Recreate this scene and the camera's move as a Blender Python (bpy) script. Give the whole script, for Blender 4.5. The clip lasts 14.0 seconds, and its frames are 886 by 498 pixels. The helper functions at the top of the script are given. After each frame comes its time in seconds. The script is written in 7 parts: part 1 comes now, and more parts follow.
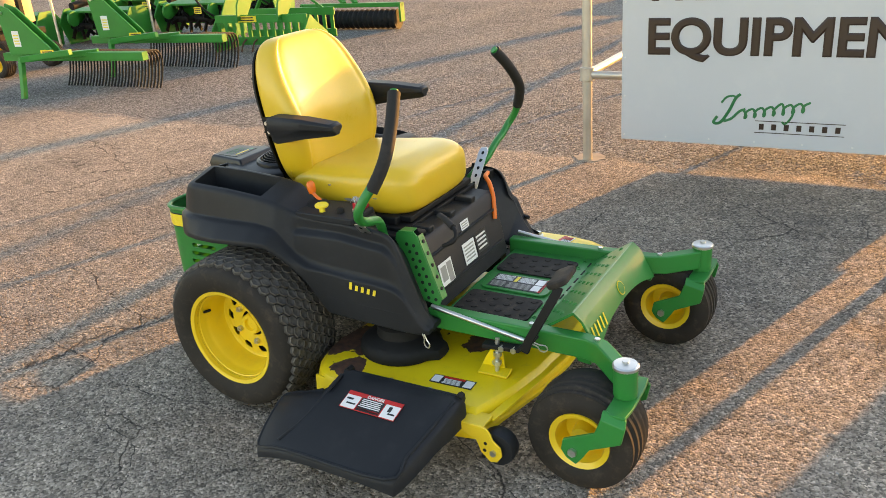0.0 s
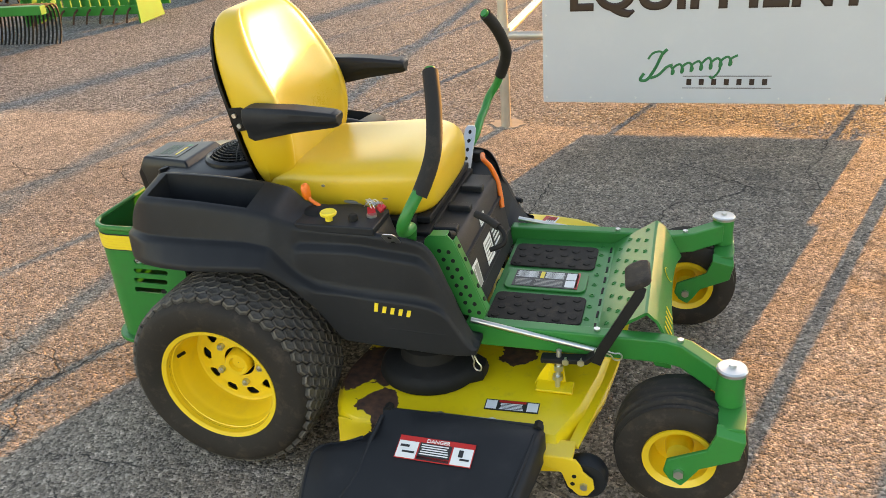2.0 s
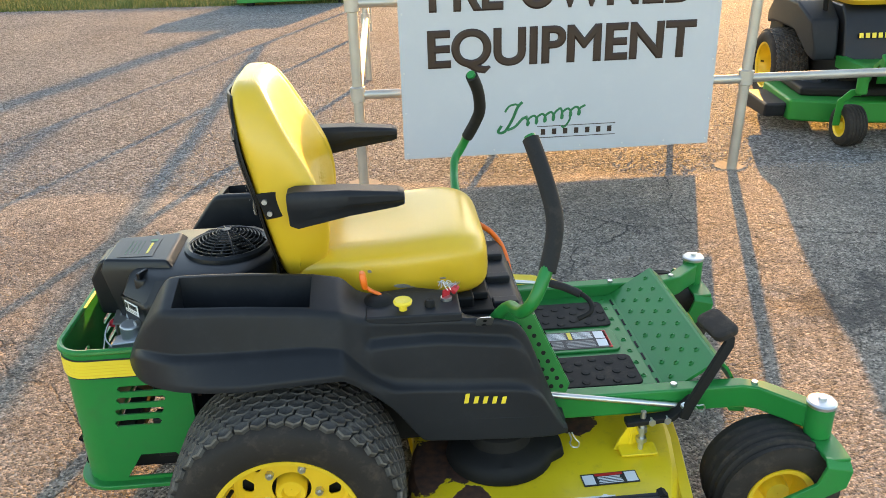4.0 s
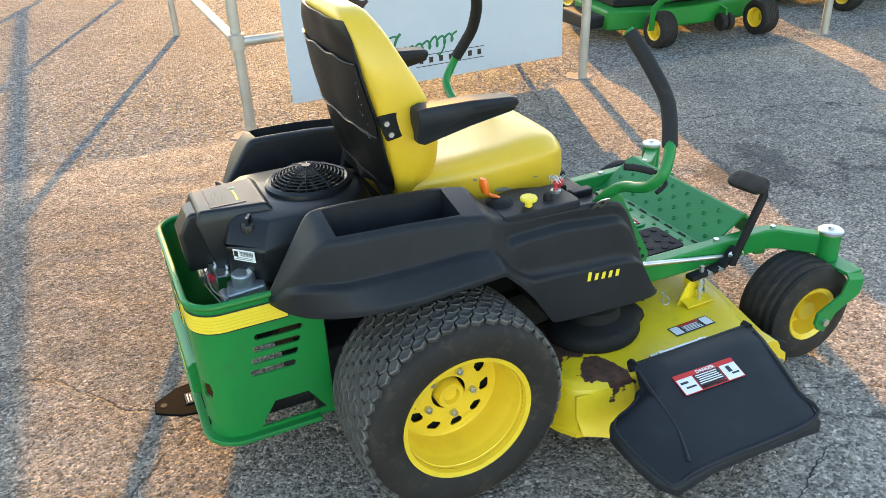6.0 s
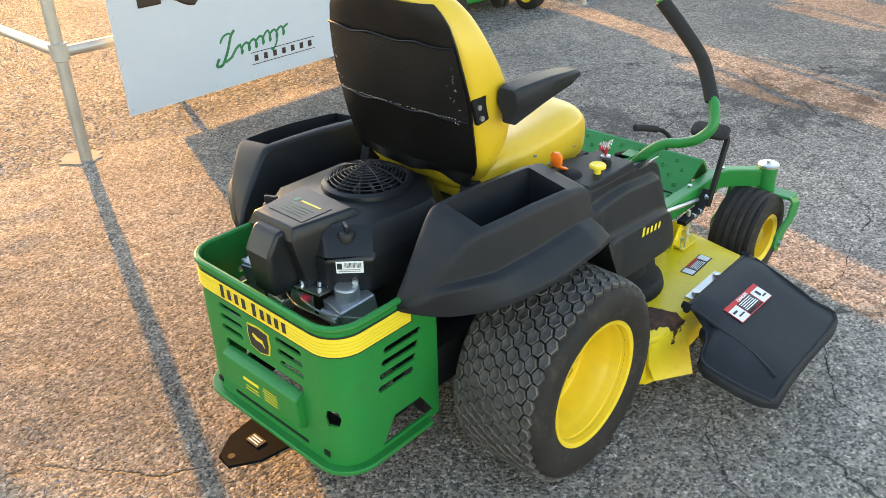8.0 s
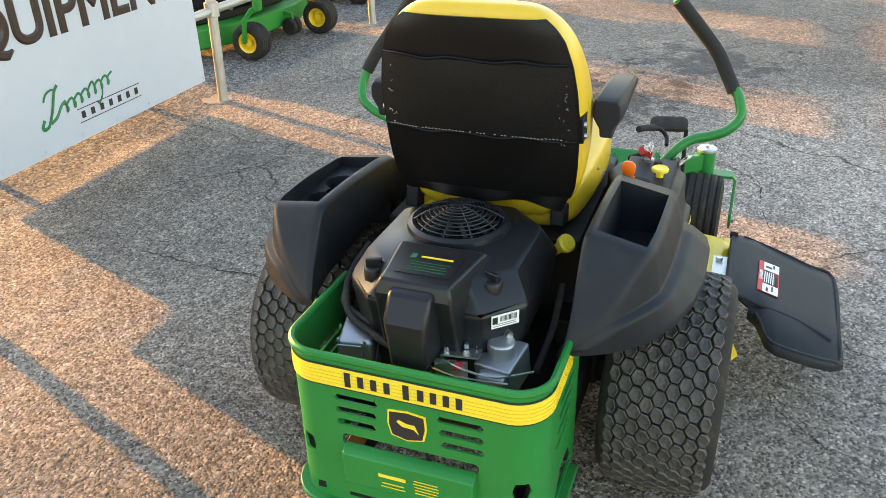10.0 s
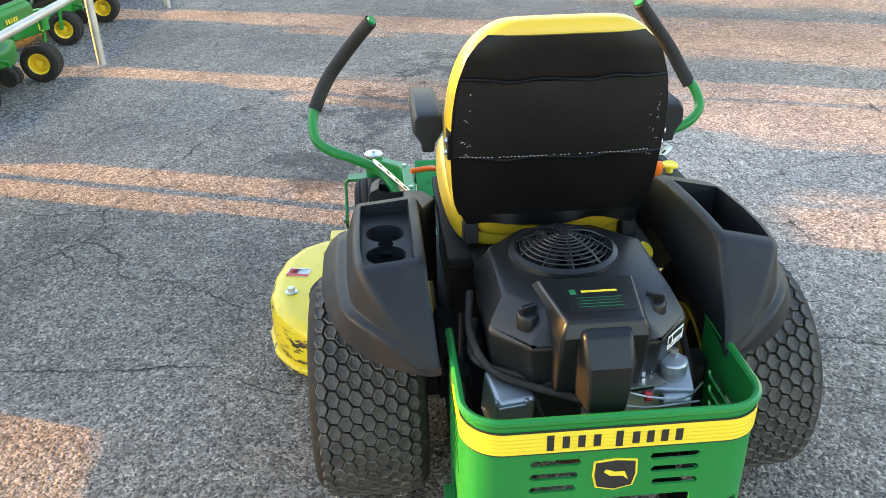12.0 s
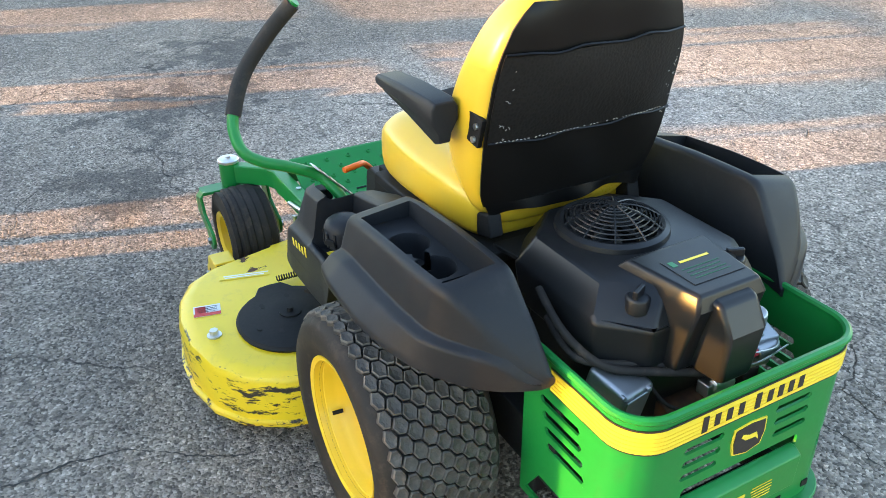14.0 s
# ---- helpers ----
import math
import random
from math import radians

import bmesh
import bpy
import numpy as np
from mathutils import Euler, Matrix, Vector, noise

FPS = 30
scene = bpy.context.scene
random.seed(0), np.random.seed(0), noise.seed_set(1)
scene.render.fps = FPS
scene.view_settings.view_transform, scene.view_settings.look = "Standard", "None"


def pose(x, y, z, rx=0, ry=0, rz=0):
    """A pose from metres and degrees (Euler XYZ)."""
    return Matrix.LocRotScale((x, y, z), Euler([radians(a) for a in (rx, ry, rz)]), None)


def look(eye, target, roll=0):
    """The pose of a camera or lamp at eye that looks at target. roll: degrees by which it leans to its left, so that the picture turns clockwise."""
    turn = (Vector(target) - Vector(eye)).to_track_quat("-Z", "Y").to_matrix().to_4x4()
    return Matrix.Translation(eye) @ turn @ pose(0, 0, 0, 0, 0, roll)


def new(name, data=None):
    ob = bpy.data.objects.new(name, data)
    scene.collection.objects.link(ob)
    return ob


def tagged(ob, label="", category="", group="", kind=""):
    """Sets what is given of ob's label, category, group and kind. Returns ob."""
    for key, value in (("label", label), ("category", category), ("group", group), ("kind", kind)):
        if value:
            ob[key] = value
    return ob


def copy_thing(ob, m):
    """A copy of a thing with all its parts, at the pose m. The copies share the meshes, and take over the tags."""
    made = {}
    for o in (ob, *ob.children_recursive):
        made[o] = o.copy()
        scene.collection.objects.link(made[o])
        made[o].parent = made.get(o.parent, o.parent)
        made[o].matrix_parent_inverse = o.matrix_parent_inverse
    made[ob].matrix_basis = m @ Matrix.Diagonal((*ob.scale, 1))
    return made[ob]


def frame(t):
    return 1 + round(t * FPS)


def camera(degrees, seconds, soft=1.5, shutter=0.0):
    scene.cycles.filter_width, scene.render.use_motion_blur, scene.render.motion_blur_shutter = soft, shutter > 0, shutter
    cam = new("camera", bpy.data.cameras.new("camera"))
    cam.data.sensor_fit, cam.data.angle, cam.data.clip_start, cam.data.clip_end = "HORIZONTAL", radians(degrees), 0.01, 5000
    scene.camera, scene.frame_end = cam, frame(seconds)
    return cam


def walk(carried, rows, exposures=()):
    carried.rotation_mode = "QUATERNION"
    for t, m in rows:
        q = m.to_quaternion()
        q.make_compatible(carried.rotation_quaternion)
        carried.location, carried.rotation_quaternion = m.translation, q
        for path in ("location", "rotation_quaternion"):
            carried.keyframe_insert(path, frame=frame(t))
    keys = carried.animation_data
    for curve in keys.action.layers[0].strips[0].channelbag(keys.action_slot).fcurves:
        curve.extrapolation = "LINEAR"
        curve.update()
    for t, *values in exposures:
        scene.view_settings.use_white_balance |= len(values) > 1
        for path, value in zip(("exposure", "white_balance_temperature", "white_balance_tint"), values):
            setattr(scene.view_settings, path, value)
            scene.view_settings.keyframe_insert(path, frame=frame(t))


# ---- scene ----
cam = camera(57.1, 14.0, soft=0.4)
METRES, EYE, TILT, LEAN, TURN = 6.489, 1.59, 0.0, 0.0, 30.1
ROWS = [
    (0.0, 0.0, 0.0, 0.0, -1.76, -22.85, 4.17),
    (0.5, -0.0071, 0.0276, -0.0003, -1.94, -24.49, 3.95),
    (1.0, -0.0238, 0.0451, -0.0013, -4.78, -26.04, 4.39),
    (1.5, -0.058, 0.0585, 0.0006, -11.07, -26.4, 4.67),
    (2.0, -0.0847, 0.0773, -0.0019, -15.16, -26.4, 3.95),
    (2.5, -0.1109, 0.1073, 0.0002, -19.75, -26.42, 4.48),
    (2.7, -0.1206, 0.1173, 0.0006, -22.18, -25.95, 4.26),
    (4.8, -0.26, 0.1946, 0.0048, -43.49, -23.63, 1.93),
    (5.0, -0.2785, 0.2005, 0.0046, -45.59, -25.01, 2.27),
    (5.5, -0.3058, 0.2167, 0.0032, -50.83, -27.56, 2.02),
    (6.0, -0.318, 0.2455, 0.0007, -55.81, -27.91, 2.6),
    (6.5, -0.3309, 0.2766, 0.002, -61.05, -28.49, 2.67),
    (7.0, -0.3583, 0.313, 0.0014, -67.24, -28.91, 2.84),
    (7.2, -0.3637, 0.3268, 0.0015, -69.36, -29.17, 2.37),
    (9.3, -0.3655, 0.4798, -0.0042, -93.06, -28.43, 0.80),
    (9.5, -0.3612, 0.4922, -0.0063, -94.86, -28.45, 0.63),
    (10.0, -0.3456, 0.5276, -0.0039, -100.52, -28.18, 1.41),
    (10.5, -0.3315, 0.5611, -0.0036, -107.13, -27.43, 1.42),
    (11.0, -0.3184, 0.6027, -0.0019, -114.15, -27.37, 1.43),
    (11.5, -0.2955, 0.6284, -0.0058, -119.37, -27.6, 0.94),
    (12.0, -0.265, 0.6509, -0.0047, -125.78, -27.54, 1.12),
    (12.5, -0.242, 0.6779, -0.0052, -133.44, -27.6, 0.8),
    (13.0, -0.2236, 0.7, -0.0068, -138.75, -28.17, 0.32),
    (13.5, -0.1906, 0.7055, -0.0109, -143.61, -28.68, 0.71),
    (14.0, -0.1591, 0.7034, -0.0105, -149.97, -29.64, 0.63),
]
walk(cam, [(t, pose(0, 0, EYE, TILT, LEAN, TURN) @ pose(METRES * x, METRES * y, METRES * z, 90 + pitch, roll, yaw)) for t, x, y, z, yaw, pitch, roll in ROWS],
     exposures=[(0.0, 2.34, 7900, 20), (2.5, 2.42, 8250, 22), (5.0, 2.49, 6300, 13), (7.0, 2.75, 6900, 16), (9.5, 2.75, 7350, 19), (11.0, 2.92, 7100, 18), (12.5, 2.94, 6500, 16), (14.0, 2.92, 6350, 15)])

# ---- light: a low evening sun behind the fence, and the open sky ----
SUN_AZ, SUN_EL = 20.5, 8.1
world = bpy.data.worlds.new("evening_sky")
scene.world = world
world.use_nodes = True
sky = world.node_tree.nodes.new("ShaderNodeTexSky")
sky.sky_type, sky.sun_disc = "NISHITA", False
sky.sun_elevation, sky.sun_rotation = radians(SUN_EL), radians(SUN_AZ)
sky.air_density, sky.dust_density, sky.ozone_density = 1.0, 0.6, 1.0
back = world.node_tree.nodes["Background"]
world.node_tree.links.new(sky.outputs[0], back.inputs[0])
back.inputs[1].default_value = 0.148
sun_data = bpy.data.lights.new("sun", "SUN")
sun_data.energy, sun_data.angle, sun_data.color = 2.8, radians(0.55), (1.0, 0.50, 0.09)
sun = new("sun", sun_data)
_d = Vector((math.sin(radians(SUN_AZ)) * math.cos(radians(SUN_EL)), math.cos(radians(SUN_AZ)) * math.cos(radians(SUN_EL)), math.sin(radians(SUN_EL))))
sun.matrix_world = look(_d * 60, (0, 0, 0))


# ---- materials ----
def nodes_of(name):
    m = bpy.data.materials.new(name)
    m.use_nodes = True
    t = m.node_tree
    return m, t, t.nodes["Principled BSDF"]


def nd(t, kind, **sets):
    n = t.nodes.new("ShaderNode" + kind)
    for k, v in sets.items():
        if k in n.inputs:
            n.inputs[k].default_value = v
    return n


def coords(t):
    return t.nodes.new("ShaderNodeTexCoord").outputs["Object"]


def noise_of(t, co, scale, detail=4.0, rough=0.55):
    n = nd(t, "TexNoise", Scale=scale, Detail=detail, Roughness=rough)
    t.links.new(co, n.inputs["Vector"])
    return n.outputs["Fac"]


def ramp(t, fac, stops):
    r = t.nodes.new("ShaderNodeValToRGB")
    e = r.color_ramp.elements
    while len(e) < len(stops):
        e.new(0.5)
    for el, (p, c) in zip(e, stops):
        el.position = p
        el.color = c if len(c) == 4 else (*c, 1)
    t.links.new(fac, r.inputs["Fac"])
    return r.outputs["Color"]


def mixc(t, fac, a, b, mode="MIX"):
    m = t.nodes.new("ShaderNodeMix")
    m.data_type, m.blend_type = "RGBA", mode
    for sock, v in ((m.inputs[0], fac), (m.inputs[6], a), (m.inputs[7], b)):
        if isinstance(v, (int, float)):
            sock.default_value = v
        elif isinstance(v, tuple):
            sock.default_value = v if len(v) == 4 else (*v, 1)
        else:
            t.links.new(v, sock)
    return m.outputs[2]


def math_of(t, op, a, b=0.0, clamp=False):
    m = t.nodes.new("ShaderNodeMath")
    m.operation, m.use_clamp = op, clamp
    for sock, v in ((m.inputs[0], a), (m.inputs[1], b)):
        if isinstance(v, (int, float)):
            sock.default_value = v
        else:
            t.links.new(v, sock)
    return m.outputs[0]


def bump_of(t, height, strength, distance, normal=None):
    b = nd(t, "Bump", Strength=strength, Distance=distance)
    t.links.new(height, b.inputs["Height"])
    if normal:
        t.links.new(normal, b.inputs["Normal"])
    return b.outputs["Normal"]


def surface(name, col, rough, metal=0.0, vary=0.12, big=3.0, fine=120.0, bump=0.15, depth=0.0006, dirt=None, dirt_amount=0.35, coat=0.0, spec=0.5):
    """A worn plain surface: two scales of variation, roughness variation and fine relief."""
    m, t, p = nodes_of(name)
    co = coords(t)
    a, b = noise_of(t, co, big, 5), noise_of(t, co, fine, 3)
    dark, light = tuple(c * (1 - vary) for c in col), tuple(min(1, c * (1 + vary)) for c in col)
    c = ramp(t, a, [(0.3, dark), (0.7, light)])
    if dirt:
        d = ramp(t, noise_of(t, co, big * 4, 8, 0.7), [(0.52, (0, 0, 0)), (0.78, (1, 1, 1))])
        c = mixc(t, math_of(t, "MULTIPLY", d, dirt_amount), c, dirt)
    t.links.new(c, p.inputs["Base Color"])
    r = math_of(t, "ADD", math_of(t, "MULTIPLY", b, 0.12), rough - 0.06)
    r = math_of(t, "ADD", r, math_of(t, "MULTIPLY", math_of(t, "SUBTRACT", a, 0.5), 0.25), True)
    t.links.new(r, p.inputs["Roughness"])
    p.inputs["Metallic"].default_value = metal
    p.inputs["Specular IOR Level"].default_value = spec
    p.inputs["Coat Weight"].default_value = coat
    p.inputs["Coat Roughness"].default_value = 0.12
    if bump:
        t.links.new(bump_of(t, b, bump, depth), p.inputs["Normal"])
    return m


DUST = (0.20, 0.15, 0.10)
GREEN = surface("green_paint", (0.007, 0.190, 0.036), 0.36, vary=0.12, bump=0.05, dirt=(0.05, 0.10, 0.04), dirt_amount=0.35, coat=0.05, spec=0.38)
GREEN_FAR = surface("green_paint_far", (0.010, 0.200, 0.026), 0.50, vary=0.15, bump=0.0, dirt=(0.03, 0.12, 0.03), dirt_amount=0.3, spec=0.35)
YELLOW = surface("yellow_paint", (0.80, 0.540, 0.024), 0.36, vary=0.06, bump=0.05, dirt=(0.45, 0.30, 0.05), dirt_amount=0.3, coat=0.2)
VINYL = surface("yellow_vinyl", (0.66, 0.420, 0.022), 0.32, spec=0.6, vary=0.05, fine=260, bump=0.25, depth=0.0004, dirt=(0.50, 0.36, 0.06), dirt_amount=0.3)
PLASTIC = surface("black_plastic", (0.0150, 0.0164, 0.0190), 0.50, vary=0.2, fine=420, bump=0.35, depth=0.0004, dirt=(0.042, 0.043, 0.046), dirt_amount=0.3, spec=0.22)
ENGINE = surface("engine_black", (0.0105, 0.0110, 0.0120), 0.36, vary=0.2, fine=300, bump=0.12, depth=0.0003, dirt=(0.03, 0.025, 0.02), dirt_amount=0.2, spec=0.35)
BLACK_PAINT = surface("black_paint", (0.0045, 0.0052, 0.0066), 0.85, vary=0.2, bump=0.1, spec=0.04)
DARK = surface("dark_underside", (0.006, 0.006, 0.006), 0.7, vary=0.3, dirt=(0.025, 0.02, 0.016), spec=0.3)
FABRIC = surface("black_vinyl_back", (0.0036, 0.0034, 0.0034), 0.40, vary=0.2, fine=350, bump=0.3, depth=0.0005, spec=0.26)
FOAM = surface("foam_grip", (0.010, 0.009, 0.0085), 0.8, vary=0.2, fine=240, bump=0.4, depth=0.0008, dirt=DUST, dirt_amount=0.2)
ZINC = surface("zinc_steel", (0.62, 0.62, 0.60), 0.36, metal=1.0, vary=0.15, bump=0.1)
GALV = surface("galvanised_pipe", (0.48, 0.455, 0.41), 0.48, metal=0.75, vary=0.14, big=6, bump=0.1, dirt=(0.40, 0.35, 0.28), dirt_amount=0.4)
ALU = surface("cast_aluminium", (0.42, 0.43, 0.44), 0.45, metal=0.9, vary=0.2, fine=200, bump=0.3)
WHITE = surface("white_sign", (0.50, 0.52, 0.55), 0.35, vary=0.015, big=1.5, bump=0.02, dirt=(0.70, 0.68, 0.64), dirt_amount=0.15)
BROWN = surface("brown_letter", (0.035, 0.018, 0.012), 0.4, vary=0.05, bump=0.0)
LOGO_GREEN = surface("logo_green", (0.012, 0.16, 0.055), 0.4, vary=0.05, bump=0.0)
LABEL = surface("label_white", (0.75, 0.75, 0.73), 0.4, vary=0.04, bump=0.0)
LABEL_RED = surface("label_red", (0.55, 0.02, 0.015), 0.4, vary=0.04, bump=0.0)
LABEL_INK = surface("label_ink", (0.02, 0.02, 0.02), 0.45, vary=0.05, bump=0.0)
LABEL_YEL = surface("label_yellow", (0.82, 0.62, 0.04), 0.4, vary=0.04, bump=0.0)
LABEL_GREY = surface("label_grey", (0.30, 0.29, 0.27), 0.5, vary=0.1, bump=0.0)
ORANGE = surface("orange_plastic", (0.85, 0.16, 0.01), 0.4, vary=0.05, bump=0.0)
REDK = surface("red_rubber", (0.5, 0.02, 0.03), 0.5, vary=0.05, bump=0.0)
RUBBER = surface("rubber", (0.022, 0.0185, 0.0155), 0.75, vary=0.25, big=7, fine=200, bump=0.25, depth=0.0006, dirt=(0.080, 0.058, 0.042), dirt_amount=0.85, spec=0.3)
RUST = surface("rust", (0.085, 0.035, 0.018), 0.85, vary=0.4, big=18, fine=200, bump=0.5, depth=0.001)
TANK = surface("tan_tank", (0.45, 0.33, 0.20), 0.5, vary=0.1, bump=0.0)
BLUEGREY = surface("row_seat_grey", (0.10, 0.10, 0.10), 0.5, vary=0.1, bump=0.0)
CONCRETE = surface("concrete", (0.27, 0.235, 0.19), 0.9, vary=0.2, big=8, fine=90, bump=0.5, depth=0.002)
CRACK = surface("crack_dirt", (0.065, 0.060, 0.054), 0.95, vary=0.4, big=30, bump=0.3, spec=0.1)
WOOD = surface("pole_wood", (0.10, 0.07, 0.05), 0.85, vary=0.3, big=5)


def worn_yellow():
    """Deck paint with rust where it has flaked off and black scuffs on the skirt."""
    m, t, p = nodes_of("deck_paint")
    co = coords(t)
    n = noise_of(t, co, 3.0, 5)
    c = ramp(t, n, [(0.3, (0.74, 0.52, 0.012)), (0.7, (0.84, 0.60, 0.016))])
    flake = noise_of(t, co, 7.0, 6, 0.62)
    area = None
    for x, y, rad in ((-0.05, -0.36, 0.15), (0.07, -0.53, 0.10), (0.385, -0.22, 0.10)):
        off = nd(t, "VectorMath")
        off.operation = "DISTANCE"
        t.links.new(co, off.inputs[0])
        off.inputs[1].default_value = (x, y, 0.2)
        near = math_of(t, "SUBTRACT", 1.0, math_of(t, "DIVIDE", off.outputs["Value"], rad), True)
        area = near if area is None else math_of(t, "MAXIMUM", area, near)
    mask = math_of(t, "ADD", flake, math_of(t, "MULTIPLY", area, 0.48))
    mask = ramp(t, mask, [(0.655, (0, 0, 0)), (0.665, (1, 1, 1))])
    grime = ramp(t, noise_of(t, co, 30.0, 6, 0.7), [(0.55, (0, 0, 0)), (0.75, (1, 1, 1))])
    c = mixc(t, math_of(t, "MULTIPLY", grime, 0.35), c, (0.42, 0.28, 0.05))
    st = nd(t, "Mapping")
    st.inputs["Scale"].default_value = (4.0, 4.0, 14.0)
    t.links.new(co, st.inputs["Vector"])
    scr = ramp(t, noise_of(t, st.outputs[0], 3.0, 7, 0.78), [(0.535, (0, 0, 0)), (0.57, (1, 1, 1))])
    low = nd(t, "SeparateXYZ")
    t.links.new(co, low.inputs[0])
    sk = math_of(t, "MULTIPLY", scr, math_of(t, "LESS_THAN", low.outputs["Z"], 0.215))
    sk = math_of(t, "MULTIPLY", sk, math_of(t, "GREATER_THAN", low.outputs["Y"], 0.4))
    c = mixc(t, sk, c, (0.03, 0.025, 0.02))
    rust = ramp(t, noise_of(t, co, 40, 5), [(0.3, (0.03, 0.014, 0.010)), (0.7, (0.11, 0.045, 0.022))])
    c = mixc(t, mask, c, rust)
    t.links.new(c, p.inputs["Base Color"])
    t.links.new(math_of(t, "ADD", 0.34, math_of(t, "MULTIPLY", mask, 0.5)), p.inputs["Roughness"])
    t.links.new(bump_of(t, math_of(t, "SUBTRACT", 1.0, mask), 0.6, 0.0015), p.inputs["Normal"])
    return m


DECK = worn_yellow()


TREAD = surface("tread_rubber", (0.044, 0.040, 0.0355), 0.60, vary=0.35, big=11, fine=75, bump=0.9, depth=0.003, dirt=(0.13, 0.118, 0.10), dirt_amount=0.6, spec=0.45)
# paler for bevel faces: dust, and the light block edges catch, as colour
TREAD_DUST_GLINT = surface("tread_dust_glint", (0.120, 0.108, 0.093), 0.85, vary=0.45, big=22, fine=90, bump=0.8, depth=0.002, dirt=(0.05, 0.046, 0.042), dirt_amount=0.8, spec=0.3)


def mesh_fabric():
    m, t, p = nodes_of("mesh_pocket")
    co = coords(t)
    v = nd(t, "TexVoronoi", Scale=150.0)
    t.links.new(co, v.inputs["Vector"])
    c = ramp(t, v.outputs["Distance"], [(0.25, (0.0015, 0.0015, 0.0015)), (0.55, (0.0050, 0.0046, 0.0046))])
    t.links.new(c, p.inputs["Base Color"])
    p.inputs["Roughness"].default_value = 0.55
    p.inputs["Specular IOR Level"].default_value = 0.3
    t.links.new(bump_of(t, v.outputs["Distance"], 0.35, 0.0015), p.inputs["Normal"])
    return m


MESHCLOTH = mesh_fabric()


def ground_material():
    """Old asphalt in front of the fence line, loose gravel behind it, grass at the far side."""
    m, t, p = nodes_of("ground_surface")
    co = coords(t)
    xyz = nd(t, "SeparateXYZ")
    t.links.new(co, xyz.inputs[0])
    # asphalt
    v = nd(t, "TexVoronoi", Scale=130.0)
    t.links.new(co, v.inputs["Vector"])
    speck = nd(t, "SeparateColor")
    t.links.new(v.outputs["Color"], speck.inputs[0])
    asp = ramp(t, speck.outputs[0], [(0.0, (0.090, 0.081, 0.069)), (0.42, (0.228, 0.201, 0.169)), (0.85, (0.334, 0.295, 0.250)), (1.0, (0.49, 0.435, 0.372))])
    big = nd(t, "TexVoronoi", Scale=52.0)
    t.links.new(co, big.inputs["Vector"])
    bigc = nd(t, "SeparateColor")
    t.links.new(big.outputs["Color"], bigc.inputs[0])
    asp = mixc(t, 1.0, asp, ramp(t, bigc.outputs[1], [(0.0, (0.78, 0.78, 0.79)), (0.5, (0.99, 0.985, 0.98)), (1.0, (1.22, 1.21, 1.20))]), "MULTIPLY")
    # asphalt lightened in a soft circle beside the mower, its edge broken by noise
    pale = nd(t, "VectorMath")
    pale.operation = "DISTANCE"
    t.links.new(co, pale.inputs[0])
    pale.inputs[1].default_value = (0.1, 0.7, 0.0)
    uneven = math_of(t, "ADD", math_of(t, "DIVIDE", pale.outputs["Value"], 2.1), math_of(t, "MULTIPLY", math_of(t, "SUBTRACT", noise_of(t, co, 0.8, 4), 0.5), 0.5))
    asp = mixc(t, 1.0, asp, ramp(t, uneven, [(0.18, (1.38, 1.39, 1.43)), (0.90, (1.00, 0.99, 0.98))]), "MULTIPLY")
    # asphalt darkened in a soft, noisy circle in front of the sign
    patch = nd(t, "VectorMath")
    patch.operation = "DISTANCE"
    t.links.new(co, patch.inputs[0])
    patch.inputs[1].default_value = (-1.3, 3.6, 0.0)
    darkening = math_of(t, "ADD", math_of(t, "DIVIDE", patch.outputs["Value"], 2.2), math_of(t, "MULTIPLY", math_of(t, "SUBTRACT", noise_of(t, co, 1.1, 5), 0.5), 0.6))
    asp = mixc(t, 1.0, asp, ramp(t, darkening, [(0.35, (0.90, 0.90, 0.90)), (0.85, (1.0, 1.0, 1.0))]), "MULTIPLY")
    # two more soft circles of darkened asphalt: ahead of the mower, and behind it
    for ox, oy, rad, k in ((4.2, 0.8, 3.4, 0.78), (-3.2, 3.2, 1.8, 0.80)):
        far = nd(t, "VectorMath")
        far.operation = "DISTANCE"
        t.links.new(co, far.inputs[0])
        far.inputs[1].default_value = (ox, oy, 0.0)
        darkening = math_of(t, "ADD", math_of(t, "DIVIDE", far.outputs["Value"], rad), math_of(t, "MULTIPLY", math_of(t, "SUBTRACT", noise_of(t, co, 0.9, 5), 0.5), 0.6))
        asp = mixc(t, 1.0, asp, ramp(t, darkening, [(0.55, (k, k, k)), (1.0, (1.0, 1.0, 1.0))]), "MULTIPLY")
    tone = noise_of(t, co, 0.7, 6, 0.6)
    asp = mixc(t, 1.0, asp, ramp(t, tone, [(0.3, (0.765, 0.755, 0.77)), (0.7, (1.40, 1.345, 1.29))]), "MULTIPLY")
    asp = mixc(t, 1.0, asp, ramp(t, noise_of(t, co, 7.0, 6, 0.7), [(0.32, (0.86, 0.86, 0.86)), (0.68, (1.14, 1.13, 1.12))]), "MULTIPLY")
    asp = mixc(t, 1.0, asp, ramp(t, noise_of(t, co, 26.0, 6, 0.75), [(0.35, (0.90, 0.90, 0.90)), (0.65, (1.10, 1.10, 1.10))]), "MULTIPLY")
    oil = ramp(t, noise_of(t, co, 1.6, 7, 0.65), [(0.60, (0, 0, 0)), (0.70, (1, 1, 1))])
    asp = mixc(t, math_of(t, "MULTIPLY", oil, 0.35), asp, (0.07, 0.067, 0.065))
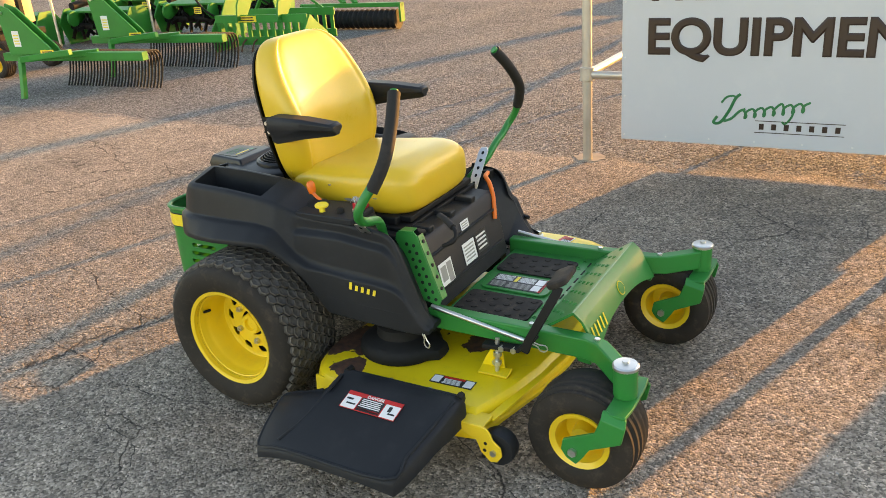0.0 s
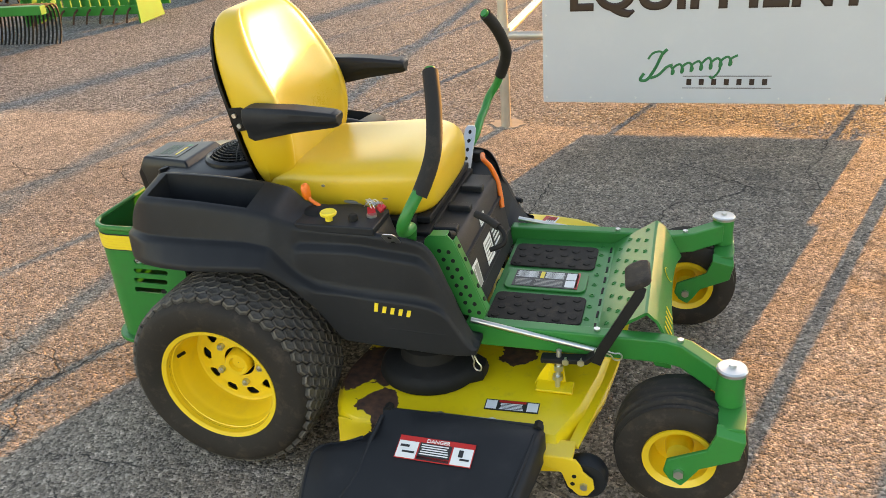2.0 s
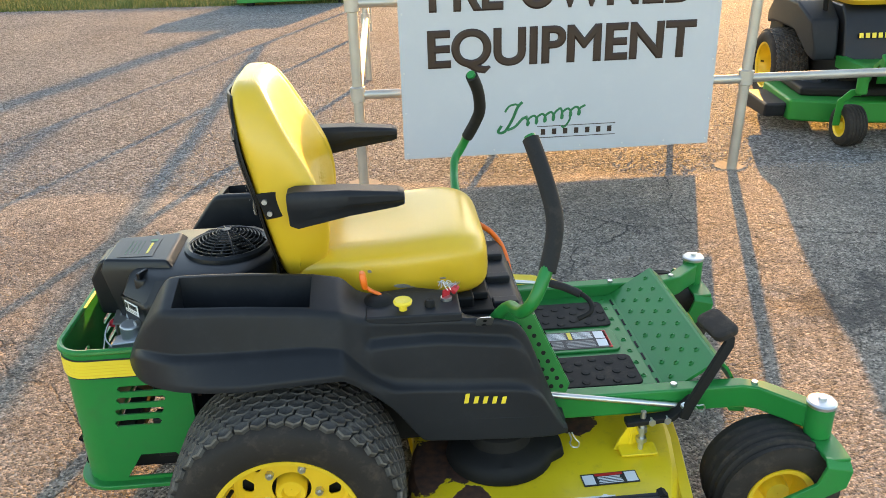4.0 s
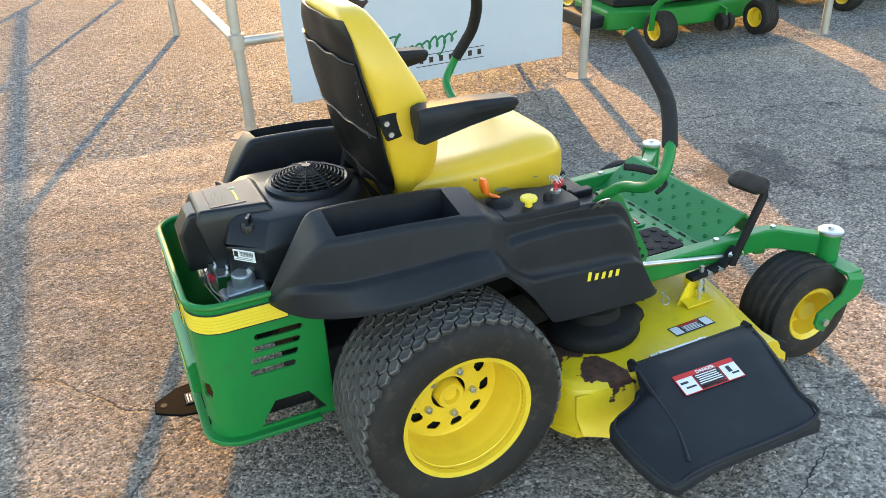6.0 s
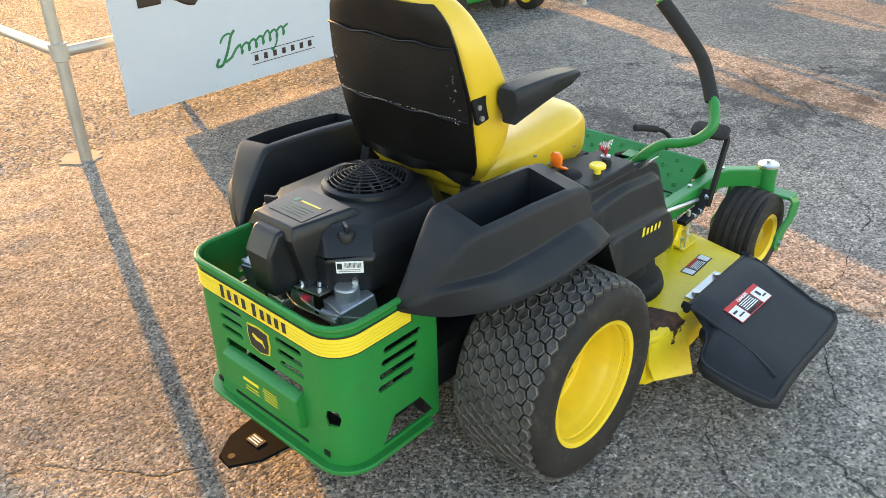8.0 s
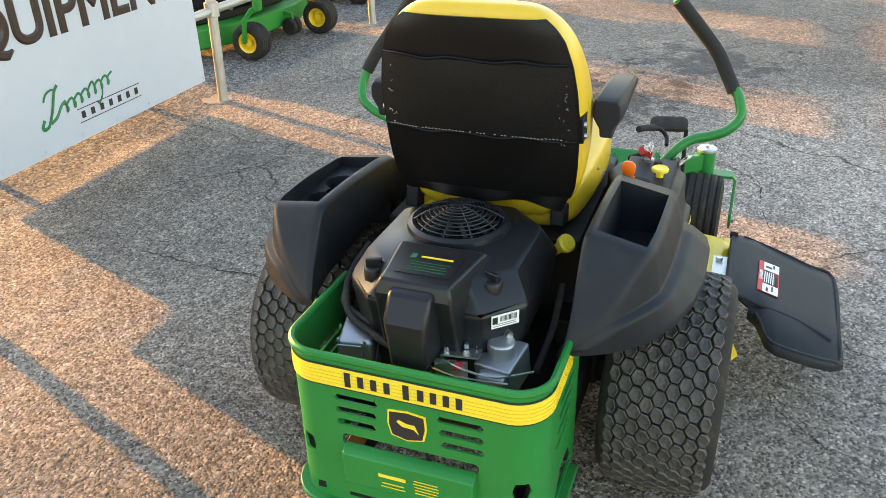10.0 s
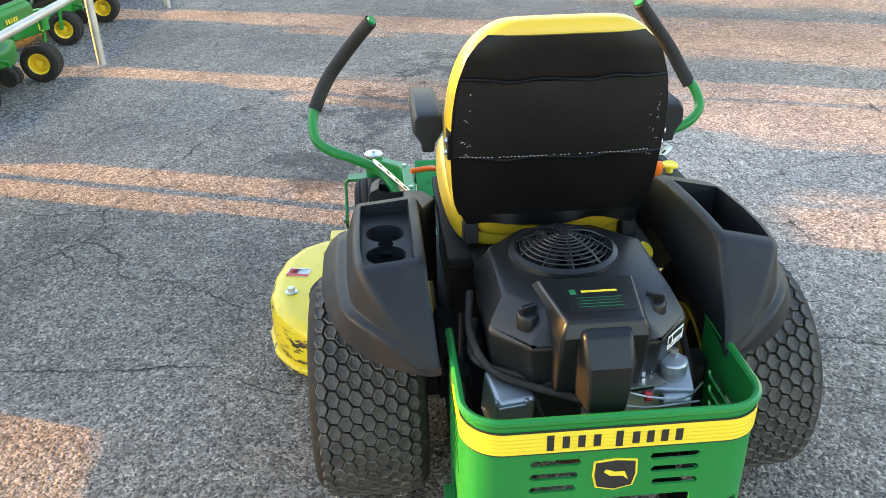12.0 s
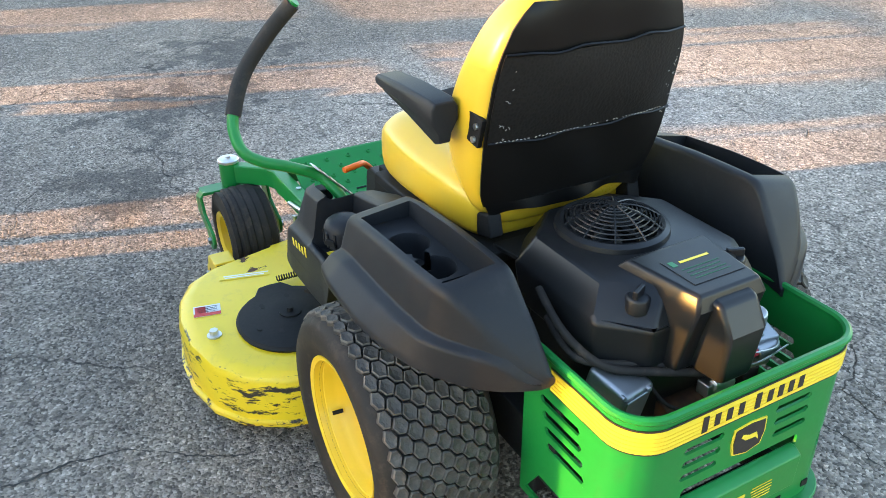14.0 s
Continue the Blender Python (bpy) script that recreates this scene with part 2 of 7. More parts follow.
    for ox, oy, rad in ((1.30, 2.55, 1.0), (0.35, 3.05, 0.6), (2.2, 2.0, 0.9)):
        far = nd(t, "VectorMath")
        far.operation = "DISTANCE"
        t.links.new(co, far.inputs[0])
        far.inputs[1].default_value = (ox, oy, 0.0)
        spot = math_of(t, "SUBTRACT", 1.0, math_of(t, "DIVIDE", far.outputs["Value"], rad), True)
        spot = math_of(t, "ADD", math_of(t, "MULTIPLY", spot, 0.30), noise_of(t, co, 4.5, 8, 0.72))
        asp = mixc(t, math_of(t, "MULTIPLY", ramp(t, spot, [(0.66, (0, 0, 0)), (0.72, (1, 1, 1))]), 0.6), asp, (0.05, 0.047, 0.044))
    warp = nd(t, "TexNoise", Scale=2.2, Detail=6.0)
    t.links.new(co, warp.inputs["Vector"])
    bent = nd(t, "VectorMath")
    bent.operation = "MULTIPLY_ADD"
    bent.inputs[1].default_value = (0.55, 0.55, 0.0)
    t.links.new(warp.outputs["Color"], bent.inputs[0])
    t.links.new(co, bent.inputs[2])
    cracks = None
    for scale, width, cut in ((0.42, 0.004, None), (1.7, 0.011, 0.50)):
        e = nd(t, "TexVoronoi", Scale=scale)
        e.feature, e.voronoi_dimensions = "DISTANCE_TO_EDGE", "2D"
        t.links.new(bent.outputs[0], e.inputs["Vector"])
        line = ramp(t, e.outputs["Distance"], [(0.0, (1, 1, 1)), (width, (0, 0, 0))])
        if cut:
            line = math_of(t, "MULTIPLY", line, ramp(t, noise_of(t, co, 0.45, 2), [(cut, (0, 0, 0)), (cut + 0.06, (1, 1, 1))]))
        cracks = line if cracks is None else math_of(t, "MAXIMUM", cracks, line)
    gap = ramp(t, noise_of(t, co, 3.0, 4), [(0.38, (0.1, 0.1, 0.1)), (0.55, (1, 1, 1))])
    cracks = math_of(t, "MULTIPLY", cracks, gap)
    asp = mixc(t, math_of(t, "MULTIPLY", cracks, 0.85), asp, (0.02, 0.018, 0.017))
    # gravel
    g = nd(t, "TexVoronoi", Scale=62.0)
    t.links.new(co, g.inputs["Vector"])
    gs = nd(t, "SeparateColor")
    t.links.new(g.outputs["Color"], gs.inputs[0])
    gra = ramp(t, gs.outputs[0], [(0.0, (0.072, 0.070, 0.067)), (0.5, (0.150, 0.147, 0.140)), (1.0, (0.31, 0.308, 0.298))])
    gra = mixc(t, 1.0, gra, ramp(t, noise_of(t, co, 0.9, 5), [(0.3, (0.78, 0.78, 0.8)), (0.7, (1.15, 1.1, 1.05))]), "MULTIPLY")
    edge = math_of(t, "ADD", math_of(t, "ADD", xyz.outputs["Y"], math_of(t, "MULTIPLY", xyz.outputs["X"], 0.04)), math_of(t, "MULTIPLY", math_of(t, "SUBTRACT", noise_of(t, co, 1.6, 6, 0.7), 0.5), 0.55))
    is_gravel = ramp(t, math_of(t, "SUBTRACT", edge, 3.9), [(0.92, (0, 0, 0)), (1.0, (1, 1, 1))])
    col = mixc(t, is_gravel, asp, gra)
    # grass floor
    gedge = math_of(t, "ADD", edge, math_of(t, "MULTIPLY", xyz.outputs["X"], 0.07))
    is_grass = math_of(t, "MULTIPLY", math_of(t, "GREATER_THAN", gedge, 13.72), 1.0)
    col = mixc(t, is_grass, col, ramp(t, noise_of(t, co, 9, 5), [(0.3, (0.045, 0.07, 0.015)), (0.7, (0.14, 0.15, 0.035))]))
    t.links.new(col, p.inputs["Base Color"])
    p.inputs["Roughness"].default_value = 0.90
    p.inputs["Specular IOR Level"].default_value = 0.19
    fine = math_of(t, "MULTIPLY", v.outputs["Distance"], -0.0045)
    rough = math_of(t, "MULTIPLY", g.outputs["Distance"], -0.009)
    h = nd(t, "Mix")
    t.links.new(is_gravel, h.inputs[0])
    t.links.new(fine, h.inputs[2])
    t.links.new(rough, h.inputs[3])
    hh = math_of(t, "SUBTRACT", h.outputs[0], math_of(t, "MULTIPLY", cracks, 0.006))
    hh = math_of(t, "ADD", hh, math_of(t, "MULTIPLY", noise_of(t, co, 70, 4, 0.6), 0.0085))
    t.links.new(bump_of(t, hh, 1.0, 1.0), p.inputs["Normal"])
    return m


GROUND = ground_material()


def stone_material():
    m, t, p = nodes_of("gravel_stone")
    gi = t.nodes.new("ShaderNodeNewGeometry")
    c = ramp(t, gi.outputs["Random Per Island"], [(0.0, (0.085, 0.083, 0.079)), (0.5, (0.180, 0.177, 0.168)), (1.0, (0.40, 0.397, 0.384))])
    t.links.new(c, p.inputs["Base Color"])
    p.inputs["Roughness"].default_value = 0.9
    return m


STONE = stone_material()


def grass_material():
    m, t, p = nodes_of("grass_blade")
    gi = t.nodes.new("ShaderNodeNewGeometry")
    c = ramp(t, gi.outputs["Random Per Island"], [(0.0, (0.05, 0.09, 0.015)), (0.6, (0.11, 0.15, 0.025)), (1.0, (0.30, 0.26, 0.08))])
    t.links.new(c, p.inputs["Base Color"])
    p.inputs["Roughness"].default_value = 0.7
    return m


GRASS = grass_material()


# ---- modelling helpers ----
def finish(bm, smooth=38):
    bmesh.ops.recalc_face_normals(bm, faces=bm.faces)
    lim = radians(smooth)
    for fc in bm.faces:
        fc.smooth = True
    for e in bm.edges:
        if len(e.link_faces) != 2 or e.calc_face_angle(0) > lim:
            e.smooth = False


def part(name, bm, material, parent=None, label="", bevel=0.0, sub=0, solid=0.0, smooth=38, m=None):
    if sub == 0:
        finish(bm, smooth)
    else:
        bmesh.ops.recalc_face_normals(bm, faces=bm.faces)
        for fc in bm.faces:
            fc.smooth = True
    me = bpy.data.meshes.new(name)
    bm.to_mesh(me)
    bm.free()
    me.materials.append(material)
    ob = new(name, me)
    if parent:
        ob.parent = parent
    if m is not None:
        ob.matrix_basis = m
    if solid:
        md = ob.modifiers.new("thickness", "SOLIDIFY")
        md.thickness, md.offset = solid, 0
    if sub:
        md = ob.modifiers.new("round", "SUBSURF")
        md.levels = md.render_levels = sub
    if bevel:
        md = ob.modifiers.new("bevel", "BEVEL")
        md.width, md.segments, md.limit_method, md.angle_limit, md.harden_normals = bevel, 2, "ANGLE", radians(38), True
    if label:
        tagged(ob, label)
    return ob


def again(ob, m, parent=None):
    """The same part once more, on the same mesh."""
    o = ob.copy()
    scene.collection.objects.link(o)
    o.parent = parent or ob.parent
    o.matrix_basis = m
    for c in ob.children:
        again(c, c.matrix_basis, o)
    return o


def thing(name, m, label, category, group=""):
    ob = new(name)
    ob.empty_display_size = 0.1
    ob.matrix_world = m
    return tagged(ob, label, category, group)


def box(bm, c, s, rot=(0, 0, 0), m=None):
    mm = Matrix.Translation(c) @ Euler([radians(a) for a in rot]).to_matrix().to_4x4() @ Matrix.Diagonal((*s, 1))
    bmesh.ops.create_cube(bm, size=1.0, matrix=(m @ mm) if m else mm)
    return bm


def prism(bm, pts, axis, a, b):
    """A closed outline (pairs of the two other axes, in order) drawn out along an axis from a to b."""
    def at(p, v):
        return {"x": (v, p[0], p[1]), "y": (p[0], v, p[1]), "z": (p[0], p[1], v)}[axis]
    lo, hi = [bm.verts.new(at(p, a)) for p in pts], [bm.verts.new(at(p, b)) for p in pts]
    n = len(pts)
    bm.faces.new(lo)
    bm.faces.new(hi[::-1])
    for i in range(n):
        bm.faces.new((lo[i], hi[i], hi[(i + 1) % n], lo[(i + 1) % n]))
    return bm


def ring_loft(bm, rings, cap=True, closed=True, loop=False):
    vs = [[bm.verts.new(p) for p in r] for r in rings]
    n = len(rings[0])
    pairs = list(zip(vs, vs[1:])) + ([(vs[-1], vs[0])] if loop else [])
    for a, b in pairs:
        for i in range(n if closed else n - 1):
            j = (i + 1) % n
            bm.faces.new((a[i], a[j], b[j], b[i]))
    if cap and closed and not loop:
        bm.faces.new(vs[0][::-1])
        bm.faces.new(vs[-1])
    return vs


def lathe(bm, prof, axis="y", c=(0, 0, 0), n=48, loop=False):
    """prof: pairs of radius and place along the axis."""
    rings = []
    for r, a in prof:
        ring = []
        for i in range(n):
            w = 2 * math.pi * i / n
            u, v = r * math.cos(w), r * math.sin(w)
            p = {"y": (u, a, v), "z": (u, v, a), "x": (a, u, v)}[axis]
            ring.append(Vector(p) + Vector(c))
        rings.append(ring)
    ring_loft(bm, rings, cap=False, loop=loop)
    return bm


def disc_cap(bm, r, a, axis="y", c=(0, 0, 0), n=24):
    ring = []
    for i in range(n):
        w = 2 * math.pi * i / n
        u, v = r * math.cos(w), r * math.sin(w)
        ring.append(bm.verts.new(Vector({"y": (u, a, v), "z": (u, v, a), "x": (a, u, v)}[axis]) + Vector(c)))
    bm.faces.new(ring)


def cyl(bm, a, b, r, n=16, r2=None):
    a, b = Vector(a), Vector(b)
    q = (b - a).to_track_quat("Z", "Y").to_matrix().to_4x4()
    bmesh.ops.create_cone(bm, cap_ends=True, segments=n, radius1=r, radius2=r if r2 is None else r2, depth=(b - a).length, matrix=Matrix.Translation((a + b) / 2) @ q)
    return bm


def smooth_path(pts, k=5):
    pts = [Vector(p) for p in pts]
    out = []
    for i in range(len(pts) - 1):
        p0, p1, p2, p3 = pts[max(i - 1, 0)], pts[i], pts[i + 1], pts[min(i + 2, len(pts) - 1)]
        for j in range(k):
            u = j / k
            out.append(0.5 * ((2 * p1) + (p2 - p0) * u + (2 * p0 - 5 * p1 + 4 * p2 - p3) * u * u + (3 * p1 - p0 - 3 * p2 + p3) * u ** 3))
    out.append(pts[-1])
    return out


def tube(bm, pts, r, n=12, k=5, flat=1.0, radii=None):
    """A round bar along a smooth path; flat squeezes it along its second axis."""
    path = smooth_path(pts, k) if k > 1 else [Vector(p) for p in pts]
    rings, up = [], Vector((0.13, 0.2, 0.97))
    for i, p in enumerate(path):
        d = (path[min(i + 1, len(path) - 1)] - path[max(i - 1, 0)]).normalized()
        s = d.cross(up)
        s = s.normalized() if s.length > 1e-4 else Vector((1, 0, 0))
        w = s.cross(d)
        up = w
        rr = r if radii is None else radii[0] + (radii[1] - radii[0]) * i / (len(path) - 1)
        rings.append([p + s * rr * math.cos(2 * math.pi * j / n) + w * rr * flat * math.sin(2 * math.pi * j / n) for j in range(n)])
    ring_loft(bm, rings)
    return bm


def bar(bm, pts, w, h, up=(0, 0, 1)):
    """A rectangular section along straight legs."""
    pts = [Vector(p) for p in pts]
    rings = []
    for i, p in enumerate(pts):
        d = (pts[min(i + 1, len(pts) - 1)] - pts[max(i - 1, 0)]).normalized()
        s = d.cross(Vector(up)).normalized()
        v = s.cross(d)
        rings.append([p + s * w / 2 * a + v * h / 2 * b for a, b in ((-1, -1), (1, -1), (1, 1), (-1, 1))])
    ring_loft(bm, rings)
    return bm


def outline_ring(hx, hy, r, k=4):
    """A rounded rectangle as pairs, centred."""
    out = []
    for cx, cy, a0 in ((hx - r, hy - r, 0), (-hx + r, hy - r, 90), (-hx + r, -hy + r, 180), (hx - r, -hy + r, 270)):
        for j in range(k + 1):
            w = radians(a0 + 90 * j / k)
            out.append((cx + r * math.cos(w), cy + r * math.sin(w)))
    return out


def text_mesh(word, size, depth=0.001, stretch=1.0, bold=0.022):
    cu = bpy.data.curves.new("word", "FONT")
    cu.body, cu.size, cu.extrude, cu.align_x = word, size, depth, "LEFT"
    cu.bevel_depth, cu.bevel_resolution = size * bold, 0
    ob = new("word", cu)
    bpy.context.view_layer.update()
    me = bpy.data.meshes.new_from_object(ob.evaluated_get(bpy.context.evaluated_depsgraph_get()))
    bpy.data.objects.remove(ob)
    bm = bmesh.new()
    bm.from_mesh(me)
    bpy.data.meshes.remove(me)
    bmesh.ops.scale(bm, vec=(stretch, 1, 1), verts=bm.verts)
    return bm


def fit_word(bm, width, height):
    """Scales a word to a width and height and puts its lower left corner at 0."""
    xs, ys = [v.co.x for v in bm.verts], [v.co.y for v in bm.verts]
    sx, sy = width / (max(xs) - min(xs)), height / (max(ys) - min(ys))
    bmesh.ops.translate(bm, vec=(-min(xs), -min(ys), 0), verts=bm.verts)
    bmesh.ops.scale(bm, vec=(sx, sy, 1), verts=bm.verts)
    return bm


def decal(name, parent, m, w, h, material, blocks=(), label=""):
    """A thin sticker with printed bars: blocks are (x, y, w, h, material) in parts of its size."""
    bm = bmesh.new()
    box(bm, (0, 0, 0), (w, h, 0.0012))
    ob = part(name, bm, material, parent, label, m=m)
    for k, (x, y, bw, bh, mt) in enumerate(blocks):
        b2 = bmesh.new()
        box(b2, ((x - 0.5) * w, (y - 0.5) * h, 0.0009), (bw * w, bh * h, 0.0008))
        part("print", b2, mt, ob)
    return ob


def text_lines(x0, x1, y0, y1, rows, mt, seed=1):
    rng = random.Random(seed)
    st = (y1 - y0) / rows
    return [((x0 + x1) / 2 - (x1 - x0) * 0.04 * rng.random(), y0 + st * (i + 0.5), (x1 - x0) * (0.86 + 0.14 * rng.random()), st * 0.45, mt) for i in range(rows)]


# ---- the ground ----
def ground():
    """One sheet to the horizon; round the mower its mesh is fine enough for the worn relief of the stones."""
    fx, fy, step = (-4.6, 2.2), (0.0, 4.9), 0.0068
    xs = [-900, -200, -60, -25, -14, -10, -8, -6.5, -5.5] + [fx[0] + step * i for i in range(int((fx[1] - fx[0]) / step))] + [2.6, 3.2, 4, 5, 6.5, 8, 10, 14, 25, 60, 200, 900]
    ys = [-900, -200, -60, -20, -10, -6, -4, -2.5, -1.2, -0.4] + [fy[0] + step * i for i in range(int((fy[1] - fy[0]) / step))] + [5.3, 6, 7, 8, 10, 12, 14, 18, 25, 60, 200, 900]
    X, Y = np.meshgrid(np.array(xs), np.array(ys))
    rng = np.random.default_rng(3)
    F = np.fft.rfft2(rng.standard_normal(X.shape))
    k = np.hypot(np.fft.fftfreq(X.shape[0], step)[:, None], np.fft.rfftfreq(X.shape[1], step)[None, :])
    Z = np.zeros(X.shape)
    for wave, amp in ((0.0145, 0.00062), (0.04, 0.00028), (0.30, 0.0010)):
        band = np.fft.irfft2(F * np.exp(-((k * wave - 1.0) / 0.55) ** 2), X.shape)
        Z += amp * band / band.std()
    fade = np.clip(np.minimum(np.minimum(X - fx[0], fx[1] - X) / 0.5, np.minimum(Y - fy[0], fy[1] - Y) / 0.25), 0, 1)
    Z = np.clip(Z, -0.005, 0.004) * fade - 0.001 * fade
    ny, nx = X.shape
    co = np.stack([X, Y, Z], -1).reshape(-1, 3).astype(np.float32)
    a = (np.arange(ny - 1)[:, None] * nx + np.arange(nx - 1)[None, :]).reshape(-1)
    quads = np.stack([a, a + 1, a + nx + 1, a + nx], -1).astype(np.int32)
    me = bpy.data.meshes.new("ground")
    me.vertices.add(len(co))
    me.vertices.foreach_set("co", co.reshape(-1))
    me.loops.add(quads.size)
    me.loops.foreach_set("vertex_index", quads.reshape(-1))
    me.polygons.add(len(quads))
    me.polygons.foreach_set("loop_start", np.arange(0, quads.size, 4, dtype=np.int32))
    me.polygons.foreach_set("use_smooth", np.ones(len(quads), dtype=bool))
    me.update(calc_edges=True)
    me.materials.append(GROUND)
    return tagged(new("ground", me), "cracked grey asphalt lot with loose gravel beyond the fence", "ground", kind="structure")


def cracks(parent):
    """Open cracks in the asphalt: ragged dark slits with crumbled edges."""
    rng = random.Random(12)
    runs = [[(1.9, 0.95), (1.5, 0.96), (0.76, 0.96), (0.03, 0.99), (-0.67, 1.01), (-1.1, 0.85)], [(2.1, 1.9), (1.56, 1.45), (1.51, 0.96), (1.6, 0.4), (1.85, -0.1)], [(-1.25, 4.6), (-1.29, 4.2), (-1.31, 3.75), (-1.37, 3.38), (-1.52, 3.1), (-1.5, 2.85)],
            [(-0.4, 1.6), (-0.55, 1.18), (-0.57, 0.95), (-0.4, 0.4)], [(-0.9, 1.5), (-1.19, 1.3), (-1.15, 1.0), (-0.95, 0.7)], [(-3.9, 1.85), (-3.28, 1.86), (-2.72, 1.77), (-2.4, 1.69), (-2.0, 1.72), (-1.3, 1.9)], [(-2.5, 1.68), (-2.33, 1.53), (-2.05, 1.40), (-1.8, 1.1)],
            [(-3.6, 2.45), (-2.95, 2.19), (-2.58, 2.19)], [(-4.6, 3.3), (-4.08, 3.21), (-3.52, 3.13), (-3.0, 3.3)], [(-1.6, 1.25), (-1.9, 1.2), (-2.1, 1.0)], [(-1.15, 1.93), (-0.74, 1.68), (-0.3, 1.6), (0.3, 1.75)]]
    for k, run in enumerate(runs):
        pts = smooth_path([(x, y, 0) for x, y in run], 40)
        vs, fs = [], []
        for i, p in enumerate(pts):
            d = (pts[min(i + 1, len(pts) - 1)] - pts[max(i - 1, 0)]).normalized()
            s = Vector((-d.y, d.x, 0))
            off = 0.05 * noise.noise((p.x * 2.6, p.y * 2.6, k)) + 0.022 * noise.noise((p.x * 9, p.y * 9, k)) + 0.010 * noise.noise((p.x * 31, p.y * 31, k)) + rng.uniform(-0.003, 0.003)
            w = max(0.0004, 0.0048 * (0.35 + noise.noise((p.x * 4, p.y * 4, 7.0))) * rng.uniform(0.3, 1.6)) * min(1, 0.15 + 6 * min(i, len(pts) - 1 - i) / len(pts))
            c = p + s * off
            vs += [tuple(c + s * w + Vector((0, 0, 0.0010))), tuple(c - s * w + Vector((0, 0, 0.0010)))]
            if i:
                b = len(vs)
                fs.append((b - 4, b - 3, b - 1, b - 2))
        me = bpy.data.meshes.new("crack")
        me.from_pydata(vs, [], fs)
        me.materials.append(CRACK)
        ob = new("crack", me)
        ob.parent = parent


cracks(ground())


def gravel():
    """Loose stones on the gravel, thick along the asphalt's edge."""
    rng = random.Random(4)
    vs, fs = [], []
    shape = [(1, 0, 0), (0, 1, 0), (-1, 0, 0), (0, -1, 0), (0, 0, 1)]
    tris = [(0, 1, 4), (1, 2, 4), (2, 3, 4), (3, 0, 4)]

    def stone(x, y, s):
        a = rng.random() * 6.28
        ca, sa = math.cos(a), math.sin(a)
        k = len(vs)
        ex, ey, ez = s * rng.uniform(0.7, 1.3), s * rng.uniform(0.5, 1.0), s * rng.uniform(0.45, 0.8)
        for px, py, pz in shape:
            px, py, pz = px * ex * rng.uniform(0.8, 1.2), py * ey * rng.uniform(0.8, 1.2), pz * ez
            vs.append((x + px * ca - py * sa, y + px * sa + py * ca, pz - 0.002))
        fs.extend((k + a0, k + a1, k + a2) for a0, a1, a2 in tris)

    for _ in range(95000):
        x = rng.uniform(-8.5, 6.0)
        y = 4.78 - 0.04 * x + 5.2 * rng.random() ** 1.5
        if y < 5.0 - 0.04 * x and noise.noise((x * 1.3, y * 1.3, 3.0)) < (5.0 - 0.04 * x - y) * 2.2 - 0.1:
            continue
        stone(x, y, 0.0045 + 0.0075 * rng.random() ** 2)
    for _ in range(1500):
        y = 4.85 - 3.2 * rng.random() ** 2.2
        stone(rng.uniform(-7, 5), y, rng.uniform(0.003, 0.006))
    me = bpy.data.meshes.new("gravel")
    me.from_pydata(vs, [], fs)
    me.materials.append(STONE)
    tagged(new("gravel", me), "loose tan and grey gravel stones", "gravel", kind="stuff")


gravel()


def grass():
    rng = random.Random(9)
    vs, fs = [], []
    for _ in range(14000):
        x = rng.uniform(-9, 1.2)
        y = 13.66 - 0.11 * x + 2.4 * rng.random() ** 1.3
        h, a = rng.uniform(0.04, 0.12), rng.random() * 6.28
        w, lx, ly = 0.006, rng.gauss(0, 0.03), rng.gauss(0, 0.03)
        k = len(vs)
        vs.extend([(x - w * math.cos(a), y - w * math.sin(a), 0), (x + w * math.cos(a), y + w * math.sin(a), 0), (x + lx, y + ly, h)])
        fs.append((k, k + 1, k + 2))
    me = bpy.data.meshes.new("grass")
    me.from_pydata(vs, [], fs)
    me.materials.append(GRASS)
    tagged(new("grass", me), "short sunlit verge of green grass", "grass", kind="stuff")


grass()


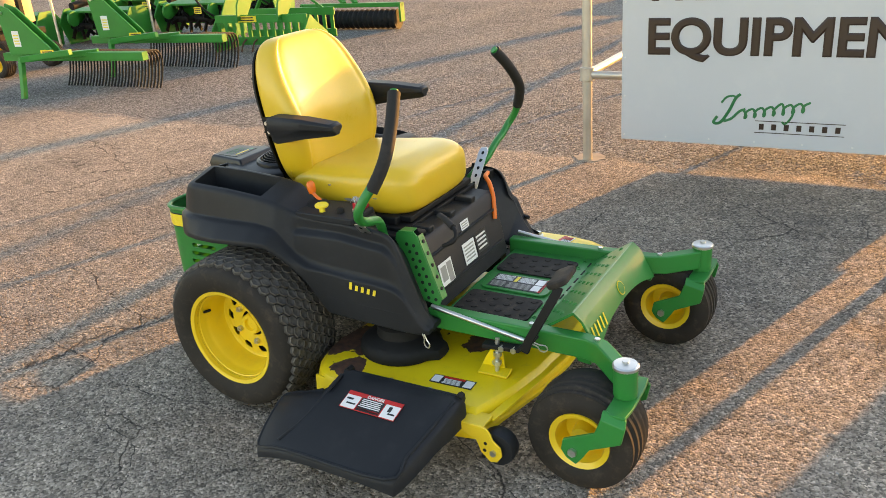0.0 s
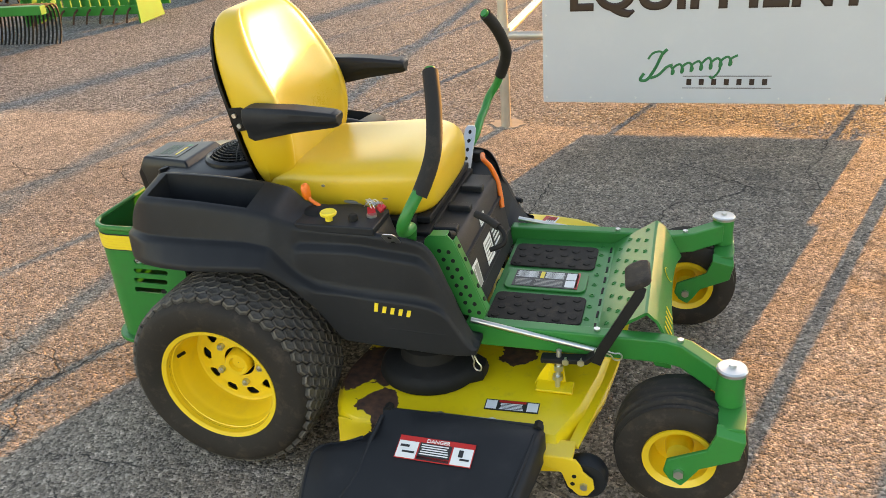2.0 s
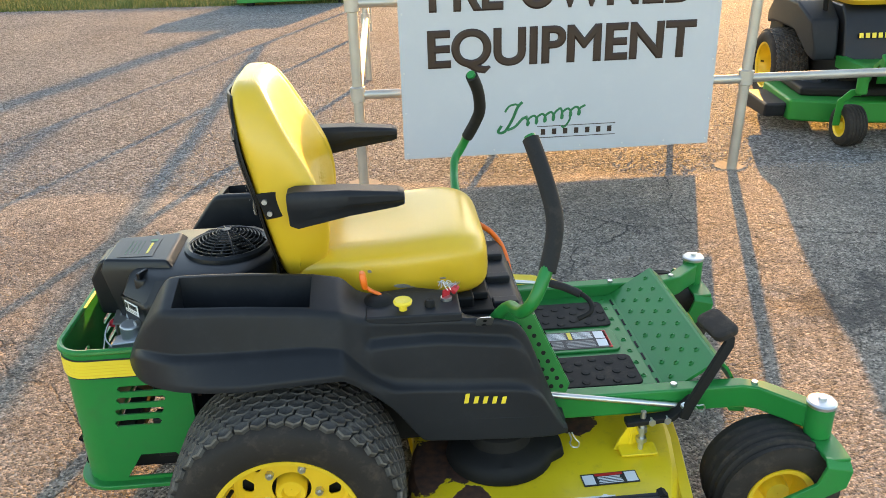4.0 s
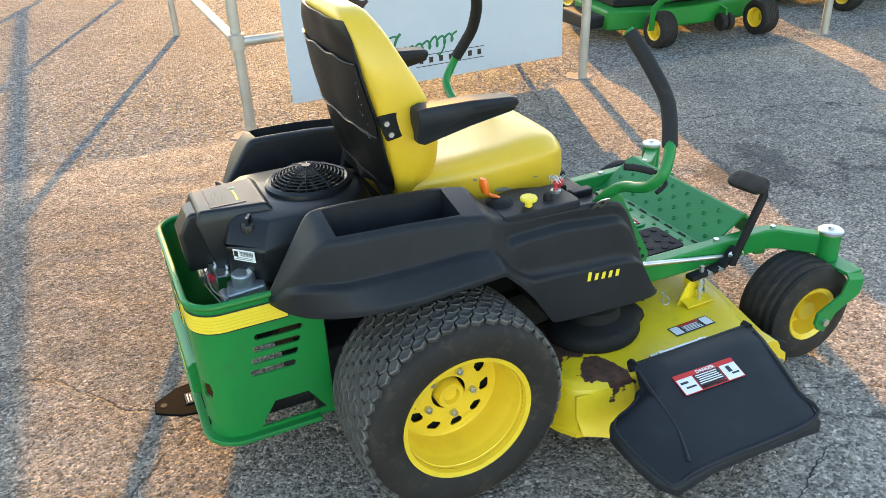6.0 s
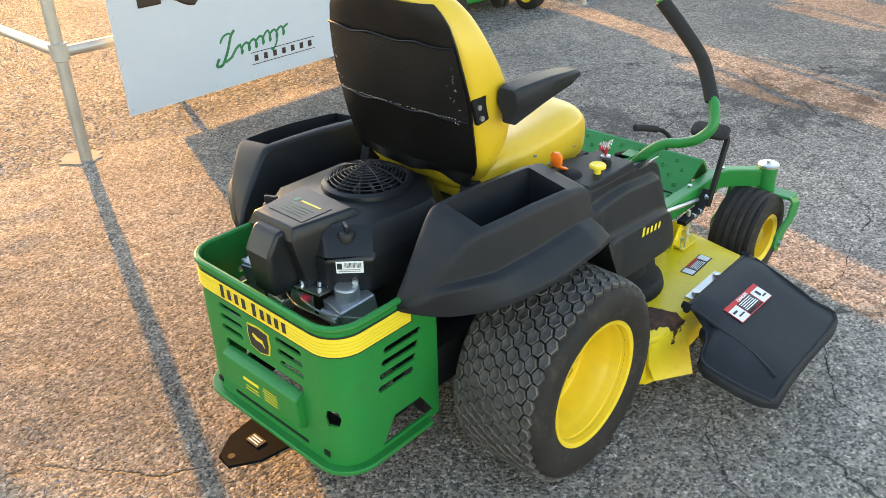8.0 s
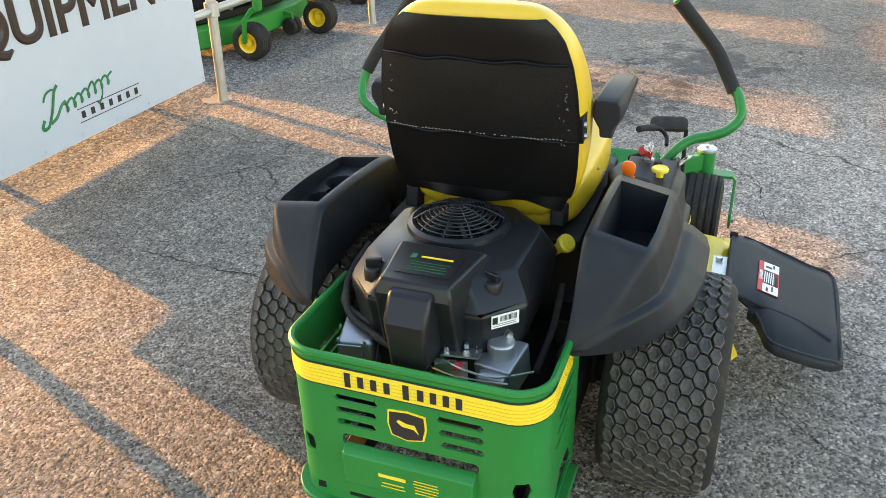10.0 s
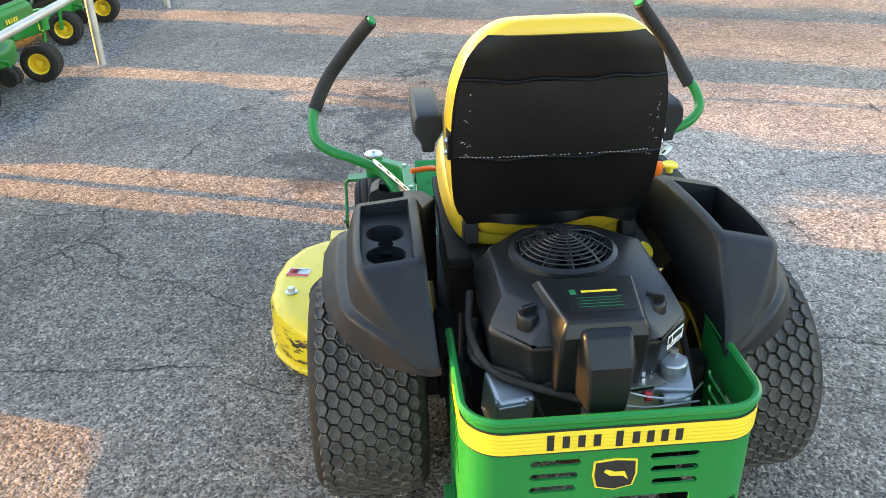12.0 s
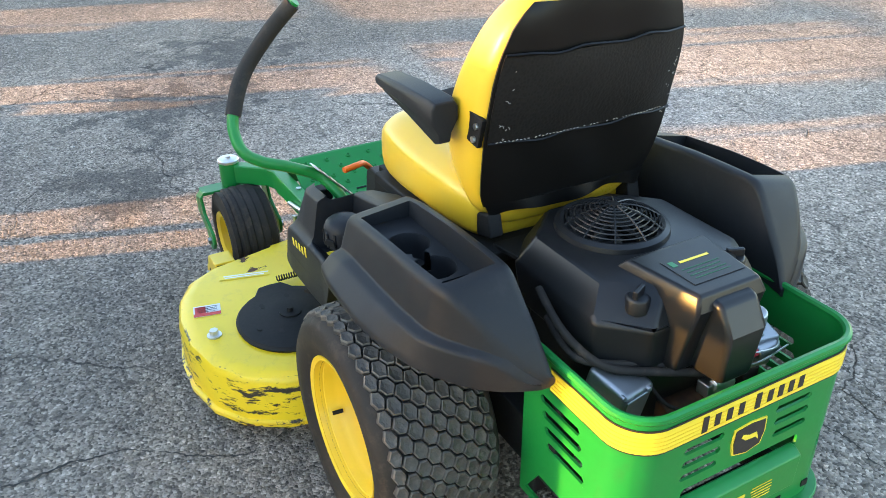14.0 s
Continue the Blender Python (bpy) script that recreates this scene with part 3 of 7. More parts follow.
# ---- the pipe fence ----
def fence():
    root = thing("pipe_fence", pose(0, 0, 0), "galvanised steel pipe fence with two rails", "fence")
    posts = [(-1.70, 4.90), (0.545, 4.84), (2.72, 4.78), (4.9, 4.72), (7.1, 4.66), (9.3, 4.60), (-1.62, 7.95), (-1.56, 10.9), (-1.5, 13.8)]
    bm = bmesh.new()
    cyl(bm, (0, 0, -0.02), (0, 0, 1.28), 0.03, 20)
    disc_cap(bm, 0.034, 1.285, "z")
    first = part("post", bm, GALV, root, m=pose(*posts[0], 0))
    bm = bmesh.new()
    lathe(bm, [(0.032, -0.045), (0.043, -0.04), (0.043, 0.04), (0.032, 0.045)], "z", n=20)
    collar = part("collar", bm, GALV, first, "dull grey pipe clamp", m=pose(0, 0, 0.56))
    again(collar, pose(0, 0, 1.06))
    for i, (x, y) in enumerate(posts[1:]):
        lean = 2.2 if i == 0 else 0
        again(first, pose(x, y, 0, 0, lean, 0), root)
    runs = [[posts[0], posts[1]], [posts[1], posts[2]], [posts[2], posts[3]], [posts[3], posts[4]], [posts[4], posts[5]], [posts[0], posts[6]], [posts[6], posts[7]], [posts[7], posts[8]]]
    for z, r in ((0.555, 0.026), (1.06, 0.026)):
        for a, b in runs:
            bm = bmesh.new()
            cyl(bm, (a[0], a[1], z), (b[0], b[1], z - 0.005), r, 18)
            part("rail", bm, GALV, root)
    for i, (x, y) in enumerate(posts[:3]):
        bm = bmesh.new()
        rng = random.Random(i)
        ring = [(0.10 * rng.uniform(0.75, 1.25) * math.cos(w * 0.2244), 0.09 * rng.uniform(0.75, 1.2) * math.sin(w * 0.2244)) for w in range(28)]
        prism(bm, ring, "z", -0.01, 0.0035)
        part("footing", bm, CONCRETE, root, "rough concrete footing", bevel=0.004, m=pose(x, y + 0.05, 0))
    return root


fence()


def sign():
    """The yard sign, fixed to the front of the rails."""
    x0, x1, z0, z1, y = -1.455, 0.365, 0.18, 1.40, 4.825
    root = thing("yard_sign", pose(0, 0, 0), "large white sign board on a pipe fence, brown lettering", "sign")
    bm = bmesh.new()
    box(bm, ((x0 + x1) / 2, y, (z0 + z1) / 2), (x1 - x0, 0.012, z1 - z0))
    part("board", bm, WHITE, root, bevel=0.002)
    face = y - 0.0075

    def place(bm, x, z, mt, name):
        ob = part(name, bm, mt, root, m=pose(x, face, z, 90, 0, 0))
        return ob
    place(fit_word(text_mesh("EQUIPMENT", 0.2, bold=0.033), 1.53, 0.250), -1.300, 0.660, BROWN, "lettering")
    place(fit_word(text_mesh("PRE-OWNED", 0.2, bold=0.033), 1.50, 0.235), -1.285, 1.000, BROWN, "lettering")
    # the dealer's mark as plain green strokes on a rising line, with a block line under it
    def stroke(pts, wide):
        bm = bmesh.new()
        tube(bm, [(x + 0.30 * y, y + 0.16 * x, 0.0008) for x, y in pts], wide, 8, 5, flat=0.12)
        place(bm, -0.885, 0.318, LOGO_GREEN, "script_stroke")
    stroke([(-0.01, 0.035), (-0.02, 0.0), (0.02, -0.005), (0.045, 0.06), (0.055, 0.13), (0.075, 0.155)], 0.0085)
    stroke([(-0.015, 0.115), (0.0, 0.145), (0.035, 0.15), (0.06, 0.135)], 0.006)
    stroke([(0.035, 0.0), (0.075, 0.012), (0.105, 0.050), (0.135, 0.060)], 0.0075)
    loops = [(0.125 + 0.0125 * k + 0.017 * math.sin(k * 1.5708), 0.030 + 0.028 * math.cos(k * 1.5708 + 0.4) * (1.45 if k in (16, 17) else 1)) for k in range(29)]
    stroke(loops, 0.0065)
    stroke([(0.400, 0.03), (0.405, -0.02), (0.385, -0.055), (0.365, -0.04)], 0.006)
    for z in (0.335, 0.268):
        bm = bmesh.new()
        box(bm, (0.233, 0, 0), (0.466, 0.004, 0.001))
        place(bm, -0.675, z, BROWN, "rule")
    for i in range(7):
        bm = bmesh.new()
        box(bm, (0, 0, 0), (0.026, 0.034, 0.001))
        place(bm, -0.640 + i * 0.066, 0.302, BROWN, "word_bar")
    bm = bmesh.new()
    cyl(bm, (0, 0.001, 0), (0, -0.004, 0), 0.005, 8)
    screw = part("screw", bm, ZINC, root, m=pose(x0 + 0.02, face, z0 + 0.03))
    for fx in range(8):
        for z in (z0 + 0.03, z1 - 0.03):
            again(screw, pose(x0 + 0.02 + fx * (x1 - x0 - 0.04) / 7, face, z), root)
    for z in (0.45, 0.68, 1.0):
        for x in (x0 + 0.02, x1 - 0.02):
            again(screw, pose(x, face, z), root)


sign()


def rear_board():
    # unseen board, added to cast the second shadow in front of the sign
    root = thing("rear_sign", pose(-0.19, 5.5, 0), "plain white board on short legs behind the sign, added for shadow", "sign")
    bm = bmesh.new()
    box(bm, (0, 0, 0.60), (1.50, 0.012, 0.98))
    part("board", bm, WHITE, root, bevel=0.002)
    for x in (-0.6, 0.6):
        bm = bmesh.new()
        cyl(bm, (x, 0.03, -0.01), (x, 0.03, 1.1), 0.02, 12)
        part("leg", bm, GALV, root)


rear_board()


def utility_pole():
    root = thing("utility_pole", pose(3.6, 30.0, 0), "tall brown wooden utility pole beyond the lot", "pole")
    bm = bmesh.new()
    cyl(bm, (0, 0, -0.2), (0, 0, 9.0), 0.17, 18, 0.12)
    part("shaft", bm, WOOD, root)
    bm = bmesh.new()
    box(bm, (0, 0, 8.4), (2.2, 0.1, 0.12))
    part("crossarm", bm, WOOD, root, bevel=0.008)


utility_pole()


# ---- wheels, shared by all the machines ----
def tyre_profile(w, r, rb):
    """Radius and place across, from the outer bead round the crown to the inner bead."""
    h = w / 2
    return [(rb, h * 0.80), (rb + 0.012, h * 0.90), (rb + (r - rb) * 0.45, h * 1.0), (rb + (r - rb) * 0.78, h * 0.99), (r * 0.955, h * 0.93), (r * 0.985, h * 0.80), (r * 0.997, h * 0.45), (r, 0),
            (r * 0.997, -h * 0.45), (r * 0.985, -h * 0.80), (r * 0.955, -h * 0.93), (rb + (r - rb) * 0.78, -h * 0.99), (rb + (r - rb) * 0.45, -h), (rb + 0.012, -h * 0.90), (rb, -h * 0.80)]


def drive_wheel(parent, m, name="rear_wheel"):
    """Outer side towards +y of its own axes."""
    R, W, RB = 0.280, 0.275, 0.160
    bm = bmesh.new()
    prof = [(0.164, 0.122), (0.174, 0.126), (0.176, 0.118), (0.170, 0.107), (0.158, 0.101), (0.153, 0.082), (0.151, 0.070), (0.147, 0.064), (0.146, 0.010), (0.141, -0.003), (0.132, -0.006)]
    lathe(bm, prof, n=60)
    lathe(bm, [(0.164, 0.122), (0.160, 0.10), (0.154, 0.04), (0.153, -0.10), (0.160, -0.125)], n=60)
    # pierced disc
    N, rs = 120, [0.132, 0.120, 0.114, 0.098, 0.091, 0.070, 0.048]
    grid = [[bm.verts.new((q * math.cos(2 * math.pi * i / N), -0.006 + (0.008 if q < 0.1 else 0.0), q * math.sin(2 * math.pi * i / N))) for i in range(N)] for q in rs]
    for k in range(len(rs) - 1):
        for i in range(N):
            j, q = (i + 1) % N, i % 12
            if (k == 2 and q in (3, 4, 5, 6, 7, 8)) or (k in (1, 3) and q in (4, 5, 6, 7)):
                continue
            if k == 1 and q in (3, 8):
                bm.faces.new((grid[1][i], grid[1][j], grid[2][i if q == 3 else j]))
                continue
            if k == 3 and q in (3, 8):
                bm.faces.new((grid[4][i], grid[4][j], grid[3][i if q == 3 else j]))
                continue
            bm.faces.new((grid[k][i], grid[k][j], grid[k + 1][j], grid[k + 1][i]))
    rim = part(name, bm, YELLOW, parent, "glossy yellow pressed steel rim", solid=0.003, m=m)
    # dark disc added behind the pierced rim so that its holes look shaded
    bm = bmesh.new()
    lathe(bm, [(0.001, -0.020), (0.128, -0.020), (0.132, -0.025), (0.132, -0.060), (0.001, -0.063)], n=40)
    part("brake_drum", bm, DARK, rim, "dusty dark disc added behind the rim to darken its holes")
    bm = bmesh.new()
    lathe(bm, tyre_profile(W, R - 0.012, RB), n=72)
    part("tyre", bm, RUBBER, rim, "dusty black rubber turf tyre")
    # tread: rows of six-sided blocks
    vs, fs = [], []
    rows, around = 9, 44
    pitch = (W * 0.86) / rows

    def crown(y):
        u = abs(y) / (W / 2)
        return (R - 0.011) * (1 - 0.004 * (u / 0.45) ** 2 if u < 0.45 else 1 - 0.004 - 0.05 * ((u - 0.45) / 0.55) ** 2.2)
    for a in range(rows):
        y0 = -W * 0.43 + pitch * (a + 0.5)
        edge = a in (0, rows - 1)
        for b in range(around):
            w0 = 2 * math.pi * (b + 0.5 * (a % 2)) / around
            base = len(vs)
            hx, hy = 2 * math.pi * R / around * 0.5 / 0.866, pitch / 1.5
            for lvl, (sc, up) in enumerate(((0.97, -0.006), (0.92, 0.0085), (0.80, 0.0126), (0.36, 0.0098))):
                for q in range(6):
                    an = radians(60 * q + 30)
                    wob = (1.03 if q % 3 else 0.90) * (1 + 0.06 * math.sin(q * 2.4 + b * 3.1 + a * 1.7))
                    u, v = math.cos(an) * hx * sc * wob, math.sin(an) * hy * sc * wob
                    y = max(-W * 0.455, min(W * 0.455, y0 + v * (0.8 if edge else 1.0)))
                    side = min(1.0, (W * 0.5 - abs(y)) / (W * 0.10))
                    r = crown(y) + (up * (0.45 + 0.55 * side) if up > 0 else up)
                    vs.append((r * math.cos(w0 + u / R), y, r * math.sin(w0 + u / R)))
            fs.append([base + 18 + q for q in range(6)])
            for lvl in range(3):
                for q in range(6):
                    k = base + 6 * lvl
                    fs.append((k + q, k + (q + 1) % 6, k + 6 + (q + 1) % 6, k + 6 + q))
    me = bpy.data.meshes.new("tread")
    me.from_pydata(vs, [], fs)
    me.materials.append(TREAD)
    me.materials.append(TREAD_DUST_GLINT)
    for i, fc in enumerate(me.polygons):
        fc.material_index = 1 if 7 <= i % 19 <= 12 else 0
    tr = new("tread", me)
    tr.parent = rim
    tagged(tr, "worn six-sided rubber tread blocks", kind="stuff")
    bm = bmesh.new()
    lathe(bm, [(0.001, 0.010), (0.020, 0.010), (0.024, 0.022), (0.034, 0.023), (0.038, 0.018), (0.040, -0.03), (0.06, -0.035)], n=32)
    part("hub_cap", bm, YELLOW, rim)
    bm = bmesh.new()
    cyl(bm, (0, 0, 0), (0, 0.014, 0), 0.0105, 6)
    cyl(bm, (0, 0.012, 0), (0, 0.020, 0), 0.0055, 10)
    nut = None
    for i in range(5):
        w = radians(72 * i + 20)
        mm = pose(0.068 * math.cos(w), 0.002, 0.068 * math.sin(w))
        if nut is None:
            nut = part("lug_nut", bm, ZINC, rim, "steel wheel nut", m=mm)
        else:
            again(nut, mm)
    bm = bmesh.new()
    cyl(bm, (0.140, 0.07, 0.0), (0.146, 0.095, 0.0), 0.005, 10)
    part("valve", bm, DARK, rim, "black rubber valve stem")
    return rim


def caster_wheel(parent, m, ribs=True, mat=None):
    R, W = 0.166, 0.162
    bm = bmesh.new()
    lathe(bm, [(0.001, 0.056), (0.03, 0.056), (0.034, 0.040), (0.036, 0.016), (0.062, 0.012), (0.070, 0.030), (0.074, 0.070), (0.090, 0.078), (0.092, 0.068), (0.086, 0.058), (0.080, 0.0),
               (0.086, -0.058), (0.092, -0.068), (0.090, -0.078), (0.074, -0.070), (0.070, -0.03), (0.062, -0.012), (0.036, -0.016), (0.03, -0.056), (0.001, -0.056)], n=40)
    rim = part("caster_wheel", bm, mat or YELLOW, parent, "yellow steel caster rim", m=m)
    bm = bmesh.new()
    h = W / 2
    prof = [(0.084, h * 0.80), (0.095, h * 0.96), (0.118, h * 1.02), (0.140, h * 0.98), (0.152, h * 0.90)]
    k = 6
    for i in range(k):
        y = h * 0.82 - i * (2 * h * 0.82) / (k - 1)
        r = R - 0.014 * (abs(y) / h) ** 2.5
        prof += [(r, y + 0.007), (r, y - 0.005), (r - 0.005, y - 0.008), (r - 0.005, y - 0.011)] if i < k - 1 and ribs else [(r, y + 0.006), (r, y - 0.004)]
    prof += [(0.152, -h * 0.90), (0.140, -h * 0.98), (0.118, -h * 1.02), (0.095, -h * 0.96), (0.084, -h * 0.80)]
    lathe(bm, prof, n=56)
    part("tyre", bm, RUBBER, rim, "black ribbed rubber caster tyre")
    return rim


def caster_arm(parent, s, paint, px, py, pz, ax, ay):
    """The pivot sleeve at (px, py) with its cap, and the one-sided arm down to the axle at (ax, ay)."""
    bm = bmesh.new()
    lathe(bm, [(0.001, pz - 0.10), (0.030, pz - 0.10), (0.034, pz - 0.097), (0.034, pz - 0.012), (0.001, pz - 0.012)], "z", (px, py, 0), 28)
    sleeve = part("pivot_sleeve", bm, paint, parent)
    bm = bmesh.new()
    lathe(bm, [(0.034, pz - 0.012), (0.037, pz - 0.010), (0.037, pz - 0.002), (0.033, pz + 0.002), (0.016, pz + 0.004), (0.001, pz + 0.004)], "z", (px, py, 0), 28)
    part("cap", bm, ZINC, sleeve, "zinc plated bearing cap")
    bm = bmesh.new()
    cyl(bm, (px, py, pz + 0.002), (px, py, pz + 0.011), 0.010, 6)
    part("bolt", bm, ZINC, sleeve)
    # yoke: a plate under the sleeve with an arm down each side of the tyre
    top, th, gap = pz - 0.104, 0.011, abs(ay - py)
    bm = bmesh.new()
    prism(bm, [(px - 0.026, py - gap * 0.93), (px + 0.034, py - gap * 0.93), (px + 0.040, py - gap * 0.5), (px + 0.040, py + gap * 0.5), (px + 0.034, py + gap * 0.93), (px - 0.026, py + gap * 0.93)], "z", top - th / 2, top + th / 2)
    arm = part("caster_yoke", bm, paint, parent, bevel=0.003)
    for q in (1, -1):
        bm = bmesh.new()
        yy = py + q * gap
        legs = [(px - 0.030, px + 0.036, top + 0.006, yy - q * 0.016), (px - 0.030, px + 0.038, top - 0.012, yy), (px - 0.048, px + 0.028, top - 0.062, yy), (ax - 0.030, ax + 0.048, 0.195, yy), (ax - 0.036, ax + 0.026, 0.160, yy), (ax - 0.020, ax + 0.008, 0.136, yy)]
        rings = [[(a, y + q * th / 2, z + 0.004), (b, y + q * th / 2, z - 0.012), (b, y - q * th / 2, z - 0.012), (a, y - q * th / 2, z + 0.004)] for a, b, z, y in legs]
        ring_loft(bm, rings)
        leg = part("yoke_arm", bm, paint, arm, bevel=0.003)
        bm = bmesh.new()
        cyl(bm, (ax, yy + q * 0.004, 0.165), (ax, yy + q * 0.016, 0.165), 0.013, 6)
        part("axle_bolt", bm, ZINC, arm)


# ---- implements on the gravel ----
def landscape_rake(m, label):
    root = thing("landscape_rake", m, label, "rake", "landscape rakes")
    bm = bmesh.new()
    bar(bm, [(-1.28, -0.22, 0.37), (0.74, -0.12, 0.37)], 0.09, 0.09)
    part("beam", bm, GREEN_FAR, root, bevel=0.006)
    bm = bmesh.new()
    bar(bm, [(0.05, -0.10, 0.41), (-0.62, -0.55, 0.40)], 0.08, 0.06)
    bar(bm, [(-0.62, -0.52, 0.40), (0.0, -0.42, 0.46)], 0.06, 0.06)
    part("drawbar", bm, GREEN_FAR, root, bevel=0.005)
    for y in (-0.30, -0.20):
        bm = bmesh.new()
        prism(bm, [(-1.08, 0.40), (-0.40, 0.43), (-0.44, 0.49), (-0.94, 0.90), (-1.10, 0.95), (-1.14, 0.88)], "y", y - 0.01, y + 0.01)
        part("mast_plate", bm, GREEN_FAR, root, bevel=0.003)
    bm = bmesh.new()
    cyl(bm, (-1.06, -0.34, 0.86), (-1.06, -0.16, 0.86), 0.02, 10)
    part("hitch_pin", bm, ZINC, root)
    bm = bmesh.new()
    bar(bm, [(-0.62, -0.54, 0.42), (-0.58, -0.66, 0.0)], 0.05, 0.05, (1, 0, 0))
    part("stand", bm, GREEN_FAR, root)
    decal("plate", root, pose(-0.92, -0.313, 0.58, 90, 0, 0), 0.11, 0.17, LABEL, text_lines(0.1, 0.9, 0.1, 0.8, 4, LABEL_YEL, 3), "pale printed plate")
    decal("plate", root, pose(-0.28, -0.475, 0.47, 90, 0, 9), 0.17, 0.04, LABEL_YEL, text_lines(0.1, 0.9, 0.2, 0.8, 1, LABEL_INK, 3))
    bm = bmesh.new()
    tube(bm, [(0, -0.10, 0.39), (0, 0.06, 0.40), (0, 0.12, 0.30), (0, 0.08, 0.12), (0, 0.02, 0.0)], 0.010, 6, 4)
    tine = part("tine", bm, DARK, root, "black curved spring tine", m=pose(-0.68, 0, 0))
    for i in range(1, 30):
        again(tine, pose(-0.68 + i * 1.40 / 29, 0, 0))
    return root


RAKE = landscape_rake(pose(-7.70, 6.18, 0, 0, 0, 3), "green landscape rake with black curved tines standing on gravel")
copy_thing(RAKE, pose(-7.62, 7.32, 0, 0, 0, 2))


def tiller(m, label):
    root = thing("tiller", m, label, "tiller", "tillers")
    bm = bmesh.new()
    pts = [(-0.10, 0.50), (0.15, 0.53), (0.32, 0.40), (0.34, 0.15), (0.31, 0.15), (0.29, 0.39), (0.14, 0.50), (-0.10, 0.47)]
    prism(bm, pts, "x", -0.65, 0.65)
    part("hood", bm, GREEN_FAR, root, bevel=0.004)
    for x in (-0.68, 0.66):
        bm = bmesh.new()
        prism(bm, [(-0.12, 0.0), (0.28, 0.0), (0.34, 0.38), (0.18, 0.54), (-0.10, 0.54), (-0.24, 0.34)], "x", x, x + 0.02)
        part("side_plate", bm, GREEN_FAR, root, bevel=0.003)
    bm = bmesh.new()
    cyl(bm, (-0.66, 0, 0.26), (0.66, 0, 0.26), 0.05, 14)
    for i in range(12):
        for k in range(3):
            w = radians(120 * k + 35 * i)
            box(bm, (-0.6 + i * 0.11, 0.10 * math.cos(w), 0.26 + 0.10 * math.sin(w)), (0.02, 0.05, 0.20), (math.degrees(w) - 90, 0, 0))
    part("tine_rotor", bm, DARK, root, "black steel tine rotor")
    bm = bmesh.new()
    for x in (-0.3, 0.3):
        bar(bm, [(x, -0.25, 0.55), (x * 0.3, -0.30, 1.05)], 0.05, 0.03)
    bar(bm, [(0, -0.3, 1.05), (0.0, 0.28, 0.58)], 0.06, 0.03)
    part("mast", bm, GREEN_FAR, root)
    bm = bmesh.new()
    cyl(bm, (0.0, -0.15, 0.66), (0.0, -0.55, 0.62), 0.055, 14)
    part("driveshaft_guard", bm, DARK, root)
    for x in (-0.42, 0.48):
        bm = bmesh.new()
        lathe(bm, [(0.001, -0.02), (0.11, -0.02), (0.12, 0.0), (0.11, 0.02), (0.001, 0.02)], "x", (x, -0.18, 0.40), 24)
        part("chain_case", bm, GREEN_FAR, root)
    bm = bmesh.new()
    tube(bm, [(0.1, -0.2, 0.66), (0.3, -0.45, 0.75), (0.5, -0.4, 0.45), (0.55, -0.2, 0.3)], 0.016, 8, 5)
    part("hose", bm, DARK, root, "black hydraulic hose")
    bm = bmesh.new()
    cyl(bm, (-0.55, -0.42, 0.0), (-0.55, -0.42, 0.72), 0.022, 10)
    part("parking_stand", bm, ZINC, root, "pale steel parking stand")
    decal("plate", root, pose(0.3, -0.31, 0.42, 90, 0, 0), 0.14, 0.10, LABEL_YEL, text_lines(0.1, 0.9, 0.1, 0.9, 3, LABEL_INK, 5))
    return root


TILLER = tiller(pose(-10.9, 8.9, 0, 0, 0, 5), "green rotary tiller with a black tine rotor on gravel")
for x, y, a in ((-9.6, 9.6, 2), (-11.6, 10.4, 6), (-12.3, 8.3, 12), (-9.9, 11.2, 0)):
    copy_thing(TILLER, pose(x, y, 0, 0, 0, a))


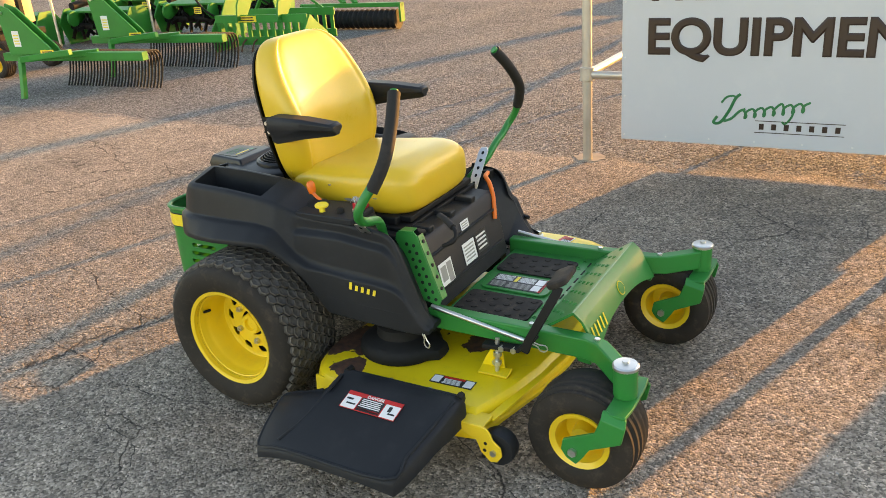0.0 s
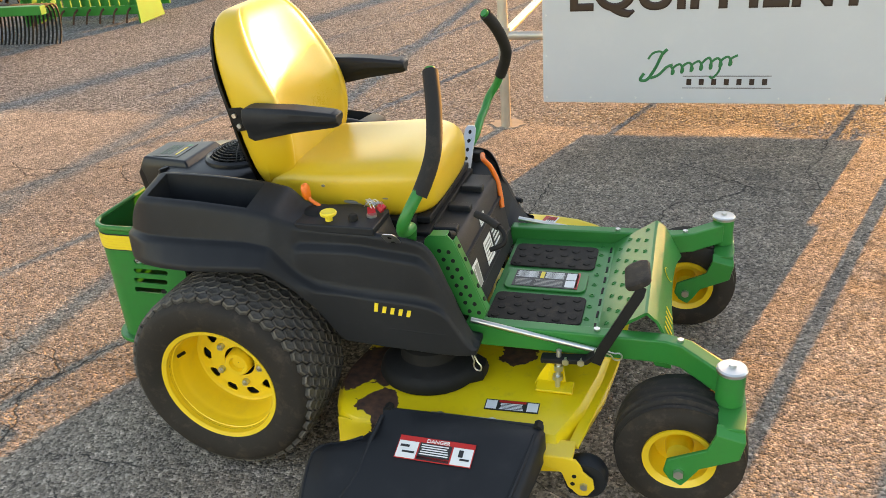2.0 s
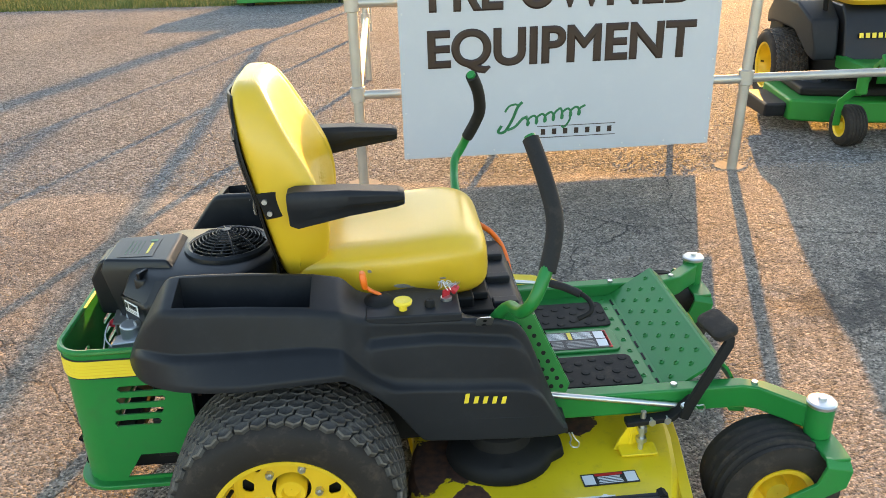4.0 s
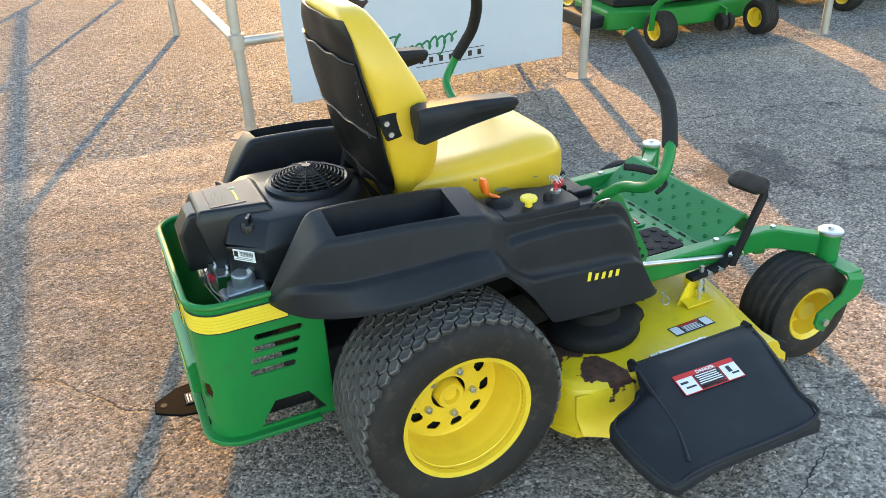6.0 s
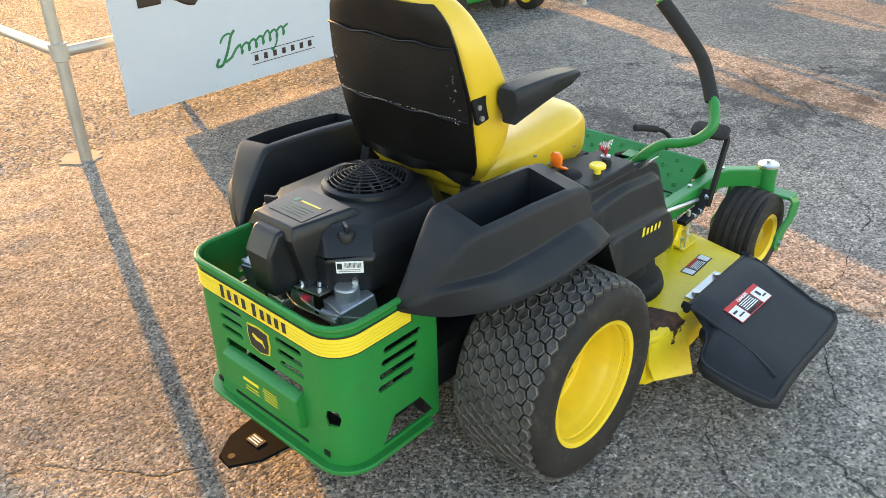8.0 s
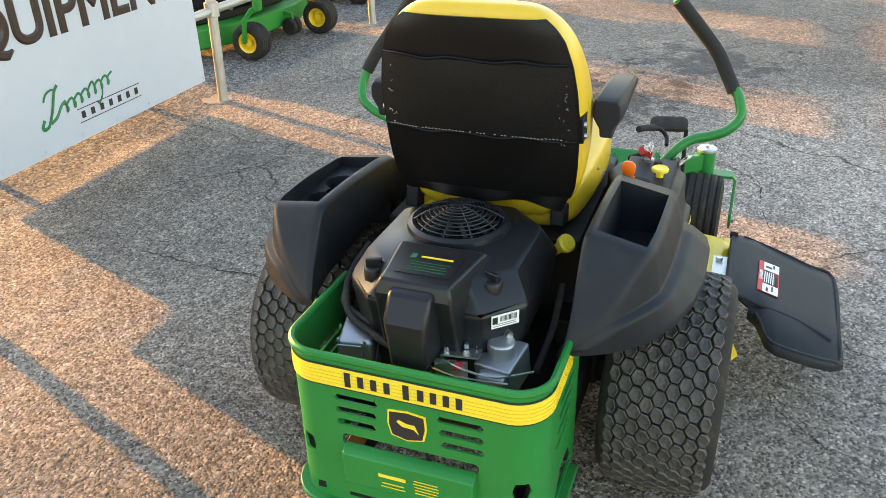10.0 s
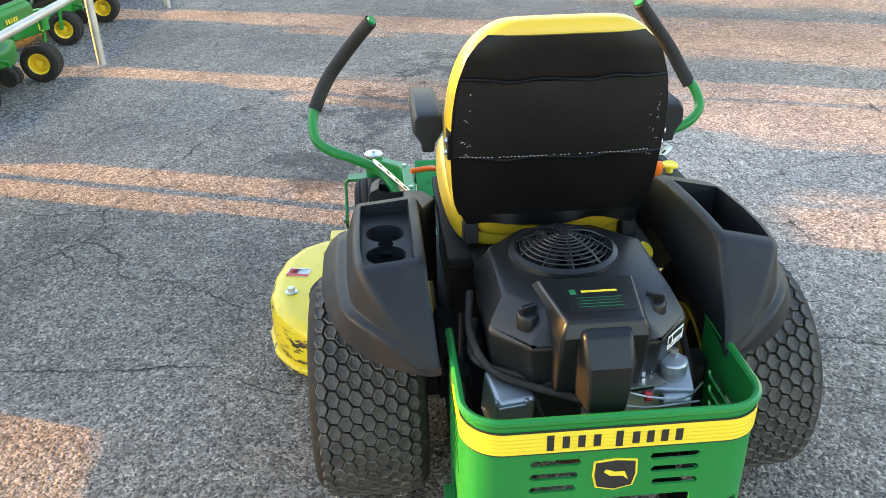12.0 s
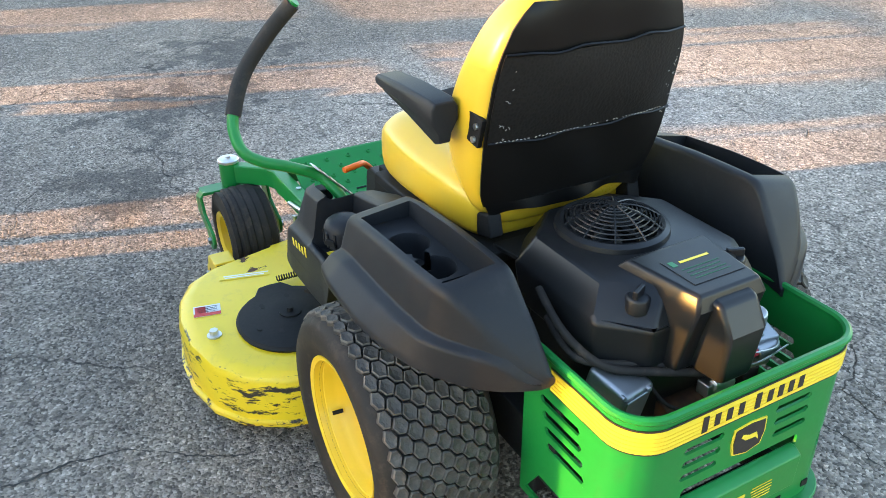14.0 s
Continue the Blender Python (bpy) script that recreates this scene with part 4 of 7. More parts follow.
def box_scraper(m):
    root = thing("box_scraper", m, "green box scraper with slatted rear and yellow labels", "scraper")
    for y in (-0.35, 0.30):
        bm = bmesh.new()
        box(bm, (0, y, 0.42), (1.45, 0.03, 0.10))
        box(bm, (0, y, 0.14), (1.45, 0.03, 0.10))
        part("rail", bm, GREEN_FAR, root, bevel=0.004)
    bm = bmesh.new()
    box(bm, (0, 0, 0), (0.05, 0.025, 0.30))
    slat = part("slat", bm, GREEN_FAR, root, m=pose(-0.68, 0.30, 0.28))
    for y in (-0.35, 0.30):
        for i in range(12):
            if y > 0 and i == 0:
                continue
            again(slat, pose(-0.68 + i * 1.36 / 11, y, 0.28))
    for x in (-0.74, 0.72):
        bm = bmesh.new()
        prism(bm, [(-0.45, 0.0), (0.10, 0.0), (0.06, 0.20), (-0.15, 0.34), (-0.30, 0.46), (-0.45, 0.3)], "x", x, x + 0.02)
        part("side_plate", bm, GREEN_FAR, root, bevel=0.003)
    bm = bmesh.new()
    for x in (-0.32, 0.32):
        prism(bm, [(-0.45, 0.40), (-0.25, 0.40), (0.12, 0.85), (0.12, 1.05), (-0.05, 1.05), (-0.4, 0.6)], "x", x, x + 0.025)
    bar(bm, [(-0.33, 0.05, 0.98), (0.35, 0.05, 0.98)], 0.06, 0.06)
    bar(bm, [(0.0, 0.05, 0.98), (0.55, 0.32, 0.45)], 0.05, 0.03)
    bar(bm, [(0.0, 0.05, 0.98), (-0.55, 0.32, 0.45)], 0.05, 0.03)
    part("hitch_frame", bm, GREEN_FAR, root, bevel=0.004)
    decal("plate", root, pose(-0.2, -0.368, 0.42, 90, 0, 0), 0.30, 0.08, LABEL_YEL, text_lines(0.1, 0.9, 0.1, 0.9, 2, LABEL_INK, 6))
    bm = bmesh.new()
    tube(bm, [(0, -0.36, 0.16), (0, -0.44, 0.12), (0, -0.50, 0.02)], 0.012, 6, 4)
    tooth = part("tooth", bm, RUST, root, "rusty curved tooth", m=pose(-0.6, 0, 0))
    for i in range(1, 8):
        again(tooth, pose(-0.6 + i * 0.17, 0, 0))


box_scraper(pose(-7.35, 8.75, 0, 0, 0, 4))


def roller(m):
    root = thing("ground_roller", m, "green framed roller with rusty black ribbed drum", "roller")
    bm = bmesh.new()
    prof = []
    for i in range(38):
        x = -0.80 + i * 1.60 / 37
        prof.append((0.14 if i % 2 else 0.115, x))
    lathe(bm, [(0.001, -0.80)] + prof + [(0.001, 0.80)], "x", (0, 0, 0.14), 28)
    part("drum", bm, DARK, root, "black ribbed roller drum, rusty at the rims")
    bm = bmesh.new()
    box(bm, (0, 0, 0.34), (1.75, 0.08, 0.06))
    for x in (-0.86, 0.86):
        box(bm, (x, 0, 0.23), (0.03, 0.12, 0.26))
    bar(bm, [(-0.1, 0, 0.36), (-0.9, 0.5, 0.85)], 0.06, 0.06)
    bar(bm, [(0.1, 0, 0.36), (-0.6, 0.5, 0.85)], 0.06, 0.06)
    part("frame", bm, GREEN_FAR, root, bevel=0.005)


roller(pose(-7.22, 10.3, 0, 0, 0, 2))


def sprayer(m):
    root = thing("tank_sprayer", m, "tan plastic tank on a dark wheeled frame", "sprayer")
    bm = bmesh.new()
    rings = []
    for z, k in ((0.55, 0.8), (0.60, 1.0), (1.15, 1.0), (1.25, 0.75)):
        rings.append([(a * k, b * k, z) for a, b in outline_ring(0.45, 0.35, 0.15)])
    ring_loft(bm, rings)
    part("tank", bm, TANK, root, "tan plastic tank")
    bm = bmesh.new()
    box(bm, (0, 0, 0.48), (1.0, 0.7, 0.08))
    box(bm, (0.55, 0, 0.75), (0.06, 0.06, 0.6))
    part("frame", bm, DARK, root, bevel=0.005)
    caster_wheel(root, pose(0.45, -0.38, 0.166))
    caster_wheel(root, pose(0.45, 0.38, 0.166))
    caster_wheel(root, pose(-0.45, -0.38, 0.166))
    caster_wheel(root, pose(-0.45, 0.38, 0.166))


sprayer(pose(-10.35, 6.75, 0, 0, 0, 4))


def verge_box(m):
    root = thing("implement_crate", m, "low dark green steel implement on the grass verge", "implement")
    bm = bmesh.new()
    prism(bm, [(-0.3, 0.05), (0.3, 0.05), (0.25, 0.34), (-0.25, 0.38)], "x", -0.90, 0.90)
    part("body", bm, GREEN_FAR, root, bevel=0.01)
    for x, w in ((-0.67, 0.30), (-0.24, 0.08), (0.36, 0.08), (0.78, 0.20)):
        bm = bmesh.new()
        box(bm, (x, -0.272, 0.265), (w, 0.006, 0.060), (-9, 0, 0))
        part("plate", bm, LABEL_GREY if w > 0.1 else LABEL, root, "pale printed plate")
    bm = bmesh.new()
    for x in (-0.7, 0.7):
        box(bm, (x, 0, 0.03), (0.1, 0.5, 0.06))
    part("skid", bm, DARK, root)


verge_box(pose(-2.715, 14.2, 0, 0, 0, -1))


# ---- the mower: x forward, y to its left, built round its own origin ----
MOWER = thing("zero_turn_mower", pose(-1.5, 2.355, 0, 0, 0, -0.9), "green and yellow zero-turn mower with yellow seat, parked on asphalt", "mower")
YO = 0.02


def side_shell(s):
    """The moulded plastic fender and console of one side, with its open bin."""
    st = [  # x, inner, top, rim outer, flank out, flank z, lip out, lip z
        (-0.768, 0.292, 0.584, 0.306, 0.312, 0.578, 0.322, 0.566),
        (-0.754, 0.297, 0.612, 0.334, 0.342, 0.598, 0.358, 0.566),
        (-0.735, 0.300, 0.646, 0.360, 0.373, 0.630, 0.394, 0.567),
        (-0.715, 0.300, 0.678, 0.382, 0.399, 0.645, 0.426, 0.571),
        (-0.690, 0.300, 0.718, 0.400, 0.421, 0.651, 0.453, 0.575),
        (-0.655, 0.300, 0.774, 0.420, 0.444, 0.655, 0.482, 0.580),
        (-0.640, 0.300, 0.786, 0.428, 0.452, 0.656, 0.491, 0.582),
        (-0.612, 0.300, 0.788, 0.438, 0.463, 0.656, 0.508, 0.585),
        (-0.540, 0.300, 0.787, 0.444, 0.471, 0.658, 0.533, 0.592),
        (-0.450, 0.300, 0.784, 0.446, 0.476, 0.660, 0.548, 0.598),
        (-0.305, 0.300, 0.772, 0.446, 0.478, 0.662, 0.548, 0.606),
        (-0.232, 0.300, 0.758, 0.444, 0.476, 0.650, 0.535, 0.602),
        (-0.200, 0.292, 0.716, 0.428, 0.468, 0.606, 0.512, 0.566),
        (-0.170, 0.285, 0.702, 0.418, 0.462, 0.570, 0.500, 0.536),
        (-0.120, 0.270, 0.698, 0.416, 0.460, 0.535, 0.482, 0.476),
        (-0.055, 0.250, 0.694, 0.415, 0.459, 0.526, 0.472, 0.374),
        (0.044, 0.280, 0.690, 0.415, 0.459, 0.518, 0.472, 0.367),
        (0.056, 0.285, 0.688, 0.415, 0.459, 0.517, 0.472, 0.366),
        (0.090, 0.300, 0.686, 0.414, 0.458, 0.515, 0.471, 0.364),
        (0.135, 0.335, 0.682, 0.414, 0.457, 0.512, 0.470, 0.361),
        (0.185, 0.345, 0.668, 0.414, 0.455, 0.506, 0.469, 0.358),
        (0.210, 0.348, 0.632, 0.414, 0.453, 0.500, 0.468, 0.356),
        (0.240, 0.350, 0.550, 0.413, 0.450, 0.478, 0.464, 0.353),
        (0.278, 0.354, 0.445, 0.410, 0.444, 0.408, 0.458, 0.350),
        (0.304, 0.357, 0.382, 0.406, 0.436, 0.366, 0.448, 0.348),
        (0.312, 0.360, 0.374, 0.404, 0.430, 0.362, 0.442, 0.347),
    ]
    slope = [(-0.20, 0.688), (-0.15, 0.672), (-0.05, 0.650), (0.05, 0.630), (0.135, 0.618), (0.165, 0.609), (0.195, 0.566), (0.228, 0.484), (0.267, 0.405), (0.304, 0.374), (0.320, 0.368)]

    def front_top(x):
        for (xa, za), (xb, zb) in zip(slope, slope[1:]):
            if x <= xb:
                return za + (zb - za) * max(0.0, (x - xa) / (xb - xa))
        return slope[-1][1]
    rows = []
    for x, ui, zt, uo, uf, zf, ul, zl in st:
        dip = 0.028 if -0.66 < x < -0.2 else 0.008
        drop = 0.0 if x < 0.05 else 0.058 + max(0.0, min(1.0, (x - 0.10) / 0.14)) * 0.03
        if s > 0:
            # the left console: a lower, wider tray and a low post at the front
            if x > 0.1:
                ui = 0.285
            if x < -0.21:
                low = min(1.0, max(0.0, (zt - 0.66) / 0.10))
                zt, ui, uo, uf, dip = zt - 0.023 * low, ui + 0.010 * low, uo + 0.013 * low, uf + 0.010 * low, dip - 0.014 * low
            else:
                zt = front_top(x)
                zf = min(zf, zt - 0.030)
        rows.append((x, ui, zt, uo, uf, zf, ul, zl, dip, drop))
    # even steps along the shell, with the bends between the stations eased
    x0, x1 = rows[0][0], rows[-1][0]
    xs = [x0 + (x1 - x0) * i / 150 for i in range(151)]

    def between(x):
        for a, b in zip(rows, rows[1:]):
            if x <= b[0] + 1e-9:
                u = (x - a[0]) / (b[0] - a[0])
                return [p + (q - p) * u for p, q in zip(a, b)]
        return list(rows[-1])
    raw = [between(x) for x in xs]
    easy = []
    for i, x in enumerate(xs):
        sg = max(0.0005, min(0.007, (x - x0) / 2, (x1 - x) / 2))
        ws = [(math.exp(-0.5 * ((xs[k] - x) / sg) ** 2), raw[k]) for k in range(max(0, i - 6), min(len(xs), i + 7))]
        tot = sum(w for w, _ in ws)
        easy.append([x] + [sum(w * r[c] for w, r in ws) / tot for c in range(1, 10)])
    K = 3

    def rounded(pts, rad):
        out, n = [], len(pts)
        for i in range(n):
            p, a, b = Vector(pts[i]), Vector(pts[i - 1]), Vector(pts[(i + 1) % n])
            la, lb = (a - p).length, (b - p).length
            pa, pb = p + (a - p) * min(rad[i] / max(la, 1e-6), 0.45), p + (b - p) * min(rad[i] / max(lb, 1e-6), 0.45)
            for k in range(K + 1):
                t = k / K
                out.append(pa * (1 - t) ** 2 + p * 2 * t * (1 - t) + pb * t * t)
        return out
    RAD = (0.004, 0.008, 0.006, 0.006, 0.008, 0.008, 0.008, 0.008, 0.007, 0.008, 0.006, 0.003, 0.003)

    def past(x, c):
        u = max(0.0, min(1.0, (x - c) / 0.022))
        return u * u * (3 - 2 * u) * max(0.0, min(1.0, (0.225 - x) / 0.06))
    rings = []
    for x, ui, zt, uo, uf, zf, ul, zl, dip, drop in easy:
        # the console's two ledges, ahead of the slanting crease where the fender ends
        A, B = Vector((uo + 0.010, zt - dip - 0.010)), Vector((uf, zf))
        zs = 0.645 - 0.12 * max(0.0, x)
        steps = []
        for u, k, o, c in ((0.40, zs, -0.012, -0.190), (0.52, zs - 0.013, 0.012, -0.182), (0.90, zf + 0.014, -0.004, -0.150)):
            p = A.lerp(B, u)
            w = past(x, c)
            q = Vector((A.lerp(B, (A.y - k) / max(0.001, A.y - B.y)).x + o, k))
            steps.append(tuple(p.lerp(q, w)))
        if s > 0 and -0.206 < x < 0.045:
            # the open notch round the fuel cap: a ridge inside, a floor, and a low wall outside
            zf = 0.522
            top, drop, inner = [(0.338, zt - 0.004), (0.346, 0.512), (0.360, 0.500), (0.400, 0.498), (uf - 0.020, 0.500)], 0.0, 0.322
        else:
            top, inner = [(uo, zt - dip), (uo + 0.010, zt - dip - 0.010), *steps], ui + 0.015
        pts = [(ui, zl + 0.004), (ui, max(zl + 0.02, zt - 0.006 - drop)), (inner, max(zl + 0.022, zt - drop)), *top, (uf, zf), (min(uf + 0.024, ul), zf - 0.007), (ul, zl + 0.016), (ul, zl), (ul - 0.02, zl)]
        rings.append([(x, YO + s * p.x, p.y) for p in rounded(pts, RAD)])
    bm = bmesh.new()
    vs = ring_loft(bm, rings)
    bm.faces.ensure_lookup_table()
    bmesh.ops.recalc_face_normals(bm, faces=bm.faces)
    a, b = 2 * (K + 1) + K, 3 * (K + 1)
    pits = [(-0.618, -0.298, 0.640) if s < 0 else (-0.626, -0.268, 0.640)]
    picked = []
    for lo, hi, floor in pits:
        want = []
        for k in range(150):
            if lo < xs[k] and xs[k + 1] < hi:
                want += [fc for fc in vs[k][a].link_faces if vs[k + 1][b] in fc.verts]
        picked.append((want, floor))
    for want, floor in picked:
        bmesh.ops.inset_region(bm, faces=want, thickness=0.0025, use_even_offset=True)
        ext = bmesh.ops.extrude_face_region(bm, geom=want)
        moved = [v for v in ext["geom"] if isinstance(v, bmesh.types.BMVert)]
        bmesh.ops.delete(bm, geom=want, context="FACES")
        mid = sum((v.co.y for v in moved)) / len(moved)
        for v in moved:
            v.co.z = floor
            v.co.y = mid + (v.co.y - mid) * 0.90
    shell = part("side_console", bm, PLASTIC, MOWER, "dusty black moulded plastic fender and console", bevel=0.003, smooth=42)
    bm = bmesh.new()
    tube(bm, [(-0.045, YO + s * 0.464, 0.434), (0.10, YO + s * 0.463, 0.425), (0.22, YO + s * 0.459, 0.418), (0.268, YO + s * 0.444, 0.416)], 0.0085, 8, 5)
    part("ledge", bm, PLASTIC, shell)
    return shell


RIGHT, LEFT = side_shell(-1), side_shell(1)


def cup_holders():
    """The insert in the left tray: two round cups side by side and a deeper pit behind them."""
    cx, cy, top, N = (-0.385, -0.495), YO + 0.393, 0.704, 48
    shelf = bmesh.new()
    for x, q in zip(cx, (-1, 1)):
        cup = bmesh.new()
        ring = lambda bm, r, z: [bm.verts.new((x + r * math.cos(2 * math.pi * (k + 0.5) / N), cy + r * math.sin(2 * math.pi * (k + 0.5) / N), z)) for k in range(N)]
        rims = [ring(cup, r, z) for r, z in ((0.0455, top + 0.001), (0.0440, top - 0.003), (0.0425, top - 0.030), (0.0400, 0.654), (0.0380, 0.650))]
        cup.faces.new(rims[-1])
        o, i = [], ring(shelf, 0.0455, top + 0.0012)
        for k in range(N):
            w = 2 * math.pi * (k + 0.5) / N
            d = max(abs(math.cos(w)) / 0.055, abs(math.sin(w)) / 0.064)
            o.append(shelf.verts.new((x + math.cos(w) / d, cy + math.sin(w) / d, top + 0.0012)))
        for k in range(N):
            j = (k + 1) % N
            between = math.cos(2 * math.pi * (k + 1.0) / N) * q > 0.93
            for n, (a, b) in enumerate(zip(rims, rims[1:])):
                if not (between and n < 2):
                    cup.faces.new((a[k], a[j], b[j], b[k]))
            if not between:
                shelf.faces.new((o[k], o[j], i[j], i[k]))
        part("cup_holder", cup, PLASTIC, LEFT, solid=0.0015, smooth=50)
    part("cup_shelf", shelf, PLASTIC, LEFT, solid=0.003)
    bm = bmesh.new()
    box(bm, (-0.584, cy, top - 0.001), (0.066, 0.124, 0.004))
    part("cup_ledge", bm, PLASTIC, LEFT, bevel=0.002)
    bm = bmesh.new()
    box(bm, (-0.300, cy, top - 0.001), (0.058, 0.124, 0.004))
    part("cup_ledge", bm, PLASTIC, LEFT, bevel=0.002)


cup_holders()


def side_word(s):
    """The model word on the flank as slanting bars."""
    word = None
    for i in range(5):
        bm = bmesh.new()
        h = 0.026 if i == 0 else 0.019
        prism(bm, [(0, 0), (0.0105, 0), (0.0150, h), (0.0045, h)], "y", -0.0006, 0.0006)
        part("word_bar", bm, LABEL_YEL, RIGHT if s < 0 else LEFT, m=pose(0.046 + i * 0.0225, YO + s * 0.4748, 0.478 - 0.002 * i, 2.5 * s, 0, 0))


side_word(-1)
side_word(1)

for s in (1, -1):
    drive_wheel(MOWER, pose(-0.385, s * 0.472, 0.281, 0, 25 * s, 0 if s > 0 else 180))
    ax, ay = 0.848, s * 0.566
    caster_wheel(MOWER, pose(0.848, s * 0.448, 0.166, 0, 0, 0 if s > 0 else 180))
    caster_arm(MOWER, s, GREEN, 0.957, s * 0.448, 0.404, ax, ay)




def chassis():
    for s in (1, -1):
        bm = bmesh.new()
        bar(bm, [(0.26, s * 0.314, 0.358), (0.80, s * 0.320, 0.358), (0.85, s * 0.337, 0.357), (0.945, s * 0.430, 0.352)], 0.044, 0.068)
        rail = part("frame_rail", bm, GREEN, MOWER, bevel=0.006)
        bm = bmesh.new()
        cyl(bm, (0, 0, 0), (0, 0, 0.007), 0.009, 6)
        bolt = part("bolt", bm, ZINC, rail, m=pose(0.62, s * 0.314, 0.391))
        again(bolt, pose(0.835, s * 0.330, 0.390))
        bm = bmesh.new()
        cyl(bm, (0.28, s * 0.338, 0.405), (0.62, s * 0.35, 0.352), 0.0075, 10)
        part("link_rod", bm, ZINC, MOWER, "bright steel link rod")
    bm = bmesh.new()
    box(bm, (-0.10, 0, 0.47), (0.50, 0.50, 0.30))
    ch = part("chassis", bm, DARK, MOWER, "dark dusty steel frame under the seat", bevel=0.004)
    for c, d in (((-0.25, 0.26, 0.32), (1.00, 0.05, 0.12)), ((-0.25, -0.26, 0.32), (1.00, 0.05, 0.12)), ((-0.45, 0, 0.33), (0.5, 0.46, 0.06)), ((0.12, 0, 0.45), (0.12, 0.48, 0.22))):
        bm = bmesh.new()
        box(bm, c, d)
        part("cross_member", bm, DARK, ch, bevel=0.004)
    bm = bmesh.new()
    cyl(bm, (-0.385, -0.34, 0.281), (-0.385, 0.34, 0.281), 0.045, 20)
    for s in (1, -1):
        box(bm, (-0.36, s * 0.24, 0.34), (0.16, 0.12, 0.18))
    part("transaxle", bm, DARK, MOWER, bevel=0.01)
    bm = bmesh.new()
    box(bm, (-0.16, YO, 0.632), (0.52, 0.50, 0.03))
    part("seat_plate", bm, DARK, MOWER, "black steel seat plate", bevel=0.006)


chassis()


def platform():
    w = 0.292
    bm = bmesh.new()
    rings = []
    for k in range(17):
        y = -w + 2 * w * k / 16
        up = 0.42 * max(0.0, 1 - (abs(y) / (w * 0.96)) ** 2.4)
        fx, fz = 0.828 - 0.052 * up, 0.321 + 0.097 * up
        rings.append([(x, y, z) for x, z in ((0.285, 0.352), (0.600, 0.352), (0.616, 0.357), (0.740, 0.443), (0.748, 0.445), (0.772, 0.424), (0.777, 0.418), (fx, fz), (fx - 0.005, fz - 0.003), (0.770, 0.415), (0.746, 0.437), (0.618, 0.348), (0.602, 0.344), (0.285, 0.344))])
    ring_loft(bm, rings)
    plate = part("foot_platform", bm, GREEN, MOWER, smooth=14)
    # corner gussets with their bolts
    for s in (1, -1):
        bm = bmesh.new()
        prism(bm, [(0.765, 0.326), (0.816, 0.326), (0.816, 0.302), (0.775, 0.307)], "y", s * (w - 0.002), s * (w + 0.040))
        lug = part("corner_lug", bm, GREEN, plate, bevel=0.003)
        bm = bmesh.new()
        cyl(bm, (0.795, s * (w + 0.022), 0.324), (0.797, s * (w + 0.022), 0.334), 0.012, 6)
        part("bolt", bm, ZINC, lug)
    for y0 in (0.165, -0.165):
        bm = bmesh.new()
        ring = outline_ring(0.135, 0.078, 0.02)
        prism(bm, ring, "z", 0, 0.006)
        pad = part("foot_pad", bm, RUBBER, plate, "black rubber foot pad with round studs", bevel=0.002, m=pose(0.432, y0, 0.3522))
        bm = bmesh.new()
        studs = None
        for i in range(6):
            for j in range(3):
                m = pose(-0.112 + i * 0.044 + (0.010 if j == 1 else 0), -0.054 + j * 0.048 + (0.012 if i % 2 else -0.006), 0)
                if studs is None:
                    lathe(bm, [(0.0125, 0.006), (0.0110, 0.0092), (0.001, 0.0100)], "z", n=12)
                    studs = part("stud", bm, RUBBER, pad, m=m)
                else:
                    again(studs, m)
    bm = bmesh.new()
    prism(bm, outline_ring(0.125, 0.062, 0.025), "z", 0, 0.007)
    boss = part("label_boss", bm, GREEN, plate, bevel=0.002, m=pose(0.432, 0.0, 0.3522))
    blocks = text_lines(0.03, 0.38, 0.55, 0.95, 6, LABEL, 2) + text_lines(0.47, 0.78, 0.55, 0.95, 6, LABEL, 3) + text_lines(0.03, 0.30, 0.06, 0.46, 5, LABEL_GREY, 4) + text_lines(0.34, 0.78, 0.06, 0.46, 5, LABEL_GREY, 5)
    blocks += [(0.89, 0.28, 0.18, 0.40, LABEL), (0.89, 0.74, 0.18, 0.40, LABEL), (0.425, 0.75, 0.06, 0.42, LABEL_YEL), (0.975, 0.5, 0.05, 1.0, LABEL_RED)]
    decal("warning_label", boss, pose(0, 0, 0.0082), 0.20, 0.10, LABEL_INK, blocks, "worn dark warning label with rows of print")
    # punched dimples on the slope and floor
    tilt = math.degrees(math.atan2(0.086, 0.124))
    bm = bmesh.new()
    lathe(bm, [(0.0085, 0.0), (0.0065, 0.0035), (0.0048, 0.0038), (0.0044, 0.0008)], "z", n=12)
    disc_cap(bm, 0.0045, 0.0008, "z", n=10)
    first = None
    for i in range(4):
        for j in range(7):
            x, y = 0.638 + i * 0.027, -0.245 + j * 0.076 + (0.038 if i % 2 else 0)
            if y > 0.27:
                continue
            mm = pose(x, y, 0.3712 + (x - 0.636) * 0.6935, 0, -tilt, 0)
            if first is None:
                first = part("dimple", bm, GREEN, plate, m=mm)
            else:
                again(first, mm)
    for y in (-0.26, -0.20, -0.13, -0.065, 0.0, 0.065, 0.13, 0.20, 0.26):
        again(first, pose(0.578, y, 0.352))
    slot = None
    for j in range(8):
        bm2 = bmesh.new() if slot is None else None
        mm = pose(0.606, -0.24 + j * 0.068, 0.3552, 0, -14, 0)
        if slot is None:
            box(bm2, (0, 0, 0), (0.006, 0.036, 0.002))
            slot = part("slot", bm2, DARK, plate, m=mm)
        else:
            again(slot, mm)
    # model number on the front face as bars, and the round badge
    face = pose(0.8025, 0, 0.371, 0, 0, 90) @ pose(0, 0, 0, 62.3, 0, 0)
